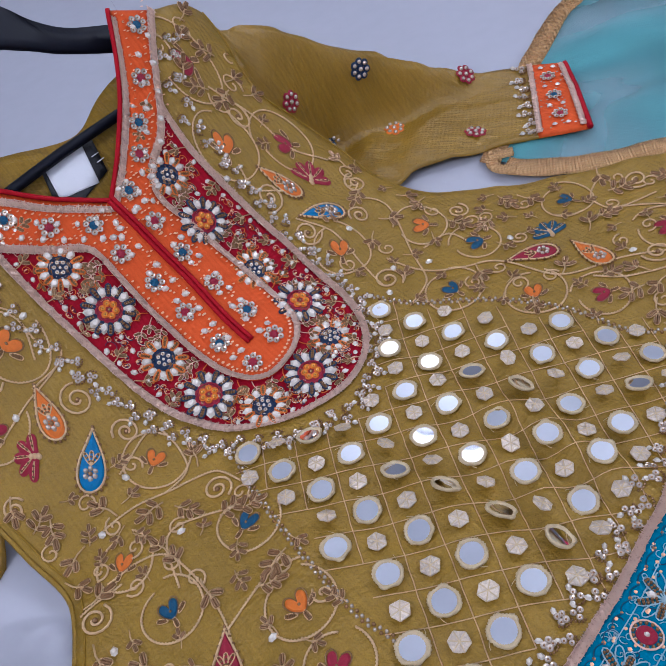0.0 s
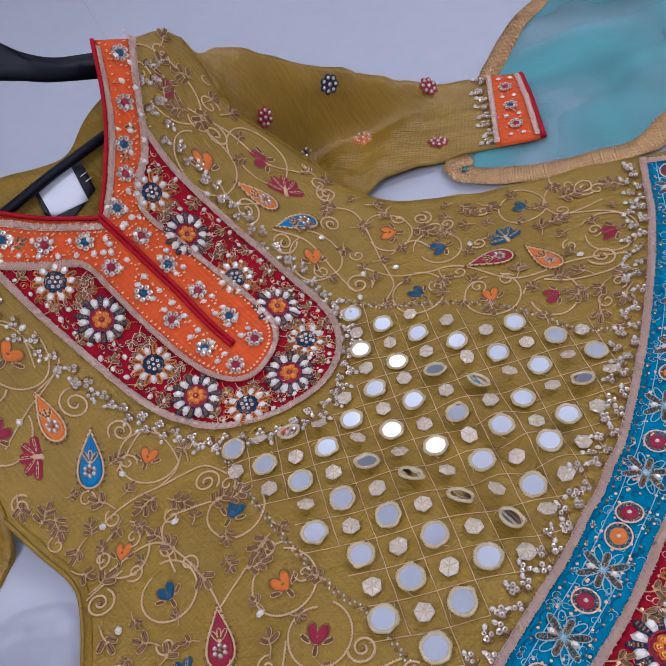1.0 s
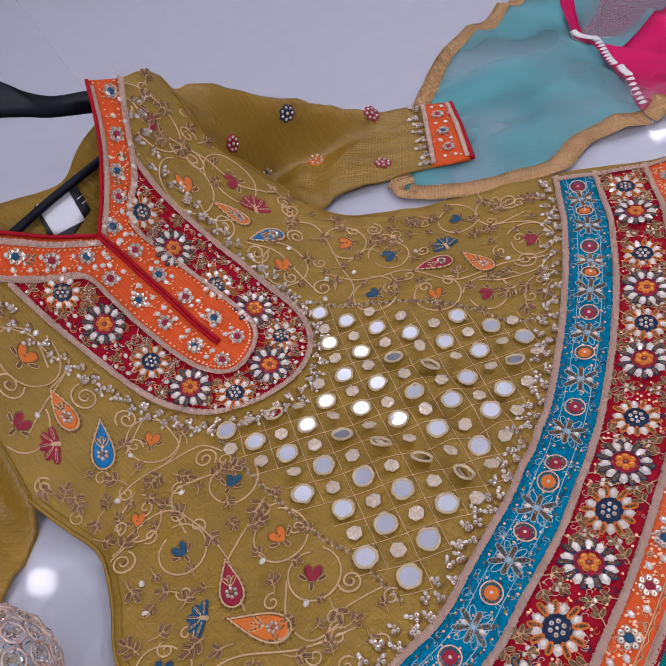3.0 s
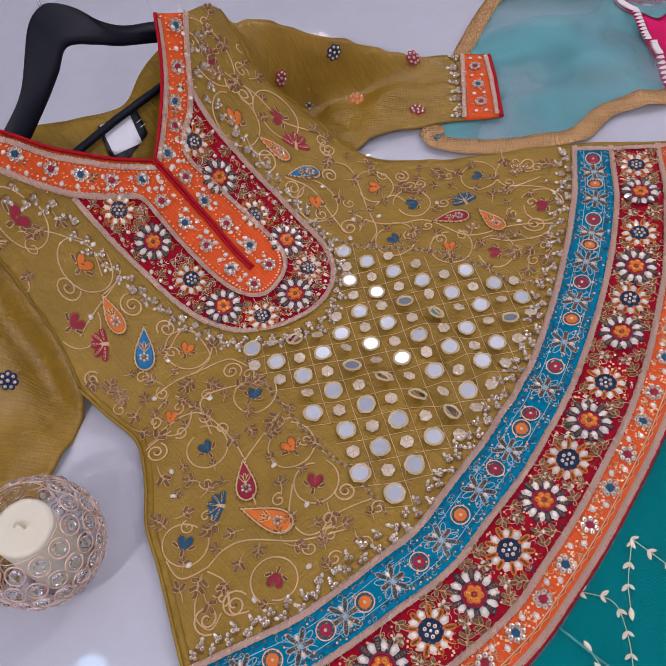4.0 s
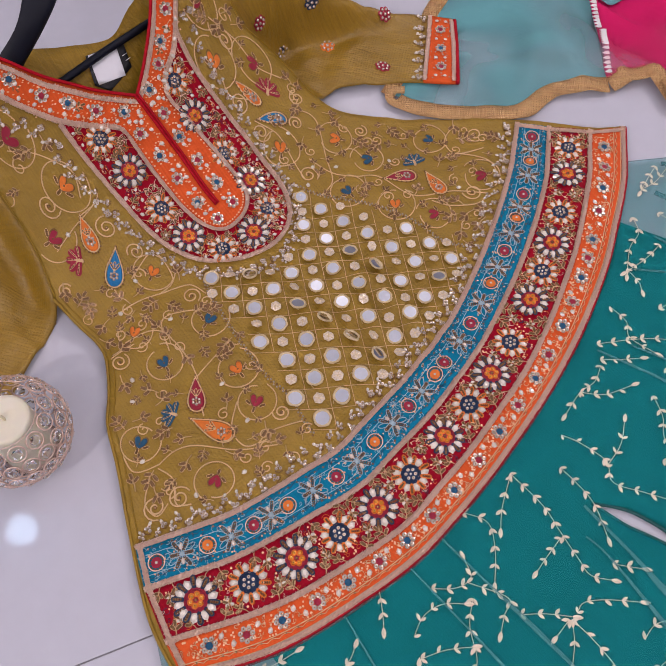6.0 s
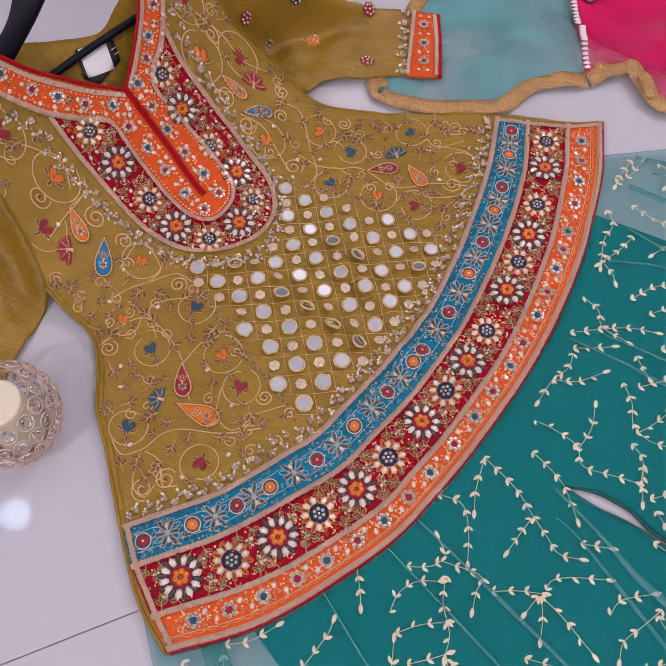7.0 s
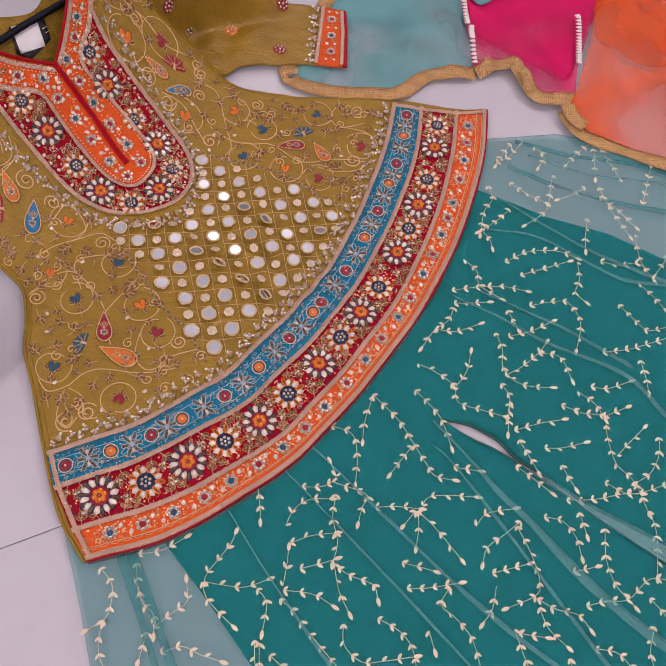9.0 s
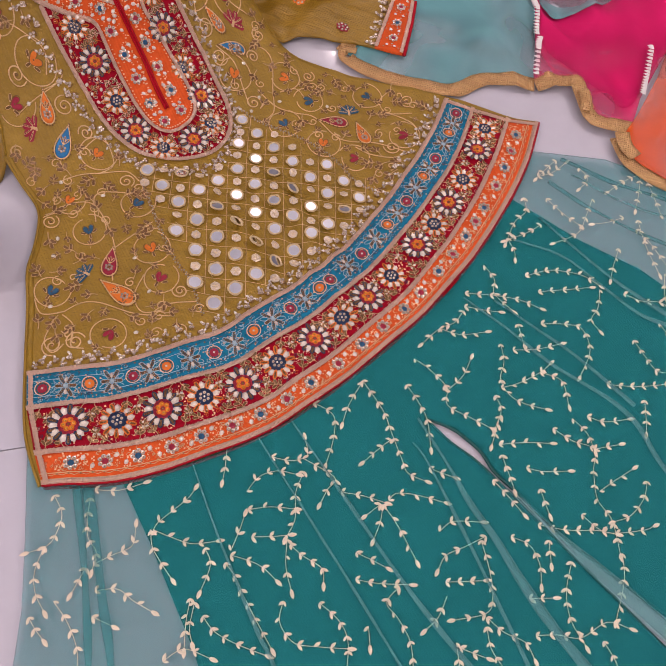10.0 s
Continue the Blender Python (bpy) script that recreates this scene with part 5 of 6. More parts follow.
cuff = part("cuff", sheet_mesh("cuff", curve_points([(0.203, 0.556), (0.243, 0.553)], 4) + curve_points([(0.247, 0.50), (0.248, 0.420)], 4) + curve_points([(0.220, 0.419), (0.196, 0.420)], 4) + curve_points([(0.199, 0.45), (0.201, 0.50)], 4), lambda x, y: sleeve_z(x, y) + 0.001, 0.009, 0.004), ORANGE, kurta, "orange cuff with sequin flowers and red edge")
for (x, y), me in zip([(0.221, 0.528), (0.222, 0.488), (0.223, 0.450)], (PINK_ROSETTE, TEAL_ROSETTE, PINK_ROSETTE)):
    part("rosette", me, None, cuff, m=place(x, y, 20, 0.003, sleeve_z, 0.95))
for y in (0.545, 0.508, 0.469, 0.432):
    for dx in (-0.006, 0.008):
        part("stone", GEM, None, cuff, m=place(0.221 + dx, y, RND.uniform(-20, 20), 0.003, sleeve_z, 0.75))
cuff_z = lambda x, y: sleeve_z(x, y) + 0.001
lace("silver_lace", [(0.204, 0.554), (0.202, 0.50), (0.198, 0.421)], 0.006, cuff, 0.002, zf=cuff_z)
lace("silver_lace", [(0.238, 0.550), (0.242, 0.50), (0.243, 0.422)], 0.006, cuff, 0.002, zf=cuff_z)
cord_line("red_piping", [(0.243, 0.552), (0.247, 0.50), (0.249, 0.419)], 0.0034, PIPING, cuff, 0.0, zf=cuff_z)
dots("spangle_work", [(RND.uniform(0.205, 0.236), RND.uniform(0.425, 0.548)) for _ in range(50)], 0.0012, SEQUIN, cuff, 0.002, cuff_z)
for k in range(8):
    part("sequin_motif", CLUSTERS[(k * 4) % 9], None, right, m=place(0.189 + 0.003 * (k % 2), 0.427 + 0.0172 * k, 90 + RND.uniform(-15, 15), 0.001, sleeve_z, 1.15))
# hidden-side cuff of the other sleeve
cuff = part("cuff", sheet_mesh("cuff", [Vector(p) for p in ((-0.331, -0.225), (-0.343, -0.272), (-0.455, -0.266), (-0.465, -0.215))], lambda x, y: kurta_z(x, y) + 0.001, 0.012, 0.003), ORANGE, kurta, "orange cuff with sequin flowers and red edge")
for k in range(5):
    part("rosette", (PINK_ROSETTE, TEAL_ROSETTE)[k % 2], None, cuff, m=place(-0.349 - 0.024 * k, -0.246, 0, 0.003))
lace("silver_lace", [(-0.331, -0.226), (-0.463, -0.216)], 0.006, cuff, 0.003)
lace("silver_lace", [(-0.343, -0.268), (-0.455, -0.262)], 0.006, cuff, 0.003)
for k in range(8):
    part("sequin_motif", CLUSTERS[(k * 4) % 9], None, left, m=place(-0.335 - 0.017 * k, -0.212 + 0.001 * k, 180, 0.001, size=1.1))
# side seams: a doubled turned edge
SEAM = curve_points(SIDE_L, 8)
cord_line("side_seam", [p + Vector((-0.002, -0.001)) for p in SEAM], 0.0022, OLIVE, kurta, -0.002)
cord_line("side_seam", [p + Vector((0.006, 0.002)) for p in SEAM], 0.0010, OLIVE_IN, kurta, 0.0002)
cord_line("side_seam", curve_points(TOP_R, 8), 0.0022, OLIVE, kurta, -0.002)
cord_line("arm_seam", curve_points(ARM_R, 8), 0.0012, OLIVE_IN, kurta, 0.0)
cord_line("arm_seam", curve_points(ARM_L, 8), 0.0016, OLIVE_IN, kurta, 0.0)
back = sheet_mesh("back", curve_points([(-0.363, 0.198), (-0.337, 0.257), (-0.284, 0.282), (-0.232, 0.313), (-0.210, 0.362), (-0.188, 0.401)], 8) + [Vector(p) for p in ((-0.140, 0.395), (-0.114, 0.288), (-0.153, 0.208), (-0.242, 0.170), (-0.324, 0.180))], lambda x, y: 0.008 + 0.70 * rise(x, y) + 0.6 * fold(x, y), 0.012, 0.004)
part("back_panel", back, OLIVE_IN, kurta)


# ---- trousers: sheer layer, folds, printed sprays ----
def sheer(name, color, alpha, rough=0.4, scale=12, vary=0.25):
    mt = material(name, color, 0.55, 0, scale, vary, 0.3, 900, 0.0, alpha, gloss=0.03)
    return weave(mt, 2600, 0.15, 0.0, 20, 0.25)


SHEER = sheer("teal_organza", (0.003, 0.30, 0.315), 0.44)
# paler copy of the same organza: light caught on folds, put into the colour
SHEER_FOLD_LIT = sheer("teal_organza_fold", (0.16, 0.46, 0.47), 0.45)
LEAF = material("pale_gold_print", (0.68, 0.56, 0.42), 0.4, 0.1, 90, 0.3, 0.2, 900, spread=0.25)
SEAMT = material("dark_teal_seam", (0.004, 0.09, 0.085), 0.6, 0, 80, 0.3, 0.3, 900)


def organza_z(x, y):
    return trouser_z(x, y) + 0.0032 + 0.0045 * (0.4 - abs(noise.noise(Vector((x * 9 + y * 6, y * 5 - x * 4, 3.3))))) + 0.0008 * noise.noise(Vector((x * 26, y * 26, 7.1)))


OUTER = [(-0.02, -0.36), (-0.081, -0.404), (-0.039, -0.511), (-0.009, -0.592), (0.03, -0.75), (0.30, -0.86), (0.66, -0.86), (0.86, -0.56), (0.78, -0.448), (0.66, -0.372), (0.552, -0.296), (0.530, -0.286), (0.496, -0.266), (0.450, -0.245), (0.409, -0.2195), (0.453, -0.223), (0.493, -0.243), (0.519, -0.268), (0.554, -0.293), (0.66, -0.368), (0.785, -0.440), (0.90, -0.50), (1.15, -0.22), (1.10, 0.14), (0.95, 0.24), (0.817, 0.274), (0.731, 0.301), (0.619, 0.314), (0.503, 0.293), (0.46, 0.28), (0.38, 0.02), (0.2, -0.22)]
organza = part("sheer_layer", sheet_mesh("sheer", [Vector(p) for p in OUTER], organza_z, 0.018, 0.0015), SHEER, trousers, "translucent teal organza layer with pale gold sprays")
# raised fold strips, painted lighter than the layer they belong to
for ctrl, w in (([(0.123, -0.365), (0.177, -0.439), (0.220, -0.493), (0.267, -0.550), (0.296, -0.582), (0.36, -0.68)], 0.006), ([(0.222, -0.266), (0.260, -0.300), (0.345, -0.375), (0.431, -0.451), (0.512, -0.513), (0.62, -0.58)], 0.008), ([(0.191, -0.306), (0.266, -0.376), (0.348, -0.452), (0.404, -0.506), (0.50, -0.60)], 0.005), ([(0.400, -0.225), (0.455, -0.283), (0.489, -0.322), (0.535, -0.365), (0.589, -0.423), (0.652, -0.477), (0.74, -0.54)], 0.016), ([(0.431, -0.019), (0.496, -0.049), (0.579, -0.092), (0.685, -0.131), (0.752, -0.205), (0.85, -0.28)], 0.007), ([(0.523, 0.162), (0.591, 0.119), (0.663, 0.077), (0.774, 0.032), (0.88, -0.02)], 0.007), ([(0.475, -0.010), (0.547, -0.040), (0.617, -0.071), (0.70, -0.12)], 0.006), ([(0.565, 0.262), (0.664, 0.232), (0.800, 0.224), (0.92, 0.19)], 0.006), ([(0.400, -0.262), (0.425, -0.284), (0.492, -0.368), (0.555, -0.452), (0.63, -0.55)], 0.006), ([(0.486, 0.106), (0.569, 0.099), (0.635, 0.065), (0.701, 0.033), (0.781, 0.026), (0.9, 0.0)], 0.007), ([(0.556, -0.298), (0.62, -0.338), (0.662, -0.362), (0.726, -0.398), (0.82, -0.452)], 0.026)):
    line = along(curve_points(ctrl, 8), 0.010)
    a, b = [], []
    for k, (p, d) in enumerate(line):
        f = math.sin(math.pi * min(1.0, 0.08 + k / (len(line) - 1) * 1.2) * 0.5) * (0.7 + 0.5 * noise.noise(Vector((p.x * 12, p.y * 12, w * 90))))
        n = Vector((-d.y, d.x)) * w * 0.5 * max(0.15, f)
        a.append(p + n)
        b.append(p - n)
    part("fold", ribbon_mesh(a, b, organza_z, 3, 0.0022, 0.0016), SHEER_FOLD_LIT, trousers)
    cord_line("fold_edge", a, 0.0006, SHEER_FOLD_LIT, trousers, 0.003, organza_z, 0.01)
for ctrl, w in (([(-0.003, -0.437), (0.022, -0.486), (0.053, -0.551), (0.086, -0.629), (0.12, -0.72)], 0.007), ([(0.010, -0.434), (0.045, -0.496), (0.077, -0.559), (0.111, -0.623), (0.15, -0.72)], 0.009), ([(0.545, 0.290), (0.640, 0.268), (0.740, 0.262), (0.86, 0.235)], 0.008), ([(0.530, 0.236), (0.600, 0.205), (0.700, 0.180), (0.82, 0.165)], 0.006)):
    line = along(curve_points(ctrl, 8), 0.010)
    a, b = [], []
    for p, d in line:
        n = Vector((-d.y, d.x)) * w * (0.5 + 0.4 * noise.noise(Vector((p.x * 14, p.y * 14, w * 70))))
        a.append(p + n)
        b.append(p - n)
    part("pleat", ribbon_mesh(a, b, organza_z, 3, 0.0020, 0.0016), SHEER, trousers, "doubled strip of teal organza")
for ctrl in ([(0.411, -0.220), (0.450, -0.244), (0.496, -0.264), (0.551, -0.300), (0.637, -0.354), (0.766, -0.437)], [(0.411, -0.220), (0.453, -0.226), (0.493, -0.246), (0.517, -0.270), (0.560, -0.294), (0.635, -0.339), (0.764, -0.397)]):
    cord_line("leg_seam", curve_points(ctrl, 8), 0.0022, SEAMT, trousers, 0.0, trouser_z, 0.01)

bm = bmesh.new()
side = [(0.0, 0.0), (0.0022, 0.0017), (0.0055, 0.0026), (0.0090, 0.0018), (0.0118, 0.0)]
ups = [bm.verts.new((x, w, 0.0004)) for x, w in side]
mids = [bm.verts.new((x, 0, 0.0008)) for x, w in side[1:-1]]
downs = [ups[0]] + [bm.verts.new((x, -w, 0.0004)) for x, w in side[1:-1]] + [ups[-1]]
spine = [ups[0]] + mids + [ups[-1]]
for k in range(4):
    for q in (ups, downs):
        f = [v for i, v in enumerate((q[k], q[k + 1], spine[k + 1], spine[k])) if v not in (q[k], q[k + 1], spine[k + 1], spine[k])[:i]]
        if len(f) >= 3:
            bm.faces.new(f)
leaf_verts = [v.co.copy() for v in bm.verts]
bm.verts.index_update()
leaf_faces = [[v.index for v in f.verts] for f in bm.faces]
bm.free()


def spray(*ctrl):
    """A printed stem with pairs of leaves and one at its tip."""
    pts = curve_points(ctrl, 8)
    stem = along(pts, 0.004)
    bm = bmesh.new()
    tube_into(bm, [(p.x, p.y, organza_z(p.x, p.y) + 0.0012) for p, _ in stem], 0.0005, 4)

    def leaf(p, deg, size):
        m = Matrix.Translation((p.x, p.y, organza_z(p.x, p.y) + 0.0012)) @ pose(0, 0, 0, 0, 0, deg) @ Matrix.Scale(size, 4)
        vs = [bm.verts.new(m @ v) for v in leaf_verts]
        for f in leaf_faces:
            bm.faces.new([vs[i] for i in f])

    pairs = along(pts, 0.0185)
    for p, d in pairs[:-1]:
        a = math.degrees(math.atan2(d.y, d.x))
        if RND.random() < 0.93:
            leaf(p, a + RND.uniform(30, 52), RND.uniform(0.62, 0.9))
        if RND.random() < 0.93:
            leaf(p, a - RND.uniform(30, 52), RND.uniform(0.62, 0.9))
    p, d = pairs[-1]
    leaf(p, math.degrees(math.atan2(d.y, d.x)), 1.1)
    part("leaf_spray", bm, LEAF, organza, smooth=False)


spray((-0.025, -0.454), (-0.007, -0.474), (-0.005, -0.500), (-0.010, -0.515), (-0.026, -0.527))
spray((-0.012, -0.516), (-0.012, -0.546), (-0.002, -0.569), (0.014, -0.585))
spray((0.019, -0.445), (0.023, -0.466), (0.033, -0.492), (0.049, -0.506), (0.052, -0.526))
spray((0.051, -0.521), (0.070, -0.504), (0.088, -0.488), (0.085, -0.467))
spray((0.044, -0.527), (0.039, -0.557))
spray((0.064, -0.550), (0.089, -0.541), (0.111, -0.549), (0.135, -0.555))
spray((0.071, -0.578), (0.095, -0.582))
spray((0.020, -0.434), (0.049, -0.427), (0.074, -0.411))
spray((0.107, -0.470), (0.108, -0.455), (0.121, -0.435), (0.135, -0.414), (0.139, -0.403))
spray((0.106, -0.463), (0.131, -0.466), (0.158, -0.467), (0.184, -0.457))
spray((0.104, -0.465), (0.112, -0.483), (0.130, -0.500), (0.145, -0.512))
spray((0.174, -0.468), (0.187, -0.485), (0.185, -0.516))
spray((0.206, -0.463), (0.209, -0.438), (0.210, -0.419))
spray((0.207, -0.468), (0.234, -0.469), (0.251, -0.473), (0.268, -0.482))
spray((0.203, -0.479), (0.220, -0.491), (0.238, -0.512), (0.261, -0.536), (0.284, -0.559))
spray((0.196, -0.545), (0.216, -0.559), (0.248, -0.566), (0.279, -0.569))
spray((0.182, -0.532), (0.185, -0.561), (0.192, -0.575))
spray((0.222, -0.333), (0.251, -0.330), (0.267, -0.317), (0.260, -0.299))
spray((0.204, -0.386), (0.214, -0.363), (0.235, -0.349), (0.258, -0.347))
spray((0.269, -0.340), (0.265, -0.370), (0.273, -0.403), (0.269, -0.426))
spray((0.212, -0.408), (0.239, -0.397), (0.267, -0.392))
spray((0.226, -0.440), (0.253, -0.432), (0.269, -0.426))
spray((0.270, -0.431), (0.277, -0.463), (0.290, -0.488))
spray((0.162, -0.332), (0.168, -0.361), (0.170, -0.378))
spray((0.680, 0.307), (0.680, 0.265), (0.677, 0.228))
spray((0.679, 0.302), (0.651, 0.275), (0.631, 0.250))
spray((0.683, 0.303), (0.703, 0.268), (0.718, 0.233))
spray((0.511, 0.240), (0.533, 0.256), (0.552, 0.282))
spray((0.531, 0.202), (0.559, 0.183), (0.587, 0.169))
spray((0.604, 0.224), (0.598, 0.188), (0.589, 0.153), (0.556, 0.123))
spray((0.495, 0.193), (0.502, 0.168), (0.487, 0.141), (0.479, 0.098))
spray((0.529, 0.150), (0.508, 0.126), (0.479, 0.102))
spray((0.479, 0.106), (0.493, 0.087), (0.496, 0.075))
spray((0.656, 0.143), (0.650, 0.109), (0.648, 0.084))
spray((0.516, 0.046), (0.554, 0.070), (0.602, 0.075), (0.629, 0.066))
spray((0.539, 0.025), (0.573, 0.040), (0.615, 0.056))
spray((0.632, 0.058), (0.633, 0.027), (0.625, 0.003), (0.637, -0.011))
spray((0.670, 0.063), (0.698, 0.059), (0.733, 0.065), (0.751, 0.040))
spray((0.731, 0.118), (0.737, 0.070), (0.751, 0.040))
spray((0.783, 0.083), (0.758, 0.048))
spray((0.729, 0.029), (0.747, 0.008), (0.761, -0.013))
spray((0.451, 0.046), (0.471, 0.025), (0.474, 0.002), (0.504, -0.018))
spray((0.431, -0.010), (0.471, -0.002), (0.511, 0.002), (0.544, -0.002))
spray((0.434, -0.032), (0.461, -0.030), (0.484, -0.027))
spray((0.434, -0.040), (0.425, -0.063), (0.405, -0.080), (0.386, -0.110))
spray((0.405, -0.080), (0.437, -0.080), (0.470, -0.066))
spray((0.516, -0.039), (0.529, -0.067))
spray((0.550, -0.028), (0.590, -0.016), (0.613, -0.017), (0.628, -0.050), (0.618, -0.094))
spray((0.496, -0.078), (0.505, -0.105), (0.504, -0.133), (0.519, -0.153), (0.544, -0.161), (0.572, -0.161))
spray((0.507, -0.147), (0.533, -0.131), (0.559, -0.107), (0.570, -0.092))
spray((0.515, -0.083), (0.548, -0.072), (0.581, -0.054))
spray((0.559, -0.107), (0.591, -0.111), (0.605, -0.144))
spray((0.378, -0.139), (0.400, -0.147), (0.431, -0.168), (0.437, -0.194), (0.474, -0.204), (0.499, -0.211))
spray((0.431, -0.175), (0.450, -0.146), (0.457, -0.117))
spray((0.500, -0.161), (0.512, -0.180), (0.508, -0.207))
spray((0.691, -0.013), (0.715, -0.041), (0.733, -0.054), (0.761, -0.047))
spray((0.657, -0.097), (0.690, -0.091), (0.710, -0.085), (0.758, -0.066))
spray((0.633, -0.155), (0.658, -0.156), (0.691, -0.143))
spray((0.714, -0.106), (0.718, -0.134), (0.719, -0.154))
spray((0.681, 0.189), (0.708, 0.166), (0.733, 0.135))
spray((0.752, 0.180), (0.763, 0.216), (0.775, 0.254))
spray((0.375, -0.180), (0.394, -0.198), (0.413, -0.223), (0.425, -0.260))
spray((0.314, -0.192), (0.352, -0.228), (0.371, -0.258), (0.390, -0.288), (0.402, -0.305), (0.425, -0.309))
spray((0.371, -0.265), (0.354, -0.288), (0.343, -0.304))
spray((0.314, -0.196), (0.304, -0.233), (0.302, -0.258))
spray((0.322, -0.354), (0.350, -0.351), (0.379, -0.352))
spray((0.385, -0.348), (0.393, -0.336), (0.419, -0.331), (0.455, -0.331))
spray((0.379, -0.355), (0.380, -0.378), (0.377, -0.400))
spray((0.379, -0.355), (0.402, -0.376), (0.425, -0.402), (0.434, -0.413))
spray((0.376, -0.355), (0.362, -0.373))
spray((0.428, -0.291), (0.461, -0.294))
spray((0.457, -0.371), (0.472, -0.353), (0.507, -0.344))
spray((0.518, -0.360), (0.494, -0.380), (0.471, -0.398), (0.465, -0.416))
spray((0.512, -0.367), (0.528, -0.399), (0.538, -0.432), (0.534, -0.454), (0.497, -0.472))
spray((0.476, -0.431), (0.499, -0.424), (0.522, -0.417))
spray((0.534, -0.459), (0.558, -0.471), (0.586, -0.476), (0.599, -0.491))
spray((0.536, -0.470), (0.546, -0.495), (0.567, -0.514))
spray((0.550, -0.352), (0.576, -0.356), (0.592, -0.377), (0.597, -0.400))
spray((0.601, -0.342), (0.607, -0.370))
spray((0.634, -0.362), (0.631, -0.403), (0.640, -0.435), (0.660, -0.460))
spray((0.598, -0.465), (0.626, -0.457), (0.655, -0.453), (0.686, -0.426), (0.714, -0.426))
spray((0.683, -0.450), (0.703, -0.473), (0.708, -0.499))
spray((0.699, -0.334), (0.704, -0.368), (0.698, -0.419))
spray((0.587, -0.187), (0.617, -0.197), (0.648, -0.201), (0.651, -0.233), (0.660, -0.270), (0.682, -0.293), (0.696, -0.334))
spray((0.613, -0.164), (0.637, -0.182), (0.648, -0.201))
spray((0.648, -0.201), (0.681, -0.185))
spray((0.662, -0.258), (0.682, -0.237), (0.703, -0.216))
spray((0.726, -0.226), (0.723, -0.252), (0.708, -0.279), (0.688, -0.293))
spray((0.512, -0.187), (0.507, -0.233))
spray((0.516, -0.232), (0.535, -0.224), (0.560, -0.216), (0.585, -0.210))
spray((0.522, -0.245), (0.539, -0.275), (0.545, -0.287))
spray((0.558, -0.254), (0.583, -0.252), (0.614, -0.243))
spray((0.515, -0.283), (0.538, -0.299), (0.561, -0.316))
spray((0.581, -0.277), (0.597, -0.306))
spray((0.584, -0.326), (0.626, -0.322), (0.662, -0.313), (0.687, -0.311))
spray((0.640, -0.297), (0.674, -0.312), (0.724, -0.296), (0.737, -0.288))
spray((0.328, -0.495), (0.356, -0.509), (0.372, -0.528), (0.378, -0.557))
spray((0.285, -0.504), (0.287, -0.529), (0.309, -0.547), (0.336, -0.545), (0.373, -0.538))
spray((0.420, -0.452), (0.409, -0.474), (0.426, -0.488), (0.447, -0.512), (0.458, -0.547))
spray((0.393, -0.506), (0.399, -0.526))
spray((0.365, -0.456), (0.392, -0.454), (0.431, -0.446))
spray((0.358, -0.424), (0.381, -0.428), (0.398, -0.432))
spray((0.502, -0.498), (0.512, -0.528), (0.522, -0.552))
spray((0.507, -0.503), (0.540, -0.506))
spray((0.481, -0.447), (0.475, -0.474), (0.464, -0.491))
spray((0.605, -0.516), (0.632, -0.519), (0.647, -0.533), (0.657, -0.547))
spray((0.685, -0.485), (0.676, -0.516), (0.679, -0.536))
spray((0.571, -0.529), (0.576, -0.548))
spray((0.256, -0.243), (0.287, -0.253), (0.295, -0.284), (0.294, -0.320))
spray((0.262, -0.323), (0.309, -0.337), (0.304, -0.355), (0.300, -0.373))
spray((0.275, -0.436), (0.293, -0.445), (0.321, -0.454), (0.327, -0.469))
spray((0.584, -0.423), (0.613, -0.415))
spray((0.002, -0.597), (0.012, -0.606), (0.025, -0.615))
spray((0.022, -0.573), (0.046, -0.591), (0.066, -0.614), (0.074, -0.632))
spray((0.167, -0.605), (0.186, -0.586), (0.217, -0.588))
spray((0.176, -0.529), (0.179, -0.556), (0.186, -0.584))
spray((0.537, 0.285), (0.525, 0.265), (0.511, 0.238))
spray((0.682, 0.207), (0.699, 0.161), (0.722, 0.117))
spray((0.658, 0.204), (0.634, 0.187), (0.614, 0.177))
spray((0.576, 0.280), (0.593, 0.262), (0.583, 0.240))
# a worked hem at the far end of one leg
lace("crimson_hem", [(0.765, -0.475), (0.84, -0.43), (0.92, -0.38)], 0.022, trousers, 0.006, CRIM, trouser_z)

# ---- dupatta ----
def dupatta_z(x, y):
    w = 0.5 + 0.5 * noise.noise(Vector((x * 6.5, y * 4.5, 9.1)))
    near = step01(0.24, 0.36, x)
    ridge = 0.010 * (0.6 - 2 * abs(noise.noise(Vector((x * 11 + y * 5, y * 7, 3.9)))))
    edge = 0.385 - 0.45 * step01(0.55, 0.95, x) * 0.4
    near *= 0.22 + 0.78 * step01(edge, edge + 0.13, y)
    return 0.005 + near * (0.005 + 0.034 * w * w + 2.1 * ridge) + 0.003 * noise.noise(Vector((x * 30, y * 20, 5.5)))


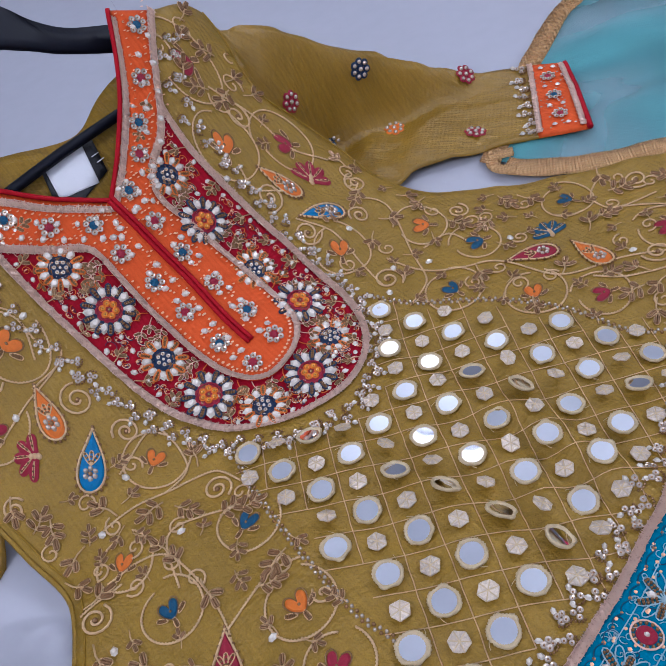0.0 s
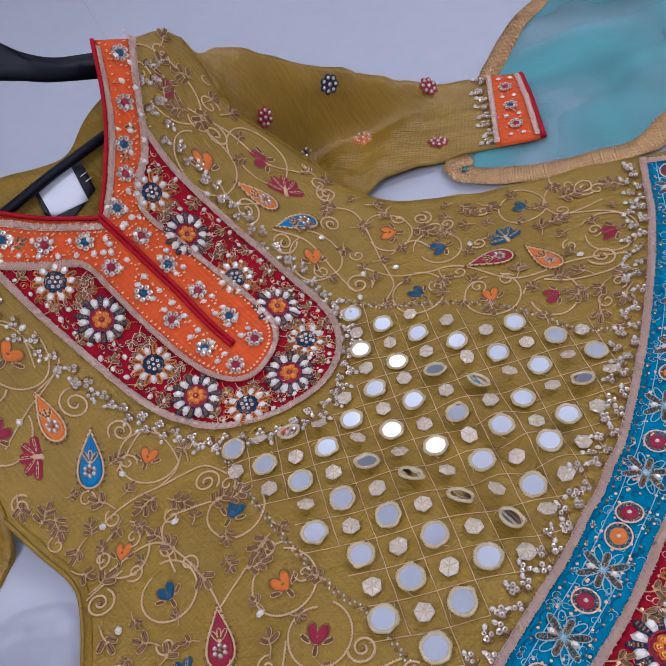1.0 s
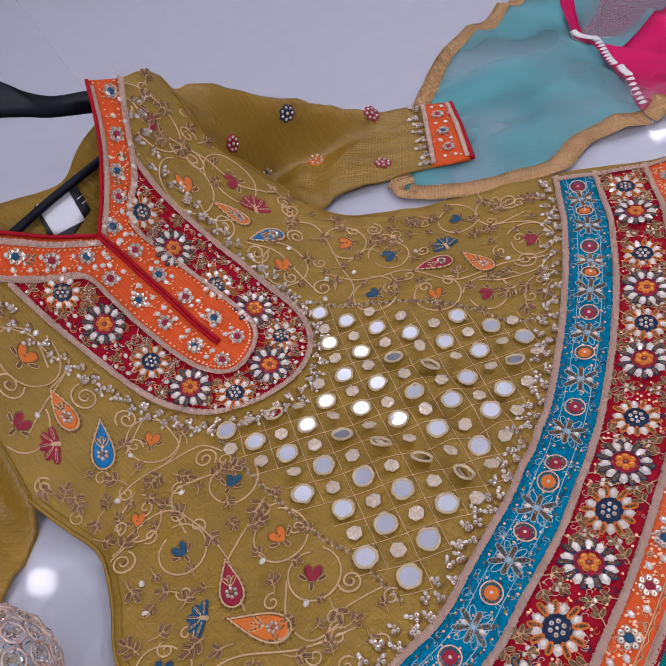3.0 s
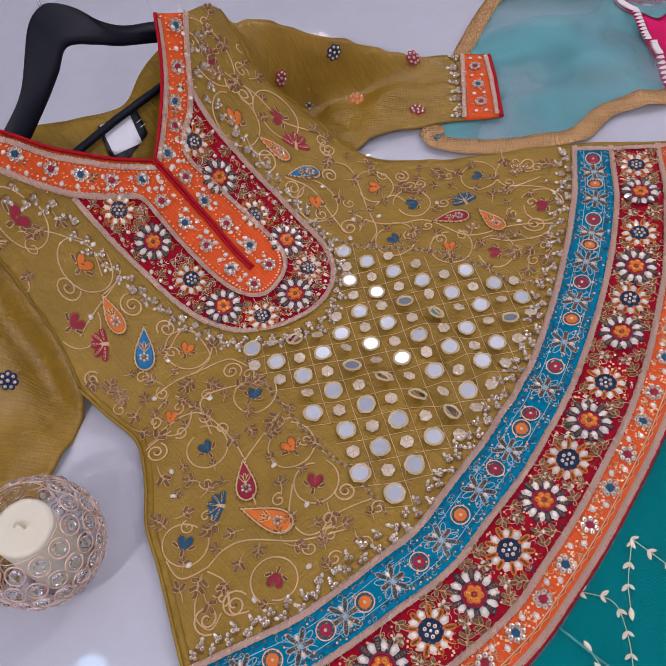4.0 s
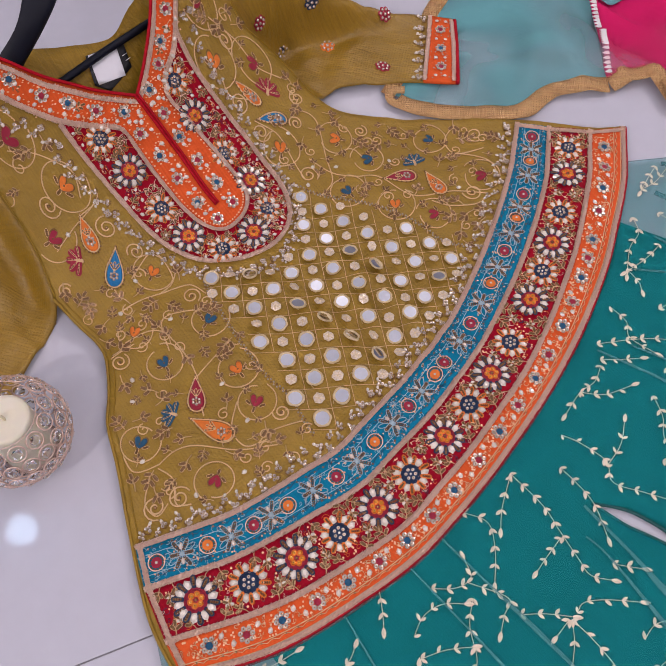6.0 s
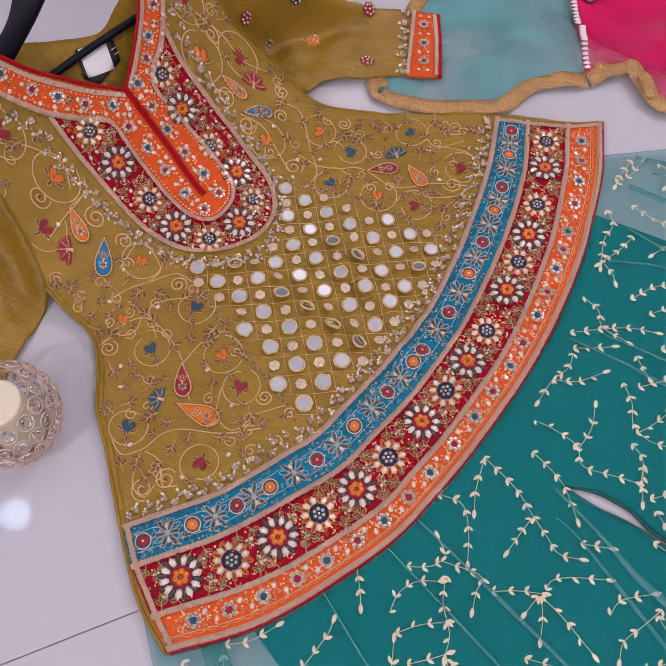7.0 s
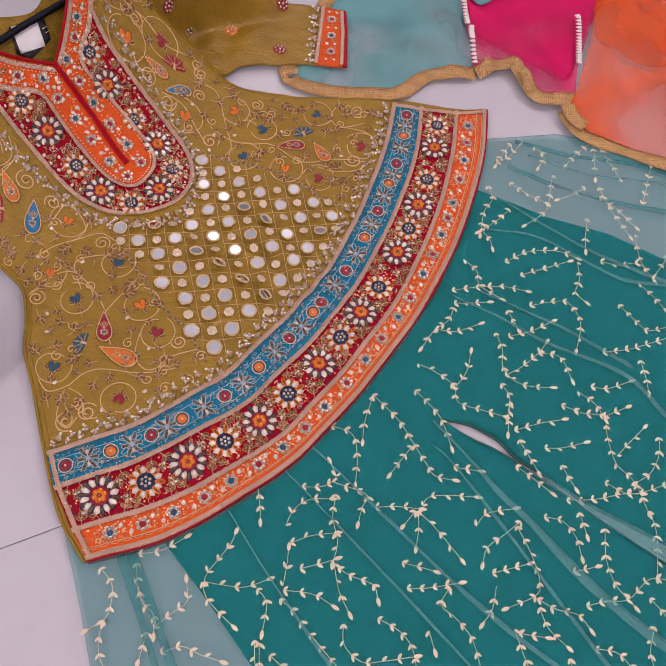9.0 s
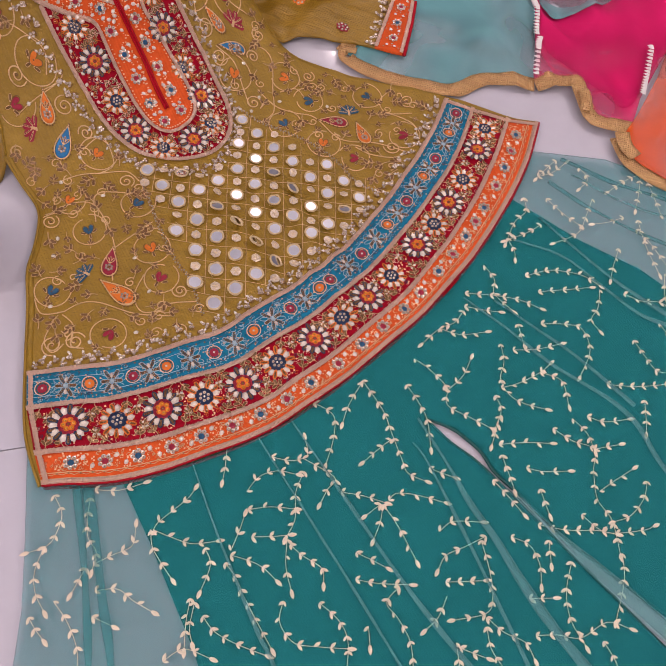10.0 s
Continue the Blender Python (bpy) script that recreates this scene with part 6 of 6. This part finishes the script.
def gauze_mat(name, color, lo, hi):
    """Gauze that lies in one to three layers: denser where it doubles up."""
    mt = sheer(name, color, 0.6)
    nt = mt.node_tree
    tc, n, r = nt.nodes.new("ShaderNodeTexCoord"), nt.nodes.new("ShaderNodeTexNoise"), nt.nodes.new("ShaderNodeMapRange")
    mp = nt.nodes.new("ShaderNodeMapping")
    mp.inputs["Rotation"].default_value, mp.inputs["Scale"].default_value = (0, 0, 0.5), (1.0, 1.5, 1.0)
    n.inputs["Scale"].default_value, n.inputs["Detail"].default_value, n.inputs["Distortion"].default_value = 4.5, 1.5, 0.6
    r.inputs["From Min"].default_value, r.inputs["From Max"].default_value = 0.38, 0.62
    r.inputs["To Min"].default_value, r.inputs["To Max"].default_value = lo, hi
    nt.links.new(tc.outputs["Object"], mp.inputs["Vector"])
    nt.links.new(mp.outputs[0], n.inputs["Vector"])
    nt.links.new(n.outputs["Fac"], r.inputs["Value"])
    nt.links.new(r.outputs[0], nt.nodes["Principled BSDF"].inputs["Alpha"])
    return mt


DUP_TEAL = gauze_mat("teal_gauze", (0.14, 0.38, 0.40), 0.40, 0.95)
DUP_PINK = gauze_mat("pink_gauze", (0.74, 0.02, 0.14), 0.5, 0.9)
DUP_ORANGE = gauze_mat("orange_gauze", (0.88, 0.12, 0.018), 0.40, 0.72)
GOLD = weave(material("gold_ribbon", (0.70, 0.42, 0.18), 0.42, 0.25, 60, 0.5, 0.6, 900), 1600, 0.9, 0.5, 0)
LACE = material("white_lace", (0.80, 0.77, 0.75), 0.7, 0, 200, 0.2, 0.6, 2000)
dupatta = thing("dupatta", "sheer teal, pink and orange scarf with a gold ribbon edge", "scarf")


def gauze(name, line, mat, lift=0.0, label=""):
    return part(name, sheet_mesh(name, [Vector((p[0], p[1])) for p in line], lambda x, y: dupatta_z(x, y) + lift, 0.012, 0.0012), mat, dupatta, label)


EDGE_TEAL = curve_points([(0.163, 0.392), (0.179, 0.384), (0.212, 0.378), (0.243, 0.376), (0.290, 0.378), (0.338, 0.380), (0.374, 0.412), (0.404, 0.431), (0.478, 0.445)], 6)
EDGE_PINK = curve_points([(0.478, 0.445), (0.513, 0.464), (0.552, 0.470), (0.568, 0.444), (0.588, 0.408), (0.600, 0.398), (0.656, 0.400)], 6)
EDGE_ORANGE = curve_points([(0.641, 0.366), (0.664, 0.328), (0.696, 0.311), (0.753, 0.292), (0.801, 0.274), (0.95, 0.23)], 6)
EDGE_LEFT = curve_points([(0.52, 0.92), (0.41, 0.785), (0.344, 0.730), (0.278, 0.696), (0.223, 0.592), (0.207, 0.550), (0.170, 0.44), (0.150, 0.392)], 6)
gauze("teal_panel", EDGE_TEAL + curve_points([(0.478, 0.455), (0.470, 0.485), (0.464, 0.519), (0.455, 0.570), (0.447, 0.627), (0.446, 0.68), (0.47, 0.80)], 5) + EDGE_LEFT[:-1], DUP_TEAL, label="sheer teal gauze")
gauze("teal_fold", curve_points([(0.462, 0.640), (0.478, 0.607), (0.490, 0.598), (0.522, 0.626), (0.598, 0.684), (0.60, 0.78), (0.48, 0.77)], 6, True), DUP_TEAL, 0.010)
gauze("pink_panel", EDGE_PINK + [Vector(p) for p in ((0.668, 0.47), (0.690, 0.545), (0.735, 0.66), (0.76, 0.84), (0.45, 0.84), (0.445, 0.65), (0.452, 0.592), (0.464, 0.515), (0.473, 0.46))], DUP_PINK, 0.003, "sheer bright pink gauze")
gauze("pink_fold", curve_points([(0.472, 0.53), (0.53, 0.490), (0.585, 0.452), (0.635, 0.428), (0.662, 0.47), (0.685, 0.545), (0.73, 0.66), (0.74, 0.80), (0.47, 0.81), (0.462, 0.62)], 6, True), DUP_PINK, 0.0037)
gauze("orange_panel", EDGE_ORANGE + [Vector(p) for p in ((1.10, 0.35), (1.1, 0.85), (0.74, 0.85), (0.715, 0.66), (0.690, 0.515), (0.662, 0.420))], DUP_ORANGE, 0.006, "sheer bright orange gauze")
gauze("orange_fold", curve_points([(0.700, 0.53), (0.76, 0.50), (0.86, 0.46), (1.0, 0.50), (1.02, 0.75), (0.76, 0.80), (0.72, 0.65)], 6, True), DUP_ORANGE, 0.009)


def gold_edge(line, width, lift=0.003):
    a, b = [], []
    for k, (p, d) in enumerate(along(line, 0.003)):
        n = Vector((d.y, -d.x))
        wv = width * (1 + 0.2 * noise.noise(Vector((p.x * 9, p.y * 9, 2))))
        a.append(p - n * 0.003)
        b.append(p + n * wv)
    part("gold_ribbon", ribbon_mesh(a, b, dupatta_z, 3, lift, 0.0016), GOLD, dupatta, "woven gold ribbon")
    bm = bmesh.new()
    for k, (p, q) in enumerate(zip(a, b)):
        tube_into(bm, [(c.x, c.y, dupatta_z(c.x, c.y) + lift + 0.0005) for c in (p, p.lerp(q, 0.5), q)], 0.0005, 4)
    part("ribbing", bm, GOLD, dupatta)


for ln in (EDGE_TEAL, EDGE_PINK, EDGE_ORANGE):
    gold_edge(ln, 0.0215)
gold_edge(EDGE_LEFT, 0.020, 0.001)
gold_edge(curve_points([(0.556, 0.432), (0.566, 0.440), (0.576, 0.425), (0.580, 0.40)], 6), 0.016, 0.010)
gold_edge(curve_points([(0.648, 0.372), (0.655, 0.350), (0.672, 0.335)], 6), 0.022, 0.010)
gold_edge(curve_points([(0.168, 0.40), (0.150, 0.398), (0.150, 0.385), (0.168, 0.375)], 6), 0.010, 0.004)
for ctrl in ([(0.445, 0.655), (0.450, 0.600), (0.457, 0.560), (0.464, 0.522)], [(0.472, 0.524), (0.470, 0.485), (0.479, 0.446)], [(0.667, 0.571), (0.671, 0.524), (0.669, 0.471)]):
    bm = bmesh.new()
    line = along(curve_points(ctrl, 8), 0.006)
    for p, d in line[:-1]:
        n = Vector((d.y, -d.x))
        z = dupatta_z(p.x, p.y) + 0.013
        tri = [p - n * 0.004, p - n * 0.004 + d * 0.006, p + n * 0.001 + d * 0.006, p + n * 0.007 + d * 0.003, p + n * 0.001]
        lo = [bm.verts.new((q.x, q.y, z - 0.0008)) for q in tri]
        hi = [bm.verts.new((q.x, q.y, z)) for q in tri]
        bm.faces.new(hi)
        for k in range(5):
            bm.faces.new((lo[k], lo[(k + 1) % 5], hi[(k + 1) % 5], hi[k]))
    part("scalloped_lace", bm, LACE, dupatta, "white scalloped lace", smooth=False)


# ---- hanger and label ----
hanger = thing("clothes_hanger", "matt black plastic clothes hanger inside the neck of the kurta", "hanger")
ARM = [(-0.344, 0.196, 0.217), (-0.333, 0.217, 0.227), (-0.308, 0.249, 0.254), (-0.299, 0.311, 0.289), (-0.288, 0.337, 0.297), (-0.275, 0.346, 0.296), (-0.251, 0.348, 0.285), (-0.231, 0.344, 0.270), (-0.209, 0.356, 0.251), (-0.177, 0.387, 0.232), (-0.145, 0.404, 0.214)]
INNER = [(-0.136, 0.399, 0.195), (-0.178, 0.373, 0.218), (-0.213, 0.339, 0.242), (-0.235, 0.322, 0.259), (-0.260, 0.304, 0.272), (-0.271, 0.281, 0.257), (-0.287, 0.255, 0.238), (-0.311, 0.223, 0.213), (-0.322, 0.209, 0.201)]
outer, inner = curve_points(ARM, 8), curve_points(INNER[::-1], 10)
bm = bmesh.new()
rows = []
n = 60
oa, ia = along(outer, sum((b - a).length for a, b in zip(outer, outer[1:])) / n), along(inner, sum((b - a).length for a, b in zip(inner, inner[1:])) / n)
for (p, _), (q, _) in zip(oa, ia):
    ring = []
    for f, h in ((0.0, -0.003), (0.0, 0.003), (0.10, 0.0055), (0.90, 0.0055), (1.0, 0.003), (1.0, -0.003), (0.9, -0.0055), (0.1, -0.0055)):
        c = p.lerp(q, f)
        ring.append(bm.verts.new((c.x, c.y, c.z + h)))
    rows.append(ring)
for a, b in zip(rows, rows[1:]):
    for k in range(8):
        bm.faces.new((a[k], a[(k + 1) % 8], b[(k + 1) % 8], b[k]))
bm.faces.new(rows[0][::-1])
bm.faces.new(rows[-1])
bmesh.ops.recalc_face_normals(bm, faces=bm.faces)
part("frame", bm, BLACK, hanger)
bm = bmesh.new()
tube_into(bm, [(-0.302, 0.208, 0.166), (-0.285, 0.227, 0.171), (-0.234, 0.286, 0.174), (-0.183, 0.345, 0.173), (-0.165, 0.365, 0.169)], 0.0052, 10)
part("trouser_bar", bm, BLACK, hanger)
METAL = material("steel_wire", (0.55, 0.55, 0.58), 0.25, 1.0, 80, 0.1, 0.0, 400)
bm = bmesh.new()
tube_into(bm, curve_points([(-0.286, 0.339, 0.299), (-0.298, 0.364, 0.306), (-0.300, 0.386, 0.309), (-0.321, 0.409, 0.309), (-0.344, 0.405, 0.309), (-0.349, 0.382, 0.309)], 8), 0.0014, 8)
part("hook", bm, METAL, hanger)

CARD = material("white_card", (0.82, 0.82, 0.86), 0.55, 0, 20, 0.04, 0.1, 400)
TAGC = material("black_satin", (0.008, 0.008, 0.012), 0.45, 0, 200, 0.3, 0.4, 2000)
back_z = lambda x, y: 0.010 + 0.70 * rise(x, y) + 0.6 * fold(x, y)
tag = thing("size_label", "black woven label with a white paper card over it", "label")


def patch(corners, lift, thick):
    return sheet_mesh("patch", [Vector(p) for p in corners], lambda x, y: back_z(x, y) + lift, 0.008, thick)


part("woven_label", patch([(-0.256, 0.280), (-0.215, 0.316), (-0.204, 0.294), (-0.227, 0.258), (-0.245, 0.255)], 0.002, 0.001), TAGC, tag)
part("paper_card", patch([(-0.253, 0.281), (-0.222, 0.306), (-0.210, 0.281), (-0.240, 0.257)], 0.004, 0.001), CARD, tag)
bm = bmesh.new()
for k in range(2):
    x, y = -0.212 + 0.004 * k, 0.304 - 0.003 * k
    tube_into(bm, [(x - 0.002, y - 0.006, back_z(x, y) + 0.0032), (x + 0.003, y, back_z(x, y) + 0.0032)], 0.0006, 4)
part("woven_bars", bm, CARD, tag)

# ---- candle in a crystal bowl ----
CX, CY, CR = -0.272, -0.197, 0.064
GLASS = bpy.data.materials.new("crystal")
GLASS.use_nodes = True
g = GLASS.node_tree.nodes["Principled BSDF"]
g.inputs["Base Color"].default_value, g.inputs["Roughness"].default_value = (1.0, 1.0, 1.0, 1), 0.03
g.inputs["Transmission Weight"].default_value, g.inputs["IOR"].default_value = 1.0, 1.28
WIRE = material("rose_gold_wire", (0.74, 0.54, 0.45), 0.4, 0.45, 120, 0.2, 0.0, 600)
WAX = material("ivory_wax", (0.74, 0.69, 0.54), 0.5, 0, 40, 0.06, 0.15, 300)
WAX.node_tree.nodes["Principled BSDF"].inputs["Subsurface Weight"].default_value = 0.3
WAX.node_tree.nodes["Principled BSDF"].inputs["Subsurface Radius"].default_value = (0.01, 0.007, 0.004)
bowl = thing("candle_holder", "round bowl of wired crystal beads on the floor", "candle holder", (CX, CY, 0))
bm = bmesh.new()
bmesh.ops.create_icosphere(bm, subdivisions=1, radius=0.0068)
for v in bm.verts:
    v.co.z *= 0.55
CRYSTAL_ME = bpy.data.meshes.new("crystal_bead")
bm.to_mesh(CRYSTAL_ME)
bm.free()
CRYSTAL_ME.materials.append(GLASS)
bm = bmesh.new()
ring_cord(bm, 0, 0, 0.0098, 0.0010, 0, -0.001, 20)
WIRE_ME = bpy.data.meshes.new("wire_ring")
bm.to_mesh(WIRE_ME)
bm.free()
WIRE_ME.materials.append(WIRE)
WIRE_ME.polygons.foreach_set("use_smooth", [True] * len(WIRE_ME.polygons))
for lat, count in ((40, 13), (20, 18), (0, 20), (-20, 19), (-40, 15), (-60, 10)):
    for k in range(count):
        a = 2 * math.pi * (k + 0.5 * ((lat // 20) % 2)) / count
        n = Vector((math.cos(radians(lat)) * math.cos(a), math.cos(radians(lat)) * math.sin(a), math.sin(radians(lat))))
        m = Matrix.Translation(n * CR + Vector((0, 0, 0.060))) @ n.to_track_quat("Z", "Y").to_matrix().to_4x4()
        wire = part("wire_ring", WIRE_ME, None, bowl, m=m)
        part("crystal_bead", CRYSTAL_ME, None, wire)
bm = bmesh.new()
ring_cord(bm, 0, 0, CR * math.cos(radians(50)), 0.0005, 0, 0.060 + CR * math.sin(radians(52)), 40)
part("top_rim", bm, WIRE, bowl)
bm = bmesh.new()
bmesh.ops.create_cone(bm, cap_ends=True, segments=32, radius1=0.034, radius2=0.030, depth=0.006, matrix=Matrix.Translation((0, 0, 0.003)))
part("base_plate", bm, WIRE, bowl)
candle = thing("pillar_candle", "short ivory pillar candle standing in the crystal bowl", "candle", (CX, CY, 0.006))
bm = bmesh.new()
prof = [(0.0, 0.0), (0.0305, 0.0), (0.0310, 0.002), (0.0310, 0.089), (0.0295, 0.0925), (0.0255, 0.0930), (0.0110, 0.0905), (0.0, 0.0900)]
rings = [[bm.verts.new((r * math.cos(2 * math.pi * k / 40), r * math.sin(2 * math.pi * k / 40), z)) for k in range(40)] for r, z in prof[1:-1]]
for a, b in zip(rings, rings[1:]):
    for k in range(40):
        bm.faces.new((a[k], a[(k + 1) % 40], b[(k + 1) % 40], b[k]))
bm.faces.new(rings[0][::-1])
bm.faces.new(rings[-1])
part("wax_body", bm, WAX, candle)
bm = bmesh.new()
tube_into(bm, curve_points([(0.002, 0.0, 0.088), (0.001, 0.001, 0.095), (-0.003, 0.002, 0.098), (-0.005, -0.002, 0.099)], 5), 0.0016, 8)
part("wick", bm, material("waxed_wick", (0.62, 0.55, 0.38), 0.7, 0, 300, 0.3, 0.5, 2000), candle)

# ---- floor tiles ----
TU, TV = Vector((0.902, 0.432)), Vector((-0.432, 0.902))
CORNER = Vector((-0.083, -0.402)) + TU * ((Vector((-0.35, 0.851)) - Vector((-0.083, -0.402))).dot(TU))
bm = box_mesh(-0.6, 0.6, -1.1993, 1.1993, -0.0035, 0.0, 0.0002)
TILE_ME = bpy.data.meshes.new("tile")
bm.to_mesh(TILE_ME)
bm.free()
TILE_ME.materials.append(FLOOR)
turn = math.degrees(math.atan2(TU.y, TU.x))
for i in range(-9, 10):
    for j in range(-6, 7):
        c = CORNER + TU * (1.2 * i + 0.6) + TV * (2.4 * j + 1.2)
        corners = [c + TU * a + TV * b for a in (-0.6, 0.6) for b in (-1.2, 1.2)]
        if max(p.x for p in corners) < X0 + 0.02 or min(p.x for p in corners) > X1 - 0.02 or max(p.y for p in corners) < Y0 + 0.02 or min(p.y for p in corners) > Y1 - 0.02:
            continue
        m, me = pose(c.x, c.y, 0, 0, 0, turn), TILE_ME
        if any(not (X0 < p.x < X1 and Y0 < p.y < Y1) for p in corners):
            # tiles along the walls are cut to fit
            bm = bmesh.new()
            bm.from_mesh(TILE_ME)
            back = m.inverted()
            for co, no in (((X0, 0, 0), (-1, 0, 0)), ((X1, 0, 0), (1, 0, 0)), ((0, Y0, 0), (0, -1, 0)), ((0, Y1, 0), (0, 1, 0))):
                bmesh.ops.bisect_plane(bm, geom=bm.verts[:] + bm.edges[:] + bm.faces[:], plane_co=back @ Vector(co), plane_no=back.to_3x3() @ Vector(no), clear_outer=True)
            if not bm.faces:
                bm.free()
                continue
            me = bpy.data.meshes.new("tile")
            bm.to_mesh(me)
            bm.free()
            me.materials.append(FLOOR)
        part("tile", me, None, floor, m=m, smooth=False)
